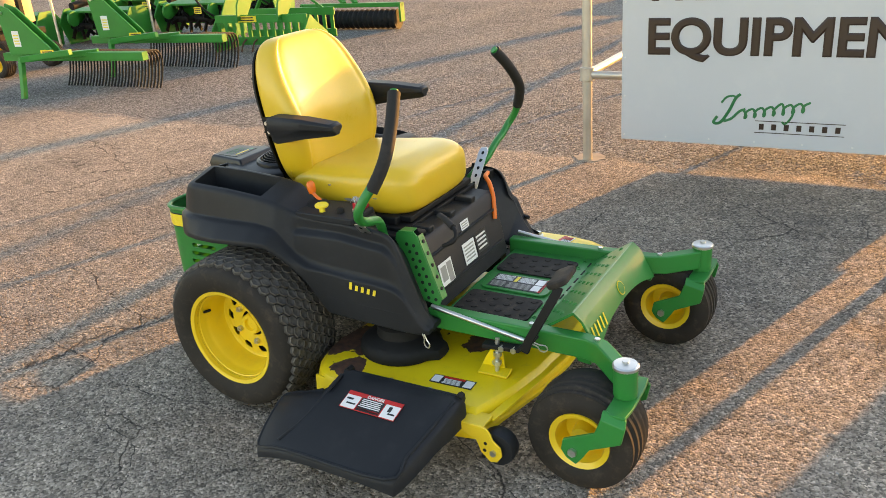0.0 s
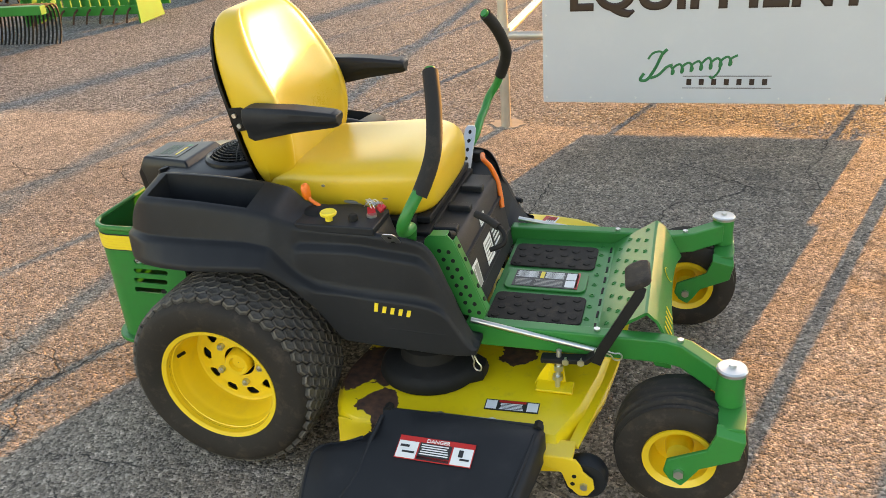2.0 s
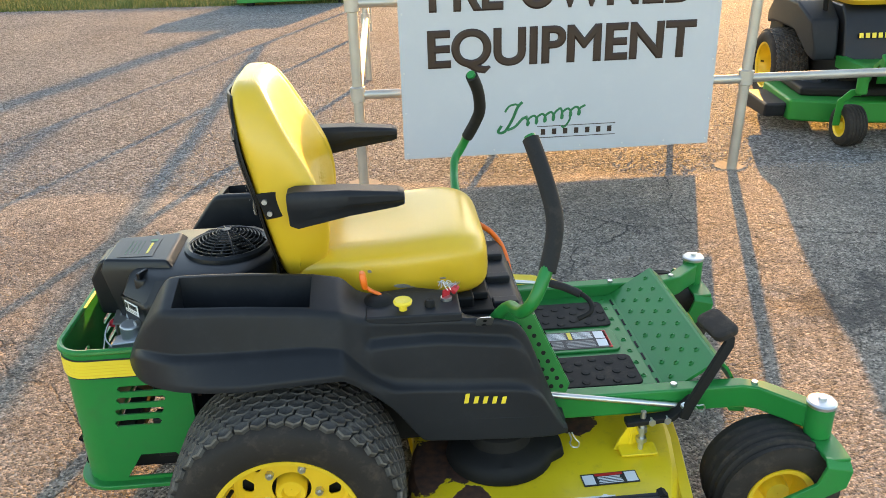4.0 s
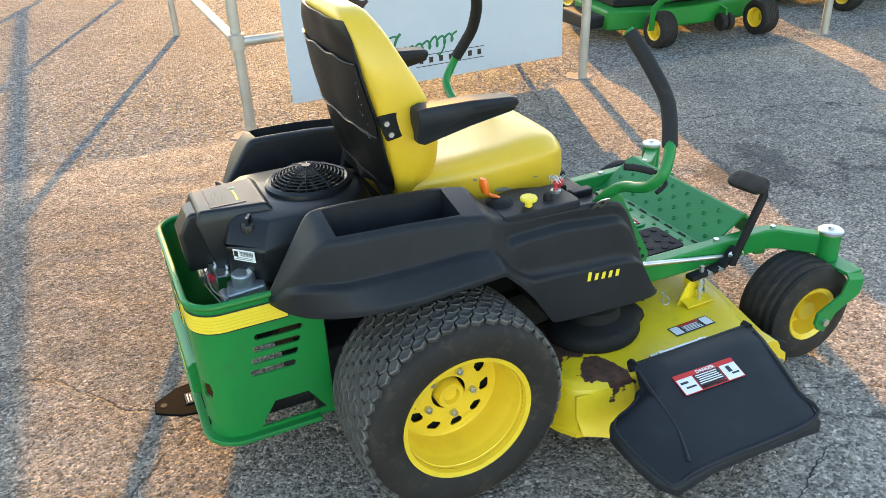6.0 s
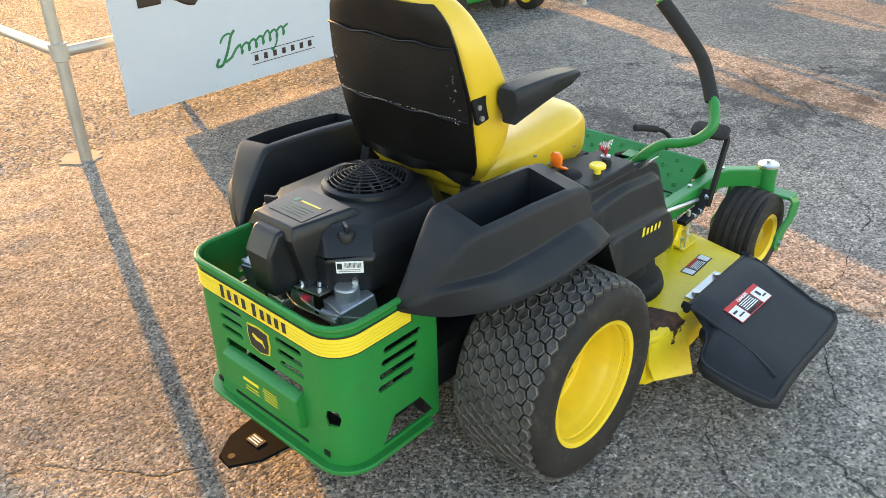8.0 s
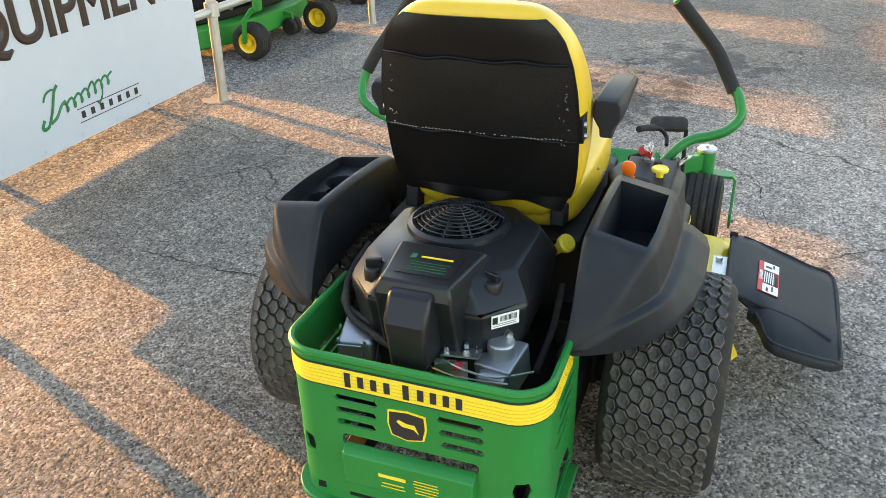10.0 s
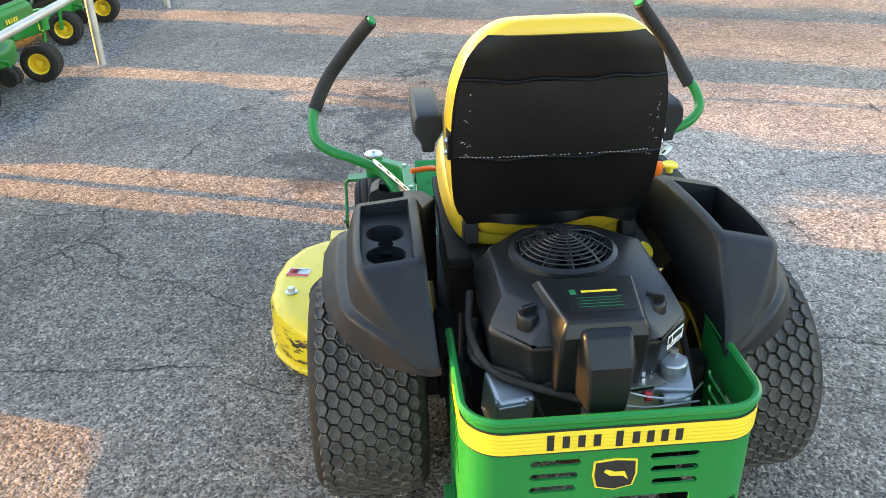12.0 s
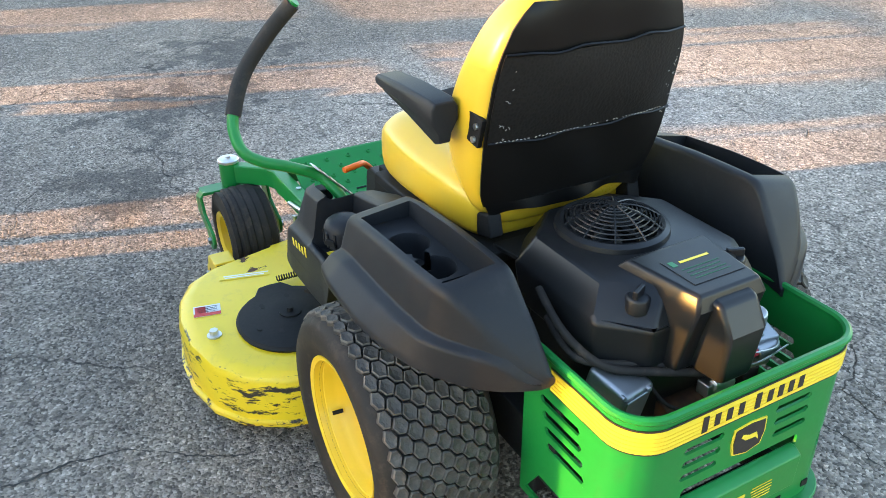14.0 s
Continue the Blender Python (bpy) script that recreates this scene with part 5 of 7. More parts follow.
    for i in range(5):
        bm = bmesh.new()
        box(bm, (-0.27 + i * 0.026, 0.012, 0.0), (0.008, 0.040, 0.0012), (0, 0, -10))
        part("number_bar", bm, LABEL_YEL, plate, m=face @ pose(0, -0.008, 0.0022))
    bm = bmesh.new()
    cyl(bm, (0.0, 0, 0.0015), (0.0, 0, 0.0030), 0.024, 24)
    badge = part("round_badge", bm, LABEL_YEL, plate, m=face @ pose(0.02, 0.026, 0))
    bm = bmesh.new()
    cyl(bm, (0, 0, 0.0026), (0, 0, 0.0038), 0.021, 24)
    part("badge_field", bm, GREEN, badge)


platform()


def battery_box():
    bm = bmesh.new()
    prism(bm, [(0.05, 0.36), (0.283, 0.362), (0.237, 0.590), (0.222, 0.604), (0.05, 0.610)], "y", -0.285, 0.235)
    bx = part("battery_cover", bm, PLASTIC, MOWER, "black plastic cover in front of the seat", bevel=0.006)
    for z, y0, y1, d in ((0.545, -0.27, 0.22, 0.010), (0.42, -0.27, 0.22, 0.006)):
        bm = bmesh.new()
        x = 0.283 - (z - 0.362) * 0.212
        box(bm, (x, (y0 + y1) / 2, z), (d * 2, y1 - y0, 0.010))
        part("rib", bm, PLASTIC, bx, bevel=0.002)
    for y in (-0.20, -0.05, 0.10):
        bm = bmesh.new()
        box(bm, (0.185, y, 0.612), (0.07, 0.035, 0.022))
        part("latch_block", bm, PLASTIC, bx, bevel=0.006)
    face = lambda y, z: pose(0.2865 - (z - 0.362) * 0.212, y, z, 0, 0, 90) @ pose(0, 0, 0, 78, 0, 0)
    decal("label", bx, face(-0.02, 0.560), 0.055, 0.040, LABEL, text_lines(0.1, 0.9, 0.1, 0.9, 4, LABEL_GREY, 1), "white printed label")
    decal("label", bx, face(-0.20, 0.460), 0.085, 0.085, LABEL, [(0.3, 0.55, 0.4, 0.6, LABEL_GREY), (0.75, 0.5, 0.35, 0.8, LABEL_GREY)], "white pictogram label")
    decal("label", bx, face(-0.03, 0.470), 0.085, 0.075, LABEL, text_lines(0.08, 0.92, 0.1, 0.9, 5, LABEL_GREY, 2))
    decal("label", bx, face(0.065, 0.475), 0.085, 0.075, LABEL_INK, text_lines(0.08, 0.92, 0.1, 0.9, 4, LABEL, 4))
    bm = bmesh.new()
    tube(bm, [(0.258, 0.186, 0.512), (0.252, 0.198, 0.548), (0.238, 0.220, 0.590), (0.212, 0.250, 0.622), (0.190, 0.270, 0.635), (0.180, 0.282, 0.638), (0.174, 0.296, 0.639), (0.166, 0.328, 0.638)], 0.0085, 12, 5)
    part("brake_handle", bm, ORANGE, MOWER, "orange bent parking brake handle")


battery_box()


def slide_y(v, y):
    v.co.y = y


def lever_gear():
    for s in (1, -1):
        y = lambda v: YO + s * v
        if s < 0:
            rod = [(0.118, -0.330, 0.575), (0.128, -0.345, 0.630), (0.148, -0.385, 0.686), (0.163, -0.428, 0.720), (0.170, -0.478, 0.734), (0.175, -0.522, 0.755), (0.191, -0.550, 0.792), (0.213, -0.540, 0.835), (0.227, -0.521, 0.862)]
            grip = [(0.226, -0.524, 0.850), (0.245, -0.492, 0.905), (0.252, -0.462, 0.955), (0.240, -0.405, 1.025), (0.219, -0.345, 1.097)]
            end = [(0.220, -0.348, 1.094), (0.2170, -0.3405, 1.102)]
        else:
            rod = [(0.06, 0.365, 0.59), (0.095, 0.392, 0.635), (0.117, 0.425, 0.668), (0.120, 0.500, 0.706), (0.124, 0.555, 0.728), (0.132, 0.596, 0.760), (0.160, 0.605, 0.805), (0.180, 0.594, 0.850)]
            grip = [(0.176, 0.597, 0.838), (0.200, 0.570, 0.893), (0.212, 0.535, 0.945), (0.200, 0.475, 1.020), (0.174, 0.422, 1.083)]
            end = [(0.176, 0.425, 1.080), (0.1705, 0.417, 1.0885)]
        bm = bmesh.new()
        tube(bm, rod, 0.0145, 14, 6)
        lv = part("control_lever", bm, GREEN, MOWER, "green bent steel control lever")
        bm = bmesh.new()
        tube(bm, grip, 0.0195, 16, 6)
        part("foam_grip", bm, FOAM, lv, "black foam grip")
        bm = bmesh.new()
        tube(bm, end, 0.0135, 12, 1)
        part("bar_end", bm, GREEN, lv)
        yb = 0.326 if s > 0 else -0.330
        out = 0.95 * s
        lean = lambda bm: [slide_y(v, yb + (v.co.y - yb) + (v.co.z - 0.586) * out) for v in bm.verts]
        bm = bmesh.new()
        prism(bm, [(0.082, 0.562), (0.122, 0.562), (0.122, 0.693), (0.114, 0.703), (0.090, 0.703), (0.082, 0.693)], "y", yb - 0.0025, yb + 0.0025)
        lean(bm)
        br = part("lever_bracket", bm, ZINC, MOWER, "zinc plated perforated lever bracket", bevel=0.001)
        bm = bmesh.new()
        for i in range(5):
            cyl(bm, (0.102, yb - 0.0034, 0.590 + i * 0.024), (0.102, yb + 0.0034, 0.590 + i * 0.024), 0.0056, 10)
        lean(bm)
        tagged(part("hole", bm, DARK, br), kind="stuff")
        # perforated upright beside the platform
        if s > 0:
            continue
        yp = s * 0.326
        splay = lambda bm: [slide_y(v, v.co.y + s * (0.61 - v.co.z) * 0.14) for v in bm.verts]
        bm = bmesh.new()
        prism(bm, [(0.158, 0.618), (0.160, 0.636), (0.172, 0.648), (0.222, 0.652), (0.238, 0.636), (0.328, 0.440), (0.320, 0.420), (0.262, 0.430), (0.230, 0.50)], "y", yp - 0.0025, yp + 0.0025)
        splay(bm)
        up = part("side_plate", bm, GREEN, MOWER, "green perforated steel side plate", bevel=0.0015)
        bm = bmesh.new()
        for i in range(8):
            for j in range(2):
                t = (i + 0.5) / 8
                x, z = 0.208 + t * 0.092 + (j - 0.5) * 0.026, 0.622 - t * 0.190 + (j - 0.5) * 0.006 - 0.008 * j
                cyl(bm, (x, yp - 0.0034, z), (x, yp + 0.0034, z), 0.0060, 8)
        splay(bm)
        tagged(part("perforation", bm, DARK, up), kind="stuff")
        bm = bmesh.new()
        bar(bm, [(0.239, yp - s * 0.016, 0.636), (0.329, yp - s * 0.016, 0.440)], 0.032, 0.004, (0.88, 0, 0.47))
        splay(bm)
        part("front_flange", bm, GREEN, up, bevel=0.001)
        bm = bmesh.new()
        for i in range(5):
            t = (i + 0.6) / 5.4
            cyl(bm, (0.243 + 0.090 * t, yp - s * 0.016, 0.638 - 0.196 * t), (0.235 + 0.090 * t, yp - s * 0.016, 0.634 - 0.196 * t), 0.0062, 8)
        splay(bm)
        tagged(part("perforation", bm, DARK, up), kind="stuff")
        bm = bmesh.new()
        box(bm, (0.198, yp - s * 0.018, 0.648), (0.046, 0.036, 0.005), (0, -3, 0))
        part("flange", bm, GREEN, up, bevel=0.001)
        bm = bmesh.new()
        cyl(bm, (0.215, yp - s * 0.03, 0.640), (0.218, yp - s * 0.075, 0.618), 0.012, 12)
        part("hinge_pin", bm, DARK, up)


lever_gear()


def brake_pedal():
    bm = bmesh.new()
    bar(bm, [(0.625, -0.385, 0.335), (0.640, -0.385, 0.375), (0.728, -0.376, 0.545), (0.732, -0.366, 0.562)], 0.027, 0.014, (0, 1, 0))
    p = part("pedal", bm, DARK, MOWER, "black steel lift pedal with rubber pad", bevel=0.003)
    bm = bmesh.new()
    ring_loft(bm, [[(x, y, z) for x, y in outline_ring(0.034 - d, 0.066 - d, 0.024 - d * 0.6)] for z, d in ((-0.010, 0.008), (-0.007, 0.002), (0.0, 0.0), (0.007, 0.002), (0.0105, 0.007), (0.0115, 0.016))])
    part("pad", bm, RUBBER, p, "worn black rubber pad with rounded edges", m=pose(0.720, -0.315, 0.567, -2, -24, 6))
    bm = bmesh.new()
    bar(bm, [(0.478, -0.366, 0.322), (0.600, -0.366, 0.330), (0.655, -0.366, 0.382)], 0.016, 0.034, (0, 1, 0))
    part("pedal_pivot", bm, DARK, p, "black pivot plate under the rail", bevel=0.004)
    bm = bmesh.new()
    cyl(bm, (0, -0.010, 0), (0, 0.005, 0), 0.010, 6)
    bolt = part("pivot_bolt", bm, ZINC, p, m=pose(0.545, -0.376, 0.326))
    again(bolt, pose(0.586, -0.376, 0.328))
    again(bolt, pose(0.630, -0.376, 0.366))
    for q in (pose(0.668, -0.372, 0.356, 0, 30, 20), pose(0.318, -0.452, 0.346, 0, 70, -10)):
        bm = bmesh.new()
        tube(bm, [(-0.020, 0, 0.004), (0.0, 0, 0.006), (0.014, 0, 0.011), (0.026, 0, 0.004), (0.022, 0, -0.008), (0.008, 0, -0.010), (-0.004, 0, -0.003), (-0.022, 0, -0.003)], 0.0022, 6, 5)
        part("hitch_clip", bm, ZINC, p, "small steel wire hitch clip", m=q)
    bm = bmesh.new()
    tube(bm, [(0.294, -0.264, 0.690), (0.335, -0.285, 0.683), (0.375, -0.315, 0.668), (0.380, -0.338, 0.645), (0.345, -0.345, 0.628)], 0.0065, 10, 6)
    grip = part("parking_lever", bm, DARK, MOWER, "black bent steel lever")
    bm = bmesh.new()
    tube(bm, [(0.290, -0.262, 0.6905), (0.325, -0.280, 0.685), (0.360, -0.303, 0.675)], 0.0105, 12, 5)
    part("lever_sleeve", bm, FOAM, grip, "black rubber sleeve")


brake_pedal()


# ---- the cutting deck ----
def deck():
    out = [(0.555, -0.585), (0.605, -0.45), (0.640, -0.30), (0.660, -0.12), (0.660, 0.15), (0.625, 0.42), (0.565, 0.66), (0.520, 0.730), (0.440, 0.775), (0.330, 0.800), (0.200, 0.803), (0.080, 0.775), (-0.010, 0.715), (-0.070, 0.620),
           (-0.090, 0.520), (-0.085, 0.360), (-0.050, 0.230), (-0.045, 0.120), (-0.085, 0.0), (-0.070, -0.14), (-0.085, -0.28), (-0.100, -0.38), (-0.096, -0.45), (-0.075, -0.515), (-0.045, -0.560), (0.005, -0.583)]
    c = Vector((0.28, 0.10))

    def ring(k, z, pull=0.0):
        r = []
        for x, y in out:
            d = Vector((x, y)) - c
            d = d * (1 - k / max(d.length, 0.01))
            lift = max(0.0, min(1.0, (x - 0.47) / 0.11)) * (0.088 if z < 0.1 else 0.0)
            r.append((c.x + d.x, max(c.y + d.y, -0.585), z + lift))
        return r
    bm = bmesh.new()
    ring_loft(bm, [ring(-0.008, 0.062), ring(-0.010, 0.075), ring(0.0, 0.080), ring(0.002, 0.195), ring(0.010, 0.212), ring(0.028, 0.224), ring(0.05, 0.226)])
    d = part("mower_deck", bm, DECK, MOWER, "yellow steel mowing deck with flaked paint", smooth=30)
    # stepped front ledge
    bm = bmesh.new()
    bar(bm, [(0.590, -0.565, 0.198), (0.640, -0.30, 0.204), (0.668, -0.10, 0.204), (0.668, 0.14, 0.204), (0.646, 0.42, 0.190)], 0.030, 0.008)
    part("front_ledge", bm, DECK, d, bevel=0.003)
    # rear right wall beside the wheel
    bm = bmesh.new()
    ring_loft(bm, [[(-0.050, -0.566, 0.200), (0.118, -0.594, 0.208), (0.118, -0.586, 0.208), (-0.050, -0.558, 0.200)],
                   [(-0.052, -0.572, 0.135), (0.122, -0.606, 0.140), (0.122, -0.598, 0.140), (-0.052, -0.564, 0.135)],
                   [(-0.040, -0.590, 0.080), (0.085, -0.650, 0.066), (0.085, -0.642, 0.066), (-0.040, -0.582, 0.080)]])
    part("outlet_wall", bm, DECK, d, "flared yellow outlet lip", bevel=0.002)
    for (x, y, r) in ((0.150, -0.34, 0.140), (0.165, 0.52, 0.160)):
        sgn = -1 if y < 0 else 1
        bm = bmesh.new()
        rings = []
        for k, z in ((1.0, 0.228), (1.03, 0.238), (0.99, 0.262), (0.90, 0.274), (0.66, 0.280), (0.58, 0.286), (0.55, 0.318), (0.46, 0.326), (0.20, 0.328)) if sgn < 0 else ((1.0, 0.227), (1.02, 0.234), (0.97, 0.242), (0.80, 0.246), (0.50, 0.249), (0.44, 0.251), (0.30, 0.252)):
            rg = []
            for i in range(32):
                w = 2 * math.pi * i / 32
                rr = r * k * (1 + (0.18 if abs(math.sin(w)) < 0.35 and math.cos(w) > 0 else 0.0) * (1 if k > 0.9 else 0))
                rg.append((x + rr * math.cos(w), y + rr * 0.92 * math.sin(w), z))
            rings.append(rg)
        ring_loft(bm, rings)
        part("spindle_cover", bm, DARK, d, "dusty black plastic spindle cover", smooth=35)
        bm = bmesh.new()
        dz = 0.0 if sgn < 0 else -0.050
        cyl(bm, (x, y, 0.28 + dz), (x, y, 0.318 + dz if sgn < 0 else 0.256), 0.055 if sgn < 0 else 0.030, 24)
        cyl(bm, (x, y, 0.30 + dz), (x, y, 0.330 + dz if sgn < 0 else 0.268), 0.016 if sgn < 0 else 0.009, 6)
        part("pulley", bm, DARK, d)
        if sgn > 0:
            for hx, hy in ((0.07, 0.06), (-0.03, 0.10), (0.09, -0.02), (-0.07, 0.05)):
                bm = bmesh.new()
                prism(bm, [(x + hx + 0.013 * math.cos(w * 0.7854), y + hy + 0.007 * math.sin(w * 0.7854)) for w in range(8)], "z", 0.2455, 0.2490)
                part("cover_slot", bm, DARK, d)
    bm = bmesh.new()
    cyl(bm, (0.34, 0.10, 0.226), (0.34, 0.10, 0.28), 0.09, 28)
    cyl(bm, (0.34, 0.10, 0.28), (0.34, 0.10, 0.30), 0.07, 28)
    part("spindle_housing", bm, DARK, d)
    bm = bmesh.new()
    tube(bm, [(0.17, -0.26, 0.29), (0.34, 0.02, 0.29), (0.36, 0.18, 0.29), (0.18, 0.46, 0.29)], 0.012, 8, 5, flat=0.5)
    part("belt", bm, RUBBER, d, "black rubber drive belt")
    # hanger brackets with their adjusting bolts
    for s in (-1, 1):
        bm = bmesh.new()
        prism(bm, [(0.455, 0.224), (0.545, 0.224), (0.535, 0.295), (0.515, 0.310), (0.49, 0.295), (0.47, 0.26)], "y", s * 0.352 - 0.004, s * 0.352 + 0.004)
        box(bm, (0.500, s * 0.343, 0.268), (0.012, 0.030, 0.085))
        box(bm, (0.515, s * 0.372, 0.236), (0.10, 0.045, 0.008), (s * -10, 0, 0))
        hb = part("hanger", bm, DECK, d, bevel=0.003)
        bm = bmesh.new()
        cyl(bm, (0.522, s * 0.372, 0.235), (0.526, s * 0.366, 0.352), 0.0075, 10)
        cyl(bm, (0.523, s * 0.371, 0.262), (0.523, s * 0.371, 0.274), 0.015, 6)
        cyl(bm, (0.525, s * 0.368, 0.29), (0.525, s * 0.368, 0.305), 0.013, 6)
        part("adjuster", bm, ZINC, hb, "steel adjusting bolt and nuts")
    # gauge wheels
    for s in (-1, 1):
        yb = s * 0.618
        xb = 0.565 if s < 0 else 0.64
        bm = bmesh.new()
        prism(bm, [(xb - 0.045, 0.205), (xb + 0.005, 0.210), (xb + 0.040, 0.204), (xb + 0.052, 0.186), (xb + 0.058, 0.168), (xb + 0.082, 0.148), (xb + 0.086, 0.120), (xb + 0.070, 0.096), (xb + 0.048, 0.092), (xb + 0.020, 0.118), (xb + 0.004, 0.160), (xb - 0.045, 0.180)], "y", yb - 0.004, yb + 0.004)
        box(bm, (xb - 0.005, yb + 0.030 * (-s), 0.206), (0.075, 0.065, 0.008))
        gb = part("gauge_bracket", bm, YELLOW, d, bevel=0.003)
        bm = bmesh.new()
        lathe(bm, [(0.001, -0.020), (0.040, -0.026), (0.052, -0.024), (0.056, -0.014), (0.056, 0.014), (0.052, 0.024), (0.040, 0.026), (0.001, 0.020)], "y", (xb + 0.060, yb - s * 0.036, 0.128), 28)
        part("gauge_wheel", bm, PLASTIC, gb, "black plastic gauge wheel", smooth=30)
        bm = bmesh.new()
        cyl(bm, (xb + 0.060, yb - 0.012, 0.128), (xb + 0.060, yb + 0.012, 0.128), 0.010, 6)
        part("gauge_bolt", bm, ZINC, gb)
        for k in range(3):
            bm = bmesh.new()
            cyl(bm, (xb + 0.028 + 0.004 * k, yb - 0.0046, 0.106 + 0.024 * k), (xb + 0.028 + 0.004 * k, yb + 0.0046, 0.106 + 0.024 * k), 0.006, 8)
            part("height_hole", bm, DARK, gb)
    bm = bmesh.new()
    cyl(bm, (0.195, 0.729, 0.222), (0.195, 0.729, 0.230), 0.020, 20)
    cyl(bm, (0.195, 0.729, 0.228), (0.195, 0.729, 0.245), 0.012, 6)
    part("wash_port_bolt", bm, ZINC, d)
    lab = [(0.12, 0.5, 0.2, 0.8, LABEL), (0.5, 0.85, 0.5, 0.2, LABEL_RED), (0.88, 0.5, 0.2, 0.8, LABEL)] + text_lines(0.28, 0.72, 0.08, 0.72, 5, LABEL, 8)
    decal("safety_label", d, pose(0.415, -0.468, 0.2275, 0, 0, 2), 0.145, 0.045, LABEL_INK, lab, "small black and white safety label")
    decal("safety_label", d, pose(0.325, 0.715, 0.2275, 0, 0, 78), 0.075, 0.055, LABEL, [(0.5, 0.86, 1, 0.28, LABEL_RED), (0.25, 0.4, 0.4, 0.7, LABEL), (0.75, 0.4, 0.4, 0.6, LABEL_RED)] + text_lines(0.1, 0.9, 0.1, 0.7, 4, LABEL_INK, 8), "small red and white safety label")
    decal("white_print", d, pose(0.46, 0.565, 0.2277, 0, 0, 75), 0.15, 0.026, LABEL_YEL, text_lines(0.05, 0.95, 0.1, 0.9, 2, LABEL, 2))
    bm = bmesh.new()
    pts = []
    for i in range(60):
        w = i * 0.9
        pts.append((0.36 + 0.008 * math.cos(w), 0.43 + i * 0.0011, 0.246 + 0.008 * math.sin(w)))
    tube(bm, pts, 0.0022, 6, 1)
    part("spring", bm, DARK, d, "black coil spring")
    return d


DECK_OB = deck()


def chute():
    # rows from the hinge outwards: y, z, rear x, front x
    rows = [(-0.585, 0.258, 0.120, 0.500), (-0.600, 0.270, 0.108, 0.505), (-0.655, 0.261, 0.088, 0.498), (-0.682, 0.253, 0.064, 0.494), (-0.698, 0.248, 0.018, 0.492), (-0.712, 0.244, -0.030, 0.490), (-0.740, 0.236, -0.046, 0.485), (-0.830, 0.210, -0.032, 0.468), (-0.890, 0.193, -0.014, 0.455), (-0.912, 0.186, 0.004, 0.447)]
    bm = bmesh.new()
    n = 9
    vs = []
    for y, z, xa, xb in rows:
        r = []
        for i in range(n):
            u = i / (n - 1)
            x = xa + (xb - xa) * u
            r.append(bm.verts.new((x, y + (0.006 * math.sin(u * 3.1)), z - 0.022 * max(0, (0.25 - u) / 0.25) ** 1.5 * (1 if y < -0.62 else 0))))
        vs.append(r)
    for a, b in zip(vs, vs[1:]):
        for i in range(n - 1):
            bm.faces.new((a[i], a[i + 1], b[i + 1], b[i]))
    # skirts: front side, outer lip, rear side
    edge = [vs[k][n - 1] for k in range(len(vs))] + [vs[-1][i] for i in range(n - 2, -1, -1)] + [vs[k][0] for k in range(len(vs) - 2, 1, -1)]
    low, roll = [], []
    for k, v in enumerate(edge):
        if k < len(vs):
            z = v.co.z - 0.088 + 0.045 * k / len(vs)
            o = Vector((0.020, 0, 0))
        elif k < len(vs) + n - 1:
            z = v.co.z - 0.028
            o = Vector((0, -0.013, 0))
        else:
            z = v.co.z - 0.028
            o = Vector((-0.013, 0, 0))
        roll.append([bm.verts.new((v.co.x + o.x * 0.62, v.co.y + o.y * 0.62, v.co.z - 0.0045)), bm.verts.new((v.co.x + o.x * 0.95, v.co.y + o.y * 0.95, v.co.z - 0.013))])
        low.append(bm.verts.new((v.co.x + o.x, v.co.y + o.y, z)))
    for i in range(len(edge) - 1):
        for a, b in ((edge, 0), (0, 1), (1, low)):
            up = (a[i], a[i + 1]) if a is edge else (roll[i][a], roll[i + 1][a])
            dn = (low[i + 1], low[i]) if b is low else (roll[i + 1][b], roll[i][b])
            bm.faces.new((*up, *dn))
    ch = part("discharge_chute", bm, PLASTIC, MOWER, "black plastic discharge chute with danger label", solid=0.006, smooth=50)
    bm = bmesh.new()
    cyl(bm, (0.10, -0.592, 0.262), (0.52, -0.588, 0.262), 0.011, 14)
    part("hinge_tube", bm, PLASTIC, ch)
    for u in (0.03, 0.97):
        bm = bmesh.new()
        cyl(bm, (0.10 + 0.42 * u, -0.60, 0.268), (0.10 + 0.42 * u, -0.575, 0.268), 0.012, 6)
        part("hinge_bolt", bm, DARK, ch)
    bm = bmesh.new()
    box(bm, (0.31, -0.556, 0.2295), (0.20, 0.045, 0.005))
    hp = part("hinge_plate", bm, ZINC, ch, "zinc plated hinge plate", bevel=0.001)
    for x in (0.24, 0.38):
        bm = bmesh.new()
        cyl(bm, (x, -0.552, 0.23), (x, -0.552, 0.243), 0.011, 6)
        part("plate_bolt", bm, ZINC, hp)
    bm = bmesh.new()
    tube(bm, [(0.105, -0.62, 0.267), (0.098, -0.70, 0.245), (0.092, -0.80, 0.216), (0.060, -0.890, 0.190)], 0.006, 8, 4)
    tube(bm, [(0.070, -0.675, 0.236), (0.030, -0.694, 0.228), (-0.024, -0.710, 0.221), (-0.047, -0.74, 0.213), (-0.034, -0.83, 0.187), (-0.015, -0.89, 0.170), (0.006, -0.912, 0.163), (0.1, -0.914, 0.183), (0.446, -0.912, 0.188), (0.468, -0.83, 0.212), (0.486, -0.74, 0.238), (0.504, -0.62, 0.268)], 0.0055, 8, 4)
    part("rib", bm, PLASTIC, ch)
    # the danger label lies on the nearly flat part
    m = pose(0.272, -0.706, 0.2505, 16, 0, -1.0)
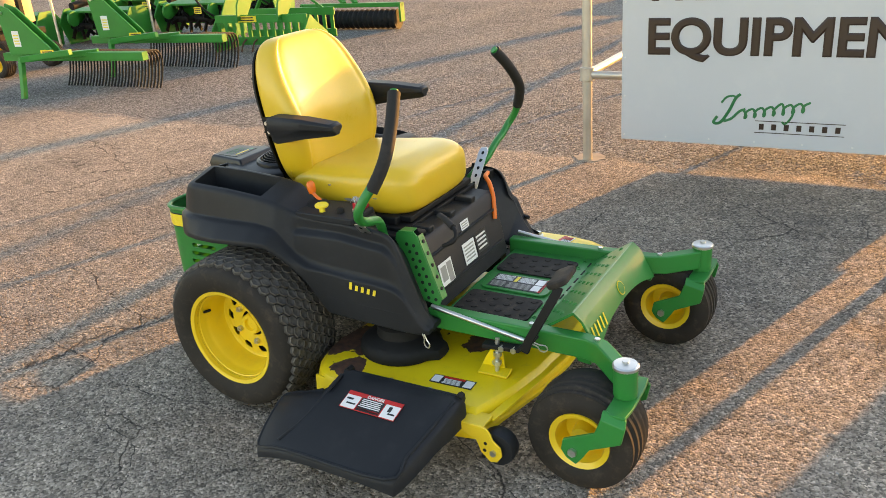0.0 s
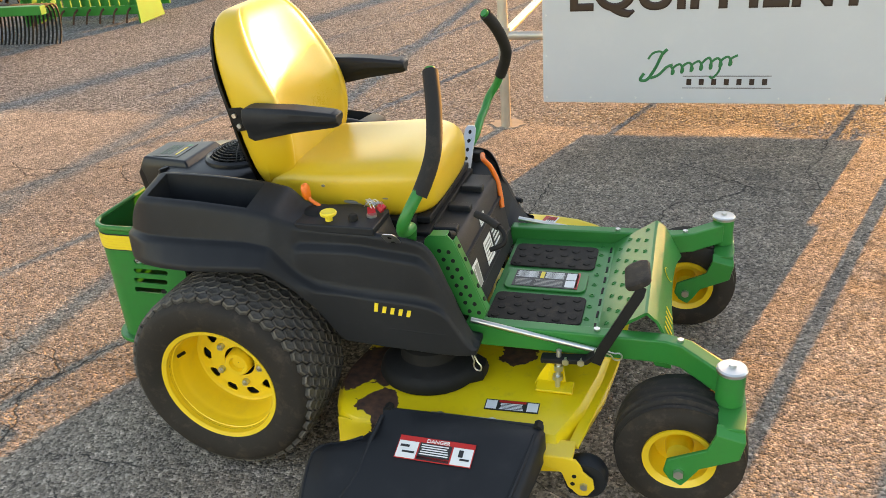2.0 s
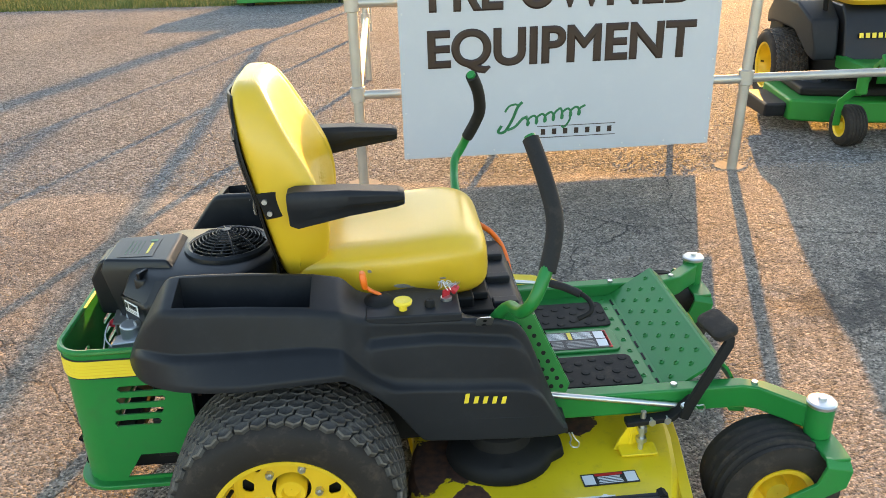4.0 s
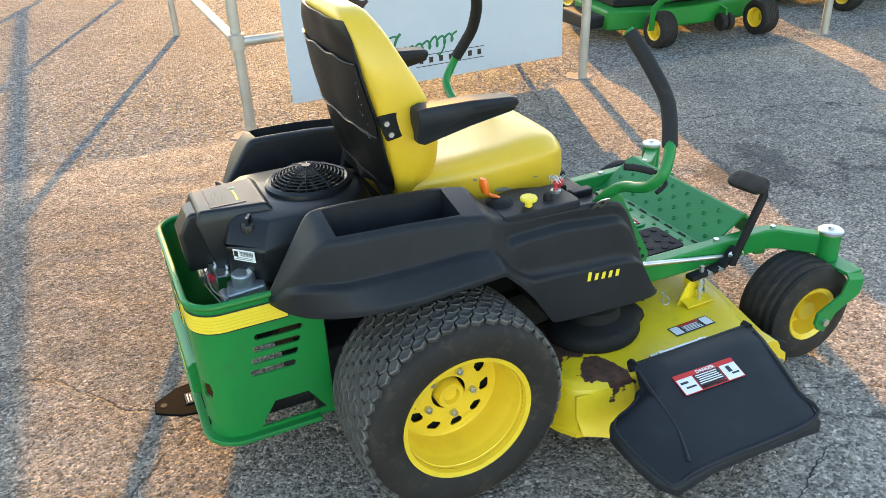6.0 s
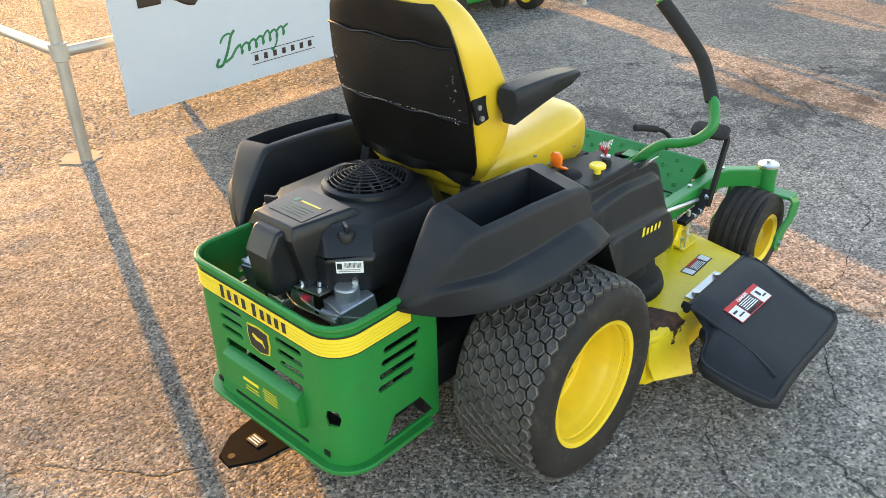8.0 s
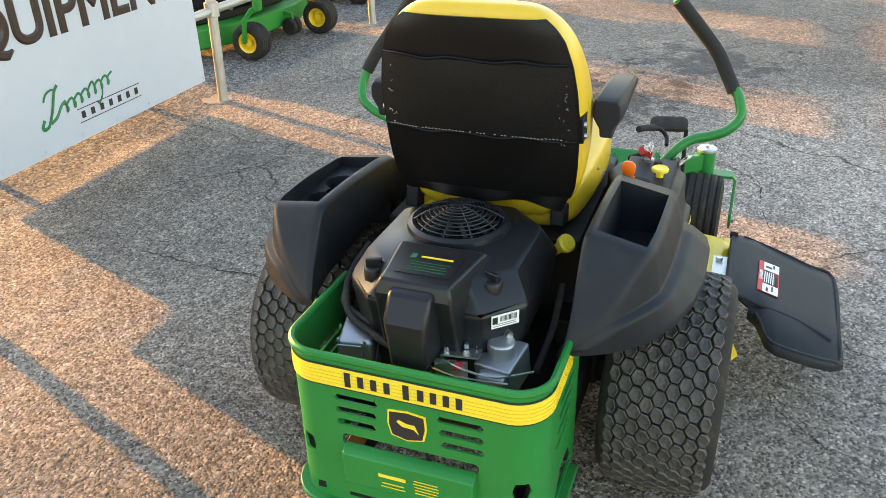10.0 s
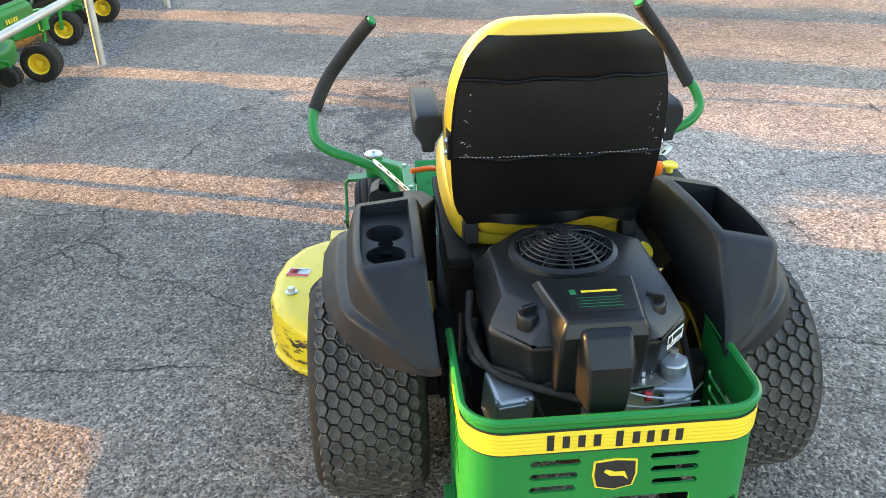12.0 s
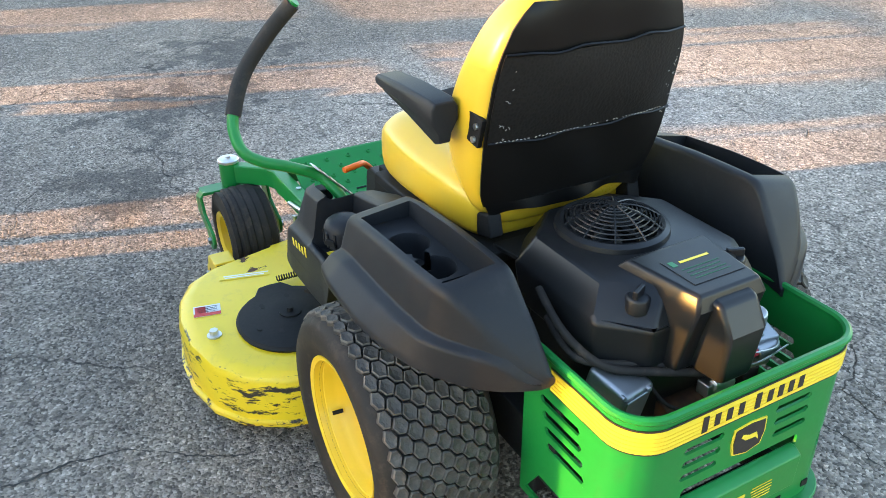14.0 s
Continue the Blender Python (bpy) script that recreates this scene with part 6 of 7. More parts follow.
    lab = [(0.14, 0.40, 0.26, 0.74, LABEL), (0.86, 0.40, 0.26, 0.74, LABEL), (0.5, 0.87, 0.98, 0.22, LABEL_RED), (0.5, 0.41, 0.42, 0.74, LABEL_INK), (0.5, 0.13, 0.42, 0.12, LABEL_RED)] + [(x, y, w, h, LABEL) for x, y, w, h, _ in text_lines(0.31, 0.69, 0.24, 0.74, 5, LABEL, 8)]
    # printed figures are plain blocks
    lab += [(0.10, 0.55, 0.12, 0.10, LABEL_INK), (0.16, 0.30, 0.16, 0.08, LABEL_INK), (0.84, 0.52, 0.06, 0.30, LABEL_INK), (0.90, 0.28, 0.12, 0.08, LABEL_INK)]
    dl = decal("danger_label", ch, m, 0.195, 0.066, LABEL_RED, (), "red, white and black danger label")
    for k, (x, y, w, h, mt) in enumerate(lab):
        b2 = bmesh.new()
        lift = 0.0009 if mt in (LABEL_RED,) or h > 0.6 else 0.0016
        box(b2, ((x - 0.5) * 0.195, (y - 0.5) * 0.066, lift), (w * 0.195, h * 0.066, 0.0006))
        part("print", b2, mt, dl)
    part("danger_word", fit_word(text_mesh("DANGER", 0.02, 0.0003), 0.060, 0.0105), LABEL, dl, m=pose(-0.026, 0.0190, 0.0016))
    return ch


chute()


# ---- the seat ----
def seat():
    # cushion: rings stacked along x from back to front
    st = [  # x, half width, bottom, top
        (-0.365, 0.190, 0.645, 0.740), (-0.345, 0.222, 0.635, 0.775), (-0.28, 0.236, 0.632, 0.790), (-0.15, 0.243, 0.628, 0.794), (-0.03, 0.245, 0.624, 0.804), (0.04, 0.242, 0.622, 0.811), (0.090, 0.232, 0.626, 0.806), (0.122, 0.214, 0.634, 0.795), (0.143, 0.186, 0.648, 0.774), (0.150, 0.150, 0.676, 0.742)]
    bm = bmesh.new()
    rings = []
    n = 36
    for x, hw, zb, zt in st:
        r = []
        for i in range(n):
            w = 2 * math.pi * i / n
            c, s = math.cos(w), math.sin(w)
            p = 4.2
            y, z = math.copysign(abs(c) ** (2 / p), c) * hw, math.copysign(abs(s) ** (2 / p), s) * (zt - zb) / 2
            if z > 0:
                u = abs(y) / hw
                z += -0.016 * max(0, 1 - (u / 0.75) ** 2) * max(0.0, min(1.0, (0.10 - x) / 0.2)) - 0.004 * (u > 0.86)
            r.append((x, YO + y, (zt + zb) / 2 + z))
        rings.append(r)
    ring_loft(bm, rings)
    cu = part("seat_cushion", bm, VINYL, MOWER, "scuffed yellow vinyl seat cushion", sub=2)
    for x, z, w, h in ((-0.085, 0.690, 0.042, 0.011), (-0.062, 0.684, 0.020, 0.006), (-0.165, 0.735, 0.010, 0.007), (0.02, 0.705, 0.016, 0.004)):
        bm = bmesh.new()
        prism(bm, [(x + w / 2 * math.cos(i * 0.6283) * (1 + 0.25 * math.sin(i * 5)), z + h / 2 * math.sin(i * 0.6283)) for i in range(10)], "y", YO - 0.2448, YO - 0.2390)
        part("scuff", bm, CONCRETE, cu, "grey-brown scuff mark")
    bm = bmesh.new()
    box(bm, (-0.09, YO, 0.634), (0.46, 0.44, 0.02))
    part("pan", bm, DARK, cu, "black seat pan", bevel=0.004)
    # backrest: z, rear x, front x of the side bolsters, depth of the hollow between them, half width, setback of the outer front corner
    bs = [(0.668, -0.366, -0.300, 0.000, 0.140, 0.0), (0.690, -0.380, -0.278, 0.006, 0.178, 0.030), (0.725, -0.392, -0.262, 0.016, 0.216, 0.070), (0.775, -0.403, -0.255, 0.026, 0.236, 0.045), (0.83, -0.415, -0.252, 0.032, 0.243, 0.012), (0.90, -0.429, -0.257, 0.033, 0.246, 0.0),
          (0.96, -0.441, -0.273, 0.028, 0.246, 0.0), (1.02, -0.452, -0.302, 0.022, 0.242, 0.0), (1.08, -0.463, -0.336, 0.016, 0.232, 0.0), (1.135, -0.471, -0.362, 0.011, 0.212, 0.0), (1.175, -0.475, -0.383, 0.006, 0.182, 0.004), (1.199, -0.469, -0.400, 0.002, 0.146, 0.004), (1.208, -0.455, -0.420, 0.0, 0.105, 0.0)]
    bt = [(z, xr, xf, hw) for z, xr, xf, _, hw, _ in bs]
    bm = bmesh.new()
    rings = []
    for z, xr, xf, pd, hw, ef in bs:
        pw, dp = hw * 0.80, xf - xr
        half = [(xr, 0.45 * hw), (xr + 0.002, 0.78 * hw), (xr + 0.08 * dp, 0.92 * hw), (xr + 0.24 * dp, 0.99 * hw), (xr + 0.50 * dp, hw), (xf - 0.26 * dp - ef, hw), (xf - 0.10 * dp - ef * 0.8, 0.975 * hw), (xf - 0.02 * dp - ef * 0.5, 0.93 * hw), (xf - ef * 0.3, 0.88 * hw),
                (xf - 0.002 - ef * 0.2, pw + 0.010), (xf - pd * 0.12 - 0.005 - ef * 0.15, pw), (xf - pd * 0.22 - ef * 0.1, pw - 0.012), (xf - pd * 0.75, 0.50 * hw), (xf - pd, 0.22 * hw)]
        ring = [(xr, YO, z)] + [(x, YO + y, z) for x, y in half] + [(xf - pd, YO, z)] + [(x, YO - y, z) for x, y in reversed(half)]
        rings.append(ring)
    ring_loft(bm, rings)
    bk = part("backrest", bm, VINYL, MOWER, "yellow vinyl backrest, sunlit at the top", sub=2)
    # black cover on the rear, following the shell, with its hanging flap
    def rear_x(z):
        zs = [b[0] for b in bt]
        for a, b in zip(bt, bt[1:]):
            if a[0] <= z <= b[0]:
                u = (z - a[0]) / (b[0] - a[0])
                return a[1] + (b[1] - a[1]) * u, a[3] + (b[3] - a[3]) * u
        return bt[-1][1], bt[-1][3]
    def sheet(z0, z1, off, k, rows=10, cols=13, sag=0.0, crown=0.0):
        bm = bmesh.new()
        g = []
        for j in range(rows + 1):
            z = z0 + (z1 - z0) * j / rows
            xr, hw = rear_x(max(z, 0.69))
            row = []
            for i in range(cols + 1):
                u = -1 + 2 * i / cols
                y = u * (hw * k - crown * 0.020 * max(0, (z - 1.14) / 0.058) ** 3)
                bow = 0.019 * abs(u) ** 4
                row.append(bm.verts.new((xr - off + bow + 0.004 * noise.noise((y * 9, z * 9, 1.0)) - sag * (1 - u * u) * math.sin(math.pi * j / rows), YO + y, z)))
            g.append(row)
        for j in range(rows):
            for i in range(cols):
                bm.faces.new((g[j][i], g[j][i + 1], g[j + 1][i + 1], g[j + 1][i]))
        return bm
    cov = part("rear_cover", sheet(0.748, 1.180, 0.009, 0.965, 28, 17, 0.0, 1.0), FABRIC, bk, "black vinyl cover on the seat's rear", solid=0.006, smooth=60)
    part("mesh_pocket", sheet(0.905, 1.085, 0.0155, 0.945, sag=0.006), MESHCLOTH, cov, "black netting map pocket", solid=0.003, smooth=60)
    bm = bmesh.new()
    for k, (z, mt) in enumerate(((0.903, 0), (1.087, 0))):
        xr, hw = rear_x(z)
        tube(bm, [(xr - 0.018 + 0.019 * abs(u) ** 4, YO + u * hw * 0.95, z + 0.004 * math.sin(u * 9)) for u in (-1, -0.75, -0.5, -0.25, 0, 0.25, 0.5, 0.75, 1)], 0.0032, 6, 3)
    part("pocket_hem", bm, FABRIC, cov)
    bm = bmesh.new()
    rng = random.Random(2)
    xr, hw = rear_x(0.905)
    for i in range(52):
        u = -0.93 + 1.86 * i / 51
        if rng.random() < 0.8:
            box(bm, (xr - 0.0205 + 0.019 * abs(u) ** 4, YO + u * hw * 0.95, 0.9085 + 0.0015 * rng.random()), (0.0012, 0.0045, 0.0016), (rng.uniform(-25, 25), 0, 0))
    tagged(part("stitching", bm, LABEL_GREY, cov, "frayed pale stitching"), kind="stuff")
    bm = bmesh.new()
    g = []
    for j in range(5):
        row = []
        for i in range(25):
            u = -1 + i / 12
            drop = (0.026 + 0.008 * math.sin(u * 5 + 1) + 0.010 * abs(u) ** 3) * j / 4
            xr, hw = rear_x(0.75)
            row.append(bm.verts.new((xr - 0.0125 + 0.019 * abs(u) ** 4 + 0.006 * j / 4 * math.sin(u * 9), YO + u * hw * 0.955 * (1 - 0.02 * j), 0.752 - drop)))
        g.append(row)
    for j in range(4):
        for i in range(24):
            bm.faces.new((g[j][i], g[j][i + 1], g[j + 1][i + 1], g[j + 1][i]))
    part("cover_flap", bm, FABRIC, cov, "loose creased lower hem of the cover", solid=0.004, smooth=60)
    # frayed threads along the pocket's torn sides
    bm = bmesh.new()
    for q in (1, -1):
        for i in range(13):
            z = rng.choice((0.915, 0.93, 0.95, 1.0, 1.03)) + rng.uniform(-0.02, 0.03)
            xr, hw = rear_x(z)
            u = q * (0.93 - 0.10 * rng.random() ** 2)
            box(bm, (xr - 0.0215 + 0.019 * abs(u) ** 4, YO + u * hw * 0.95, z), (0.0010, 0.006 * rng.uniform(0.4, 1.2), 0.0009), (rng.uniform(-80, 80), 0, 0))
    tagged(part("fraying", bm, LABEL_GREY, cov, "pale frayed threads"), kind="stuff")
    for s in (1, -1):
        bm = bmesh.new()
        box(bm, (-0.37, YO + s * 0.19, 0.692), (0.06, 0.035, 0.055), (0, 15, 0))
        part("hinge", bm, DARK, bk, bevel=0.006)
    # armrests
    for s in (1, -1):
        bm = bmesh.new()
        y = YO + s * 0.238
        prism(bm, [(-0.425, 0.955), (-0.335, 0.972), (-0.330, 0.902), (-0.405, 0.890)], "y", y - 0.006, y + 0.006)
        br = part("armrest_bracket", bm, DARK, MOWER, "black armrest hinge bracket", bevel=0.003)
        bm = bmesh.new()
        rings = []
        for x, zb, zt, h in ((-0.345, 0.890, 0.975, 0.030), (-0.325, 0.882, 0.980, 0.035), (-0.20, 0.908, 0.978, 0.035), (-0.085, 0.925, 0.968, 0.032), (-0.068, 0.930, 0.962, 0.026)):
            yc = YO + s * 0.282
            rings.append([(x, yc + a * h, (zb + zt) / 2 + b * (zt - zb) / 2) for a, b in ((-0.50, -0.55), (-0.42, -1), (0.42, -1), (0.50, -0.55), (1, 0.05), (1, 0.7), (0.75, 1), (-0.75, 1), (-1, 0.7), (-1, 0.05))])
        ring_loft(bm, rings)
        arm = part("armrest", bm, PLASTIC, br, "black moulded armrest", bevel=0.004)
        bm = bmesh.new()
        for x, z in ((-0.405, 0.938), (-0.395, 0.908)):
            cyl(bm, (x, y + s * 0.004, z), (x, y + s * 0.012, z), 0.007, 8)
        part("armrest_bolt", bm, ZINC, br)


seat()


# ---- controls on the right console ----
def controls():
    bm = bmesh.new()
    prism(bm, [(-0.185, -0.405), (0.043, -0.405), (0.043, -0.275), (-0.185, -0.275)], "z", 0.676, 0.699)
    pl = part("control_panel", bm, PLASTIC, MOWER, "black plastic control panel", bevel=0.005, m=pose(0, 0, 0, 0, 0.6, 0))
    bm = bmesh.new()
    lathe(bm, [(0.010, 0.695), (0.010, 0.712), (0.022, 0.716), (0.023, 0.722), (0.020, 0.726), (0.012, 0.724), (0.001, 0.724)], "z", (-0.095, -0.372, 0), 24)
    part("choke_knob", bm, LABEL_YEL, pl, "yellow push-pull knob")
    bm = bmesh.new()
    lathe(bm, [(0.013, 0.695), (0.013, 0.710), (0.009, 0.716), (0.001, 0.716)], "z", (-0.03, -0.36, 0), 18)
    part("switch_knob", bm, DARK, pl)
    bm = bmesh.new()
    tube(bm, [(-0.138, -0.310, 0.70), (-0.152, -0.308, 0.712), (-0.172, -0.305, 0.722), (-0.186, -0.302, 0.735)], 0.008, 10, 5, flat=0.6)
    rings = []
    for z, hx, hy in ((0.728, 0.007, 0.012), (0.740, 0.008, 0.016), (0.760, 0.008, 0.017), (0.770, 0.005, 0.010)):
        rings.append([(-0.186 + a * hx - (z - 0.74) * 0.15, -0.302 + b * hy, z) for a, b in ((-1, -0.7), (-0.6, -1), (0.6, -1), (1, -0.7), (1, 0.7), (0.6, 1), (-0.6, 1), (-1, 0.7))])
    ring_loft(bm, rings)
    part("throttle_handle", bm, ORANGE, pl, "orange throttle handle", bevel=0.002)
    bm = bmesh.new()
    lathe(bm, [(0.040, 0.696), (0.034, 0.706), (0.02, 0.712), (0.001, 0.713)], "z", (-0.152, -0.318, 0), 24)
    part("throttle_boot", bm, DARK, pl)
    bm = bmesh.new()
    lathe(bm, [(0.014, 0.695), (0.014, 0.706), (0.008, 0.708), (0.001, 0.708)], "z", (0.012, -0.330, 0), 18)
    ks = part("key_switch", bm, ZINC, pl)
    bm = bmesh.new()
    box(bm, (0.012, -0.330, 0.716), (0.022, 0.003, 0.024), (10, 0, 35))
    part("key", bm, REDK, ks, "red-headed key with a wire ring")
    bm = bmesh.new()
    rng = random.Random(5)
    for i in range(6):
        a = rng.random() * 6.3
        pts = [(0.005 + 0.016 * math.cos(a + w) + 0.005 * i, -0.325 + 0.012 * math.sin(a + w), 0.735 + 0.010 * math.cos(2 * w + a)) for w in (0, 1.2, 2.4, 3.6, 4.8)]
        tube(bm, pts, 0.0011, 5, 4)
    part("key_ring", bm, ZINC, ks, "tangle of thin wire key rings")
    bm = bmesh.new()
    cyl(bm, (0.040, -0.312, 0.712), (0.026, -0.308, 0.722), 0.012, 12)
    part("key_fob", bm, REDK, ks)


controls()


def fuel_cap():
    cx, cy = -0.050, YO + 0.402
    bm = bmesh.new()
    lathe(bm, [(0.030, 0.490), (0.030, 0.545), (0.046, 0.548), (0.050, 0.556), (0.050, 0.596), (0.046, 0.608), (0.036, 0.616), (0.018, 0.621), (0.001, 0.622)], "z", (cx, cy, 0), 36)
    cap = part("fuel_cap", bm, PLASTIC, LEFT, "black domed fuel cap in a notch of the console")
    bm = bmesh.new()
    box(bm, (0.050, 0, 0.574), (0.006, 0.007, 0.040))
    rib = part("grip_rib", bm, PLASTIC, LEFT, m=pose(cx, cy, 0), bevel=0.0015)
    for i in range(1, 14):
        again(rib, pose(cx, cy, 0, 0, 0, 360 / 14 * i))
    bm = bmesh.new()
    prism(bm, [(-0.018, 0.0), (0.018, 0.0), (0.012, 0.018), (-0.012, 0.018)], "y", 0.046, 0.055)
    part("cap_tab", bm, DARK, LEFT, "black raised tab", bevel=0.002, m=pose(cx, cy, 0.562, 0, 0, 25))
    bm = bmesh.new()
    box(bm, (-0.030, YO + 0.425, 0.5025), (0.070, 0.018, 0.002))
    part("notch_label", bm, LABEL_YEL, LEFT, "small yellow label")
    # the slot through which the lever rises
    bm = bmesh.new()
    prism(bm, [(0.130 + 0.018 * x, YO + 0.385 + 0.024 * y) for x, y in outline_ring(1.0, 1.0, 0.6)], "z", 0.590, 0.6225)
    part("lever_slot", bm, DARK, LEFT, "dark lever slot", bevel=0.002)


fuel_cap()


# ---- engine ----
def engine():
    EY = 0.012
    bm = bmesh.new()
    box(bm, (-0.62, EY, 0.45), (0.34, 0.28, 0.22))
    block = part("engine_block", bm, ENGINE, MOWER, "black V-twin engine", bevel=0.012)
    oct_ = lambda x0, x1, h, c, z: [(x0 + c, EY - h, z), (x1 - c, EY - h, z), (x1, EY - h + c, z), (x1, EY + h - c, z), (x1 - c, EY + h, z), (x0 + c, EY + h, z), (x0, EY + h - c, z), (x0, EY - h + c, z)]
    bm = bmesh.new()
    ring_loft(bm, [oct_(-0.818, -0.42, 0.196, 0.075, 0.560), oct_(-0.826, -0.405, 0.206, 0.078, 0.655), oct_(-0.820, -0.41, 0.202, 0.078, 0.664), oct_(-0.800, -0.42, 0.172, 0.085, 0.716), oct_(-0.792, -0.43, 0.160, 0.08, 0.722)])
    sh = part("shroud", bm, ENGINE, block, "glossy black engine shroud", bevel=0.009, smooth=30)
    bm = bmesh.new()
    ring_loft(bm, [
        [(-0.845, EY - 0.085, 0.56), (-0.68, EY - 0.10, 0.56), (-0.68, EY + 0.10, 0.56), (-0.845, EY + 0.085, 0.56)],
        [(-0.880, EY - 0.086, 0.712), (-0.68, EY - 0.112, 0.715), (-0.68, EY + 0.112, 0.715), (-0.880, EY + 0.086, 0.712)],
        [(-0.868, EY - 0.074, 0.742), (-0.70, EY - 0.098, 0.740), (-0.70, EY + 0.098, 0.740), (-0.868, EY + 0.074, 0.742)]])
    top = part("top_cover", bm, ENGINE, block, "black cover with a printed plate", bevel=0.007, smooth=30)
    bm = bmesh.new()
    ring_loft(bm, [[(-0.918, EY - 0.038, 0.562), (-0.80, EY - 0.055, 0.562), (-0.80, EY + 0.055, 0.562), (-0.918, EY + 0.038, 0.562)],
                   [(-0.925, EY - 0.048, 0.672), (-0.80, EY - 0.062, 0.700), (-0.80, EY + 0.062, 0.700), (-0.925, EY + 0.048, 0.672)],
                   [(-0.893, EY - 0.046, 0.726), (-0.80, EY - 0.058, 0.740), (-0.80, EY + 0.058, 0.740), (-0.893, EY + 0.046, 0.726)]])
    part("air_duct", bm, ENGINE, block, "black moulded air duct", bevel=0.010, smooth=30)
    decal("engine_plate", top, pose(-0.790, EY - 0.006, 0.7418, 0, 0, -90) @ pose(0, 0, 0, -0.7, 0, 0), 0.122, 0.092, ENGINE,
          [(0.12, 0.80, 0.10, 0.20, LOGO_GREEN), (0.55, 0.80, 0.58, 0.07, LABEL_YEL)] + [(x, y, w, h * 0.20, m) for x, y, w, h, m in text_lines(0.12, 0.88, 0.12, 0.60, 4, LOGO_GREEN, 3)], "dark plate with printed bars")
    for s in (1, -1):
        bm = bmesh.new()
        kx, ky = (-0.776 if s > 0 else -0.758), EY + s * 0.130
        lathe(bm, [(0.023, 0.680), (0.023, 0.706), (0.020, 0.711), (0.001, 0.712)], "z", (kx, ky, 0), 24)
        box(bm, (kx, ky, 0.717), (0.011, 0.036, 0.022), (0, 0, 25 * s))
        part("cover_knob", bm, ENGINE, block, "black quarter-turn cover latch", bevel=0.003)
    # fan housing and its wire screen
    fc = (-0.556, EY + 0.014, 0)
    bm = bmesh.new()
    lathe(bm, [(0.118, 0.735), (0.122, 0.748), (0.118, 0.766), (0.108, 0.772), (0.100, 0.770), (0.100, 0.745), (0.001, 0.744)], "z", fc, 48)
    hs = part("fan_housing", bm, ENGINE, block, m=pose(0, 0, -0.034))
    bm = bmesh.new()
    for k in range(1, 12):
        r = 0.106 * k / 11.1
        z = 0.806 - 0.036 * (r / 0.104) ** 2
        pts = [(fc[0] + r * math.cos(2 * math.pi * i / 40), fc[1] + r * math.sin(2 * math.pi * i / 40), z) for i in range(41)]
        tube(bm, pts, 0.0017, 5, 1)
    for i in range(10):
        w = 2 * math.pi * i / 10
        tube(bm, [(fc[0] + r * math.cos(w), fc[1] + r * math.sin(w), 0.807 - 0.036 * (r / 0.104) ** 2) for r in (0.012, 0.05, 0.08, 0.116)], 0.0021, 5, 3)
    cyl(bm, (fc[0], fc[1], 0.802), (fc[0], fc[1], 0.809), 0.012, 16)
    part("wire_screen", bm, ENGINE, hs, "domed black wire fan screen")
    bm = bmesh.new()
    cyl(bm, (fc[0], fc[1], 0.750), (fc[0], fc[1], 0.780), 0.03, 20)
    fan = part("fan", bm, DARK, hs)
    bm = bmesh.new()
    box(bm, (0.055, 0, 0.765), (0.08, 0.010, 0.022), (25, 0, 0))
    blade = part("fan_blade", bm, DARK, hs, m=pose(fc[0], fc[1], 0))
    for i in range(1, 12):
        again(blade, pose(fc[0], fc[1], 0, 0, 0, 30 * i))
    decal("serial_label", block, pose(-0.7885, EY - 0.1685, 0.640, 90, 0, -46), 0.064, 0.031, LABEL, [(0.13, 0.6, 0.18, 0.5, LABEL_INK)] + [(0.32 + 0.045 * i, 0.66, 0.022 if i % 3 else 0.012, 0.42, LABEL_INK) for i in range(14)] + text_lines(0.1, 0.92, 0.08, 0.36, 2, LABEL_GREY, 2), "white serial label with printed bars")
    bm = bmesh.new()
    cyl(bm, (-0.768, EY - 0.162, 0.600), (-0.785, EY - 0.179, 0.600), 0.008, 8)
    part("screw", bm, ZINC, block)
    # valve covers and carburettor
    bm = bmesh.new()
    box(bm, (-0.785, EY + 0.168, 0.50), (0.10, 0.085, 0.12), (0, -12, 10))
    vc = part("valve_cover", bm, ALU, block, "grey cast valve cover", bevel=0.012)
    bm = bmesh.new()
    box(bm, (-0.838, EY + 0.17, 0.498), (0.004, 0.058, 0.085), (0, -12, 10))
    for a, b in ((-0.03, -0.045), (0.03, -0.045), (-0.03, 0.045), (0.03, 0.045)):
        cyl(bm, (-0.835, EY + 0.168 + a, 0.50 + b), (-0.846, EY + 0.168 + a, 0.50 + b), 0.006, 6)
    part("cover_plate", bm, ALU, vc, bevel=0.002)
    bm = bmesh.new()
    box(bm, (-0.79, EY - 0.165, 0.520), (0.10, 0.085, 0.085), (0, -10, -10))
    cyl(bm, (-0.80, EY - 0.165, 0.54), (-0.80, EY - 0.165, 0.595), 0.030, 18)
    cyl(bm, (-0.85, EY - 0.13, 0.53), (-0.85, EY - 0.19, 0.53), 0.016, 14)
    carb = part("carburettor", bm, ALU, block, "grey cast carburettor", bevel=0.006)
    bm = bmesh.new()
    box(bm, (-0.835, EY - 0.09, 0.575), (0.06, 0.08, 0.004), (0, 10, 8))
    box(bm, (-0.865, EY - 0.075, 0.545), (0.004, 0.07, 0.05), (0, 0, 8))
    for i in range(5):
        cyl(bm, (-0.85 + 0.012 * i, EY - 0.06 - 0.018 * i, 0.578), (-0.85 + 0.012 * i, EY - 0.06 - 0.018 * i, 0.59), 0.006, 6)
    part("throttle_plate", bm, ZINC, carb, "zinc plated linkage plate")
    bm = bmesh.new()
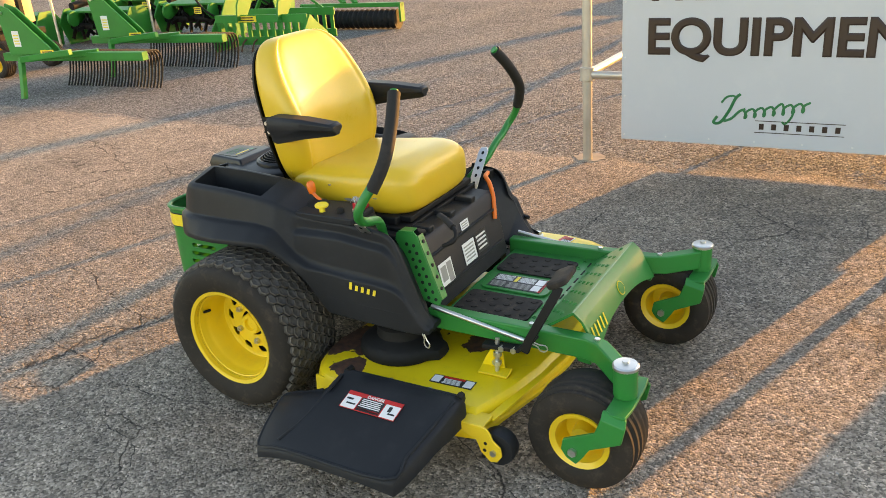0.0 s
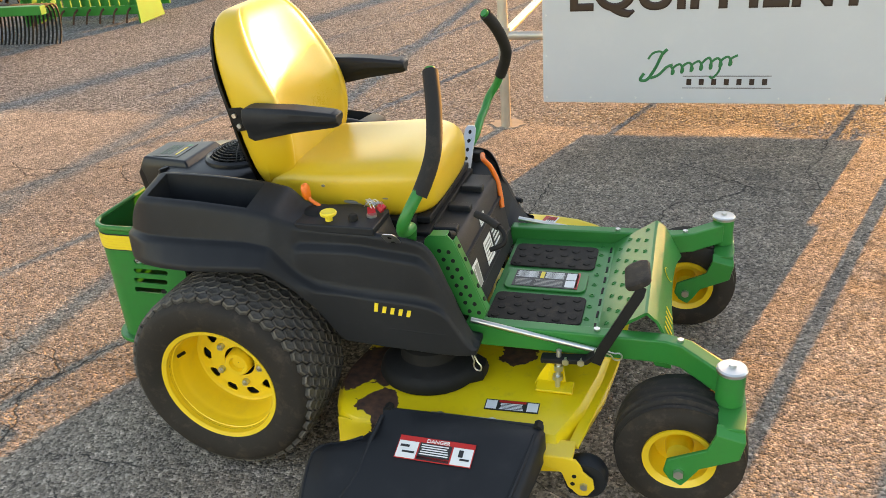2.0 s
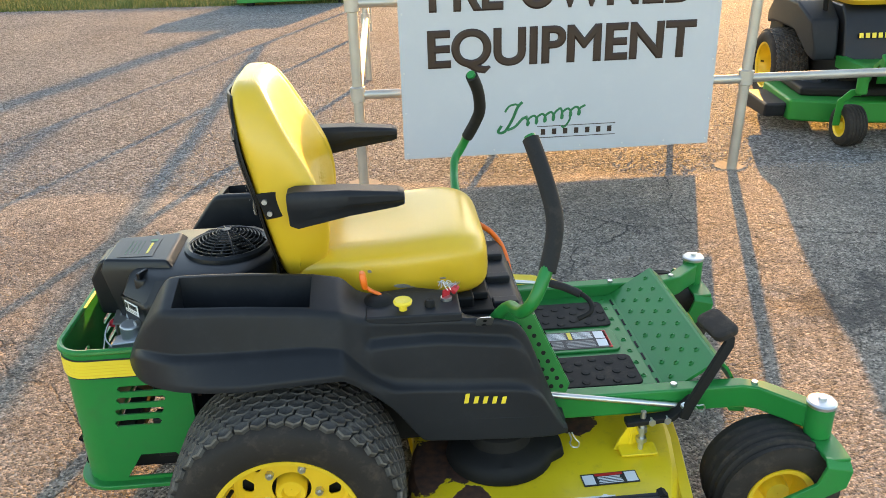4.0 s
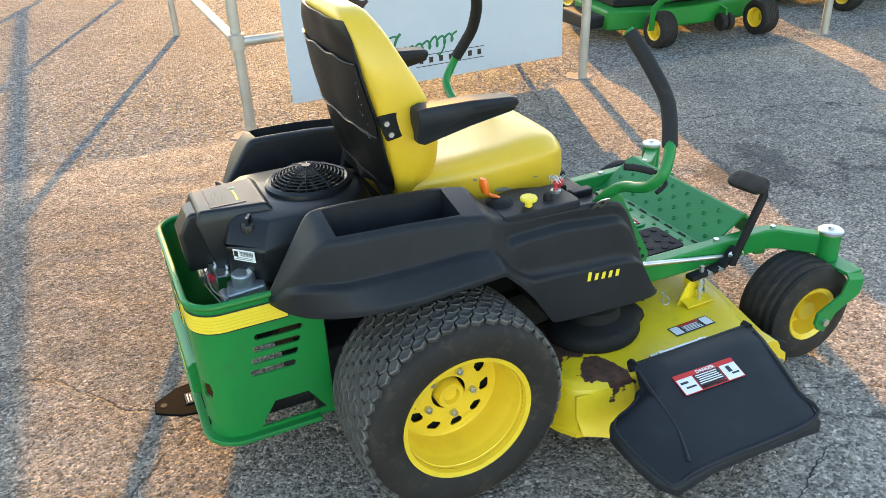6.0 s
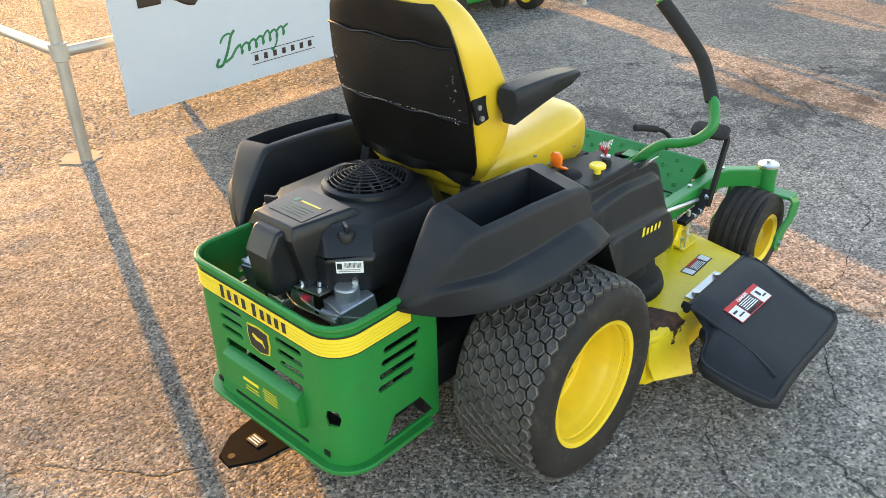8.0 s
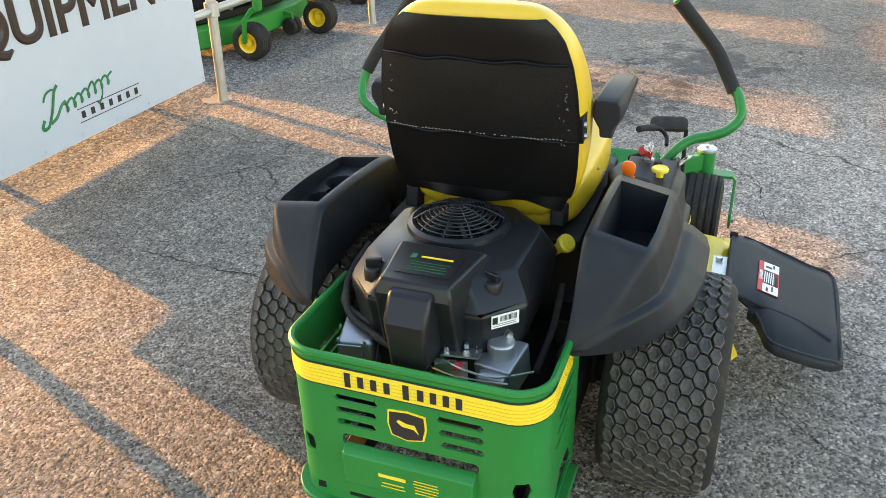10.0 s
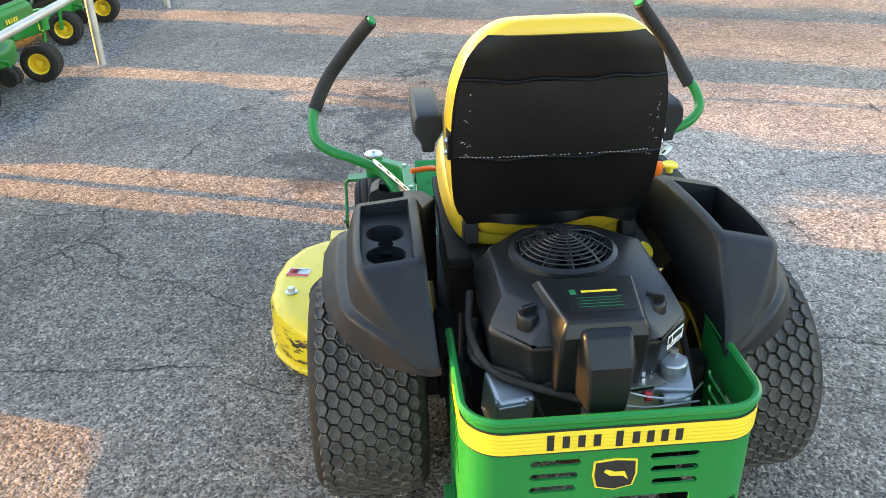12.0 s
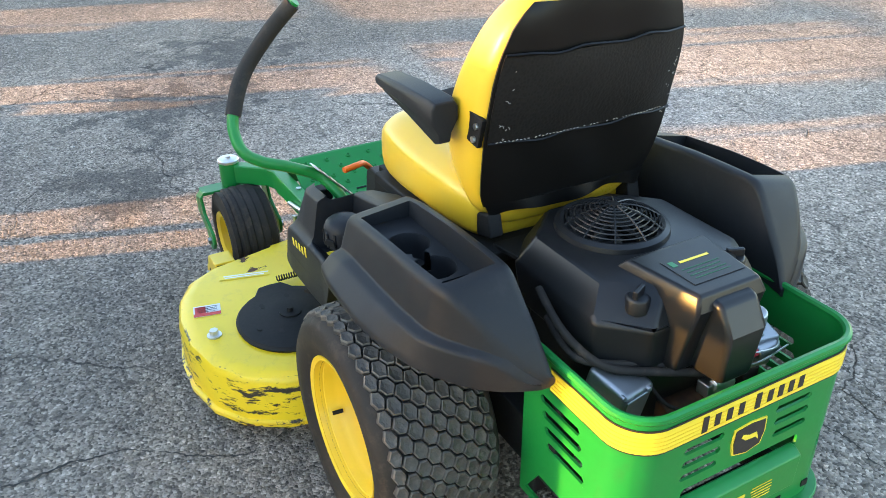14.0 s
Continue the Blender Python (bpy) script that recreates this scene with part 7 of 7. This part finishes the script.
    tube(bm, [(-0.86, EY - 0.05, 0.57), (-0.88, EY - 0.10, 0.565), (-0.87, EY - 0.17, 0.55), (-0.80, EY - 0.235, 0.53)], 0.0025, 6, 5)
    tube(bm, [(-0.87, EY - 0.02, 0.55), (-0.89, EY - 0.09, 0.55), (-0.87, EY - 0.2, 0.54)], 0.002, 6, 5)
    part("linkage_rod", bm, ZINC, carb)
    bm = bmesh.new()
    cyl(bm, (-0.872, EY - 0.088, 0.562), (-0.872, EY - 0.10, 0.562), 0.010, 10)
    part("red_clip", bm, REDK, carb, "small red plastic clip")
    bm = bmesh.new()
    tube(bm, [(-0.60, EY + 0.225, 0.66), (-0.70, EY + 0.235, 0.62), (-0.78, EY + 0.20, 0.58), (-0.83, EY + 0.11, 0.565), (-0.86, EY + 0.02, 0.55)], 0.0085, 12, 6)
    part("hose", bm, RUBBER, block, "black rubber breather hose")
    for pts, r in (([(-0.62, EY + 0.215, 0.60), (-0.74, EY + 0.232, 0.585), (-0.80, EY + 0.13, 0.57), (-0.86, EY - 0.04, 0.545)], 0.008), ([(-0.55, EY - 0.235, 0.60), (-0.66, EY - 0.24, 0.55), (-0.76, EY - 0.23, 0.50)], 0.008),
                   ([(-0.56, EY + 0.24, 0.58), (-0.66, EY + 0.25, 0.50), (-0.74, EY + 0.245, 0.42)], 0.006), ([(-0.78, EY + 0.12, 0.56), (-0.85, EY + 0.10, 0.50), (-0.87, EY + 0.03, 0.47), (-0.84, EY - 0.05, 0.46)], 0.004)):
        bm = bmesh.new()
        tube(bm, pts, r, 10, 6)
        part("hose", bm, RUBBER, block)
    bm = bmesh.new()
    lathe(bm, [(0.013, -0.10), (0.013, 0.0), (0.022, 0.002), (0.023, 0.016), (0.018, 0.021), (0.001, 0.021)], "z", (0, 0, 0), 20)
    part("oil_cap", bm, LABEL_YEL, block, "yellow oil filler cap", m=pose(-0.430, -0.196, 0.640, 38, -32, 0))
    bm = bmesh.new()
    cyl(bm, (-0.70, EY - 0.17, 0.36), (-0.70, EY + 0.17, 0.36), 0.05, 20)
    cyl(bm, (-0.80, EY + 0.06, 0.40), (-0.80, EY - 0.12, 0.40), 0.045, 20)
    part("muffler", bm, RUST, block, "rusty brown muffler")
    bm = bmesh.new()
    cyl(bm, (-0.885, EY + 0.02, 0.535), (-0.885, EY - 0.03, 0.53), 0.012, 10)
    box(bm, (-0.875, EY + 0.0, 0.525), (0.03, 0.07, 0.03))
    part("fuel_fitting", bm, ZINC, block, bevel=0.003)
    bm = bmesh.new()
    box(bm, (-0.44, EY + 0.10, 0.655), (0.10, 0.20, 0.012), (0, 8, 0))
    part("bulkhead", bm, DARK, block, bevel=0.003)


engine()


# ---- rear guard round the engine ----
def guard():
    r, hx, hy, x0 = 0.075, 0.957, 0.285, -0.640
    side, arc, backl = (hx - r) + x0, math.pi / 2 * r, 2 * (hy - r)
    total = 2 * side + 2 * arc + backl

    def at(s, off=0.0):
        """The plan place at arc length s, from the left front end round the back; off: outwards."""
        if s < side:
            return (x0 - s, hy + off)
        s -= side
        if s < arc:
            w = s / r
            return (-(hx - r) - (r + off) * math.sin(w), (hy - r) + (r + off) * math.cos(w))
        s -= arc
        if s < backl:
            return (-hx - off, hy - r - s)
        s -= backl
        if s < arc:
            w = s / r
            return (-(hx - r) - (r + off) * math.cos(w), -(hy - r) - (r + off) * math.sin(w))
        s -= arc
        return (-(hx - r) + s, -hy - off)
    mid = total / 2
    holes = []
    for q in (-1, 1):
        for k, z in enumerate((0.488, 0.456, 0.424)):
            a, b = mid + q * (0.066 + 0.004 * k), mid + q * 0.165
            holes.append((min(a, b), max(a, b), z - 0.008, z + 0.008))
        for k, z in enumerate((0.478, 0.444, 0.410, 0.376)):
            a, b = mid + q * (mid - 0.055 - 0.010 * k), mid + q * (mid - 0.180 - 0.008 * k)
            holes.append((min(a, b), max(a, b), z - 0.009, z + 0.009))
        a, b = mid + q * 0.225, mid + q * 0.265
        holes.append((min(a, b), max(a, b), 0.315, 0.360))
        a, b = mid + q * (mid - 0.02), mid + q * (mid - 0.20)
        holes.append((min(a, b), max(a, b), 0.205, 0.275))
    holes.append((mid - 0.155, mid + 0.155, 0.362, 0.392))
    ss = sorted({0.0, total, side, side + arc, side + arc + backl, total - side} | {side + arc * i / 6 for i in range(7)} | {total - side - arc * i / 6 for i in range(7)} | {h for q in holes for h in q[:2]} | {mid})
    slots = [h for h in holes if h[2] != 0.205]
    zs = sorted({0.185, 0.592} | {h for q in holes for h in q[2:]} | {0.515, 0.300, 0.54} | {(h[2] + h[3]) / 2 for h in slots})
    bm = bmesh.new()
    cut = [h for h in holes if h[2] == 0.205]

    def shifted(s, z):
        for a, b, _, top in cut:
            if z == top and a <= s < a + 0.09:
                return a + 0.045 + (s - a) * 0.5
            if z == top and b - 0.09 < s <= b:
                return b - 0.045 - (b - s) * 0.5
        for a, b, lo, top in slots:
            if z in (lo, top) and s in (a, b):
                return s + min(0.0062, (top - lo) * 0.45) * (1 if s == a else -1)
        return s
    g = [[bm.verts.new((*at(shifted(s, z)), z)) for z in zs] for s in ss]
    for i in range(len(ss) - 1):
        for j in range(len(zs) - 1):
            sm, zm = (ss[i] + ss[i + 1]) / 2, (zs[j] + zs[j + 1]) / 2
            if any(a < sm < b and c < zm < d for a, b, c, d in holes):
                continue
            bm.faces.new((g[i][j], g[i + 1][j], g[i + 1][j + 1], g[i][j + 1]))
    for v in [v for v in bm.verts if not v.link_faces]:
        bm.verts.remove(v)
    gd = part("engine_guard", bm, GREEN, MOWER, "green steel engine guard with slots", solid=0.006, smooth=30)
    # rolled top rim
    path = [total * i / 80 for i in range(81)]
    bm = bmesh.new()
    tube(bm, [(*at(s, 0.002), 0.590) for s in path], 0.0085, 8, 1)
    part("top_rim", bm, GREEN, gd)
    bm = bmesh.new()
    bar(bm, [(*at(s, 0.008), 0.188) for s in path[3:-3]], 0.034, 0.014)
    part("bottom_rim", bm, GREEN, gd, bevel=0.004)
    # striped band
    def band(z0, z1, off, mt, name, a=0.085, lab=""):
        bm = bmesh.new()
        pth = [a + (total - 2 * a) * i / 80 for i in range(81)]
        lo = [bm.verts.new((*at(s, off), z0)) for s in pth]
        hi = [bm.verts.new((*at(s, off), z1)) for s in pth]
        for i in range(80):
            bm.faces.new((lo[i], lo[i + 1], hi[i + 1], hi[i]))
        return part(name, bm, mt, gd, lab, solid=0.001, smooth=40)
    band(0.514, 0.570, 0.0045, LABEL_INK, "band_border")
    band(0.518, 0.566, 0.0056, LABEL_YEL, "yellow_band", 0.088, "yellow pinstriped band")
    for k in range(4):
        band(0.526 + k * 0.009, 0.5272 + k * 0.009, 0.0066, YELLOW, "pinstripe", 0.09)
    # brand word as plain bars
    for i, x in enumerate([-0.122, -0.094, -0.066, -0.038, 0.002, 0.032, 0.058, 0.084, 0.110]):
        bm = bmesh.new()
        h = 0.036 if i in (0, 4) else 0.027
        box(bm, (-hx - 0.0070, -x * 1.05, 0.542), (0.001, 0.0135, h))
        part("word_bar", bm, LABEL_INK, gd)
    # shield badge with a plain mark
    sh = [(-0.042, 0.034), (0.0, 0.039), (0.042, 0.034), (0.044, 0.0), (0.037, -0.030), (0.0, -0.039), (-0.037, -0.030), (-0.044, 0.0)]
    bm = bmesh.new()
    prism(bm, [(y, 0.453 + z) for y, z in sh], "x", -hx - 0.0055, -hx - 0.003)
    badge = part("badge", bm, LABEL_YEL, gd, "yellow edged black shield badge")
    bm = bmesh.new()
    prism(bm, [(y * 0.9, 0.453 + z * 0.9) for y, z in sh], "x", -hx - 0.0068, -hx - 0.0050)
    part("badge_field", bm, LABEL_INK, badge)
    bm = bmesh.new()
    prism(bm, [(-0.026, 0.440), (-0.016, 0.450), (0.010, 0.452), (0.022, 0.462), (0.018, 0.468), (0.0, 0.461), (-0.018, 0.461)], "x", -hx - 0.0078, -hx - 0.0062)
    part("badge_mark", bm, LABEL_YEL, badge)
    # pressed box under the slots with the dealer's sticker
    bm = bmesh.new()
    prism(bm, [(-hx - 0.002, 0.262), (-hx - 0.024, 0.272), (-hx - 0.026, 0.355), (-hx - 0.010, 0.366), (-hx + 0.006, 0.366), (-hx + 0.006, 0.262)], "y", -0.150, 0.150)
    part("pressed_step", bm, GREEN, gd, bevel=0.004)
    blocks = [(0.25, 0.65, 0.42, 0.3, LABEL_YEL), (0.26, 0.30, 0.34, 0.10, LABEL_YEL), (0.26, 0.12, 0.38, 0.07, LABEL_YEL)]
    blocks += [(x, y, w, h, LABEL_YEL) for x, y, w, h, _ in text_lines(0.58, 0.98, 0.1, 0.85, 5, LABEL_YEL, 4)]
    for x, y, w, h, mt in blocks:
        bm = bmesh.new()
        box(bm, (-hx - 0.0265, 0.07 - x * 0.15, 0.285 + y * 0.055), (0.001, w * 0.15, h * 0.030))
        part("sticker_print", bm, mt, gd)
    bm = bmesh.new()
    box(bm, (-hx - 0.0035, 0.0, 0.219), (0.003, 0.300, 0.008))
    part("drain_slot", bm, DARK, gd)
    for y, z in ((-0.22, 0.225), (0.22, 0.225)):
        bm = bmesh.new()
        box(bm, (-hx - 0.0035, y, z), (0.003, 0.018, 0.016))
        part("square_hole", bm, DARK, gd)
    bm = bmesh.new()
    prism(bm, [(-0.90, 0.09), (-1.02, 0.07), (-1.085, 0.025), (-1.09, -0.025), (-1.02, -0.07), (-0.90, -0.09)], "z", 0.108, 0.116)
    hp = part("hitch_plate", bm, BLACK_PAINT, MOWER, "black painted steel hitch plate", bevel=0.002, m=pose(0, 0.055, 0))
    decal("hitch_label", hp, pose(-0.985, 0.0, 0.1172, 0, 0, -90), 0.05, 0.03, LABEL_INK, text_lines(0.1, 0.9, 0.1, 0.9, 3, LABEL, 2))
    bm = bmesh.new()
    cyl(bm, (-1.062, 0, 0.1155), (-1.062, 0, 0.1166), 0.010, 14)
    part("hitch_hole", bm, DARK, hp)
    bm = bmesh.new()
    for s in (1, -1):
        box(bm, (-0.66, s * 0.262, 0.35), (0.05, 0.04, 0.30))
        box(bm, (-0.80, s * 0.20, 0.215), (0.28, 0.05, 0.05))
    box(bm, (-0.89, 0, 0.215), (0.05, 0.40, 0.05))
    part("guard_mount", bm, DARK, MOWER, "dark steel guard mount", bevel=0.004)


guard()


# ---- the row of mowers behind the fence ----
def row_mower(m):
    root = thing("parked_mower", m, "green commercial zero-turn mower parked in a row on gravel", "mower", "mowers parked in a row")
    for s in (1, -1):
        drive_wheel(root, pose(-0.42, s * 0.46, 0.281, 0, 0, 0 if s > 0 else 180))
        caster_wheel(root, pose(0.85, s * 0.44, 0.134, 0, 0, 6) @ Matrix.Scale(0.81, 4))
        bm = bmesh.new()
        bar(bm, [(0.85, s * 0.52, 0.134), (0.87, s * 0.52, 0.30), (0.90, s * 0.47, 0.36), (0.93, s * 0.43, 0.37)], 0.045, 0.014, (1, 0, 0))
        cyl(bm, (0.93, s * 0.43, 0.36), (0.93, s * 0.43, 0.50), 0.035, 20)
        part("caster_arm", bm, GREEN_FAR, root, bevel=0.003)
        bm = bmesh.new()
        bar(bm, [(0.2, s * 0.27, 0.42), (0.70, s * 0.30, 0.44), (0.92, s * 0.42, 0.46)], 0.06, 0.08)
        part("frame_rail", bm, GREEN_FAR, root, bevel=0.006)
        bm = bmesh.new()
        rings = []
        for x, z0, z1, h in ((-0.75, 0.56, 0.66, 0.10), (-0.55, 0.60, 0.80, 0.13), (-0.1, 0.60, 0.80, 0.13), (0.12, 0.45, 0.70, 0.10), (0.2, 0.42, 0.5, 0.08)):
            rings.append([(x, s * 0.38 + a * h, z0 if b < 0 else z1) for a, b in ((-1, -1), (1, -1), (1, 1), (-1, 1))])
        ring_loft(bm, rings)
        part("fender", bm, PLASTIC, root, bevel=0.02)
        bm = bmesh.new()
        tube(bm, [(0.0, s * 0.34, 0.72), (0.05, s * 0.36, 0.90), (0.22, s * 0.34, 1.06), (0.30, s * 0.10, 1.08)], 0.018, 10, 5)
        part("control_lever", bm, DARK, root)
    for y in (0.17, 0.23):
        bm = bmesh.new()
        lathe(bm, [(0.001, -0.024), (0.058, -0.024), (0.066, -0.014), (0.066, 0.014), (0.058, 0.024), (0.001, 0.024)], "y", (0.74, y, 0.10), 24)
        part("deck_roller", bm, RUBBER, root, "black deck roller")
    bm = bmesh.new()
    bar(bm, [(0.66, 0.20, 0.20), (0.74, 0.20, 0.19), (0.75, 0.20, 0.10)], 0.02, 0.03)
    part("roller_bracket", bm, GREEN_FAR, root)
    bm = bmesh.new()
    prism(bm, [(-0.05, -0.70), (0.55, -0.72), (0.66, -0.40), (0.68, 0.0), (0.66, 0.40), (0.55, 0.70), (-0.05, 0.70)], "z", 0.09, 0.24)
    part("mower_deck", bm, GREEN_FAR, root, "green steel mowing deck", bevel=0.02)
    bm = bmesh.new()
    prism(bm, [(-0.02, -0.60), (0.46, -0.62), (0.54, -0.30), (0.54, 0.30), (0.46, 0.60), (-0.02, 0.60)], "z", 0.238, 0.30)
    part("belt_cover", bm, DARK, root, "dark belt cover on the deck", bevel=0.02)
    for y in (-0.45, 0.0, 0.45):
        bm = bmesh.new()
        lathe(bm, [(0.001, 0.34), (0.07, 0.335), (0.09, 0.30), (0.10, 0.29)], "z", (0.25, y, 0), 20)
        part("spindle_cap", bm, ENGINE, root)
    for s in (1, -1):
        bm = bmesh.new()
        bar(bm, [(0.50, s * 0.24, 0.24), (0.58, s * 0.26, 0.42)], 0.03, 0.012)
        part("lift_link", bm, ZINC, root, "zinc plated deck lift link")
    bm = bmesh.new()
    prism(bm, [(0.05, 0.20), (0.50, 0.20), (0.48, 0.10), (0.0, 0.08)], "y", -0.86, -0.70)
    part("chute", bm, PLASTIC, root, "black discharge chute", bevel=0.02)
    bm = bmesh.new()
    prism(bm, [(0.22, 0.42), (0.30, 0.42), (0.74, 0.44), (0.92, 0.58), (0.90, 0.60), (0.72, 0.47), (0.30, 0.45)], "y", -0.30, 0.30)
    pl = part("foot_platform", bm, GREEN_FAR, root, bevel=0.004)
    bm = bmesh.new()
    prism(bm, [(0.86, 0.40), (0.95, 0.46), (0.94, 0.56), (0.88, 0.60)], "y", -0.32, 0.32)
    part("front_bumper", bm, GREEN_FAR, root, bevel=0.01)
    for i in range(5):
        bm = bmesh.new()
        box(bm, (0.952, -0.06 + i * 0.032, 0.51), (0.003, 0.02, 0.03))
        part("print", bm, LABEL_YEL, root)
    bm = bmesh.new()
    prism(bm, [(-0.25, 0.40), (0.26, 0.40), (0.18, 0.72), (0.10, 0.80), (-0.25, 0.80)], "y", -0.27, 0.27)
    tower = part("seat_tower", bm, ENGINE, root, "black seat tower with pale print", bevel=0.02)
    for i in range(8):
        bm = bmesh.new()
        box(bm, (0.228, -0.16 + i * 0.044, 0.60), (0.004, 0.028, 0.035), (0, -14, 0))
        part("print", bm, LABEL_YEL, tower)
    bm = bmesh.new()
    rings = []
    for z, k in ((0.80, 0.9), (0.83, 1.0), (0.92, 1.0), (0.95, 0.9)):
        rings.append([(-0.05 + a * k, b * k, z) for a, b in outline_ring(0.25, 0.26, 0.09)])
    ring_loft(bm, rings)
    part("seat_cushion", bm, VINYL, root, "yellow vinyl seat")
    bm = bmesh.new()
    rings = []
    for z, k, x in ((0.90, 0.95, -0.28), (1.0, 1.0, -0.31), (1.25, 1.0, -0.37), (1.36, 0.8, -0.39)):
        rings.append([(x + a * k, b * k, z) for a, b in outline_ring(0.06, 0.26, 0.055)])
    ring_loft(bm, rings)
    part("backrest", bm, VINYL, root)
    bm = bmesh.new()
    box(bm, (-0.20, 0, 0.30), (1.0, 0.60, 0.26))
    box(bm, (-0.75, 0, 0.45), (0.30, 0.80, 0.40))
    part("chassis", bm, DARK, root, bevel=0.02)
    bm = bmesh.new()
    box(bm, (-0.62, 0, 0.55), (0.45, 0.42, 0.36))
    lathe(bm, [(0.14, 0.73), (0.13, 0.78), (0.001, 0.79)], "z", (-0.6, 0, 0), 24)
    part("engine", bm, ENGINE, root, bevel=0.03)
    bm = bmesh.new()
    for s in (1, -1):
        tube(bm, [(-0.55, s * 0.35, 0.60), (-0.55, s * 0.35, 1.5), (-0.56, s * 0.30, 1.72), (-0.56, 0, 1.75)], 0.022, 12, 5)
    part("roll_bar", bm, DARK, root, "black steel roll bar")
    return root


ROW = row_mower(pose(2.0, 5.96, 0, 0, 0, -97))
for x, y, a in ((3.98, 6.05, -95), (6.1, 6.0, -96), (8.2, 5.95, -95)):
    copy_thing(ROW, pose(x, y, 0, 0, 0, a))
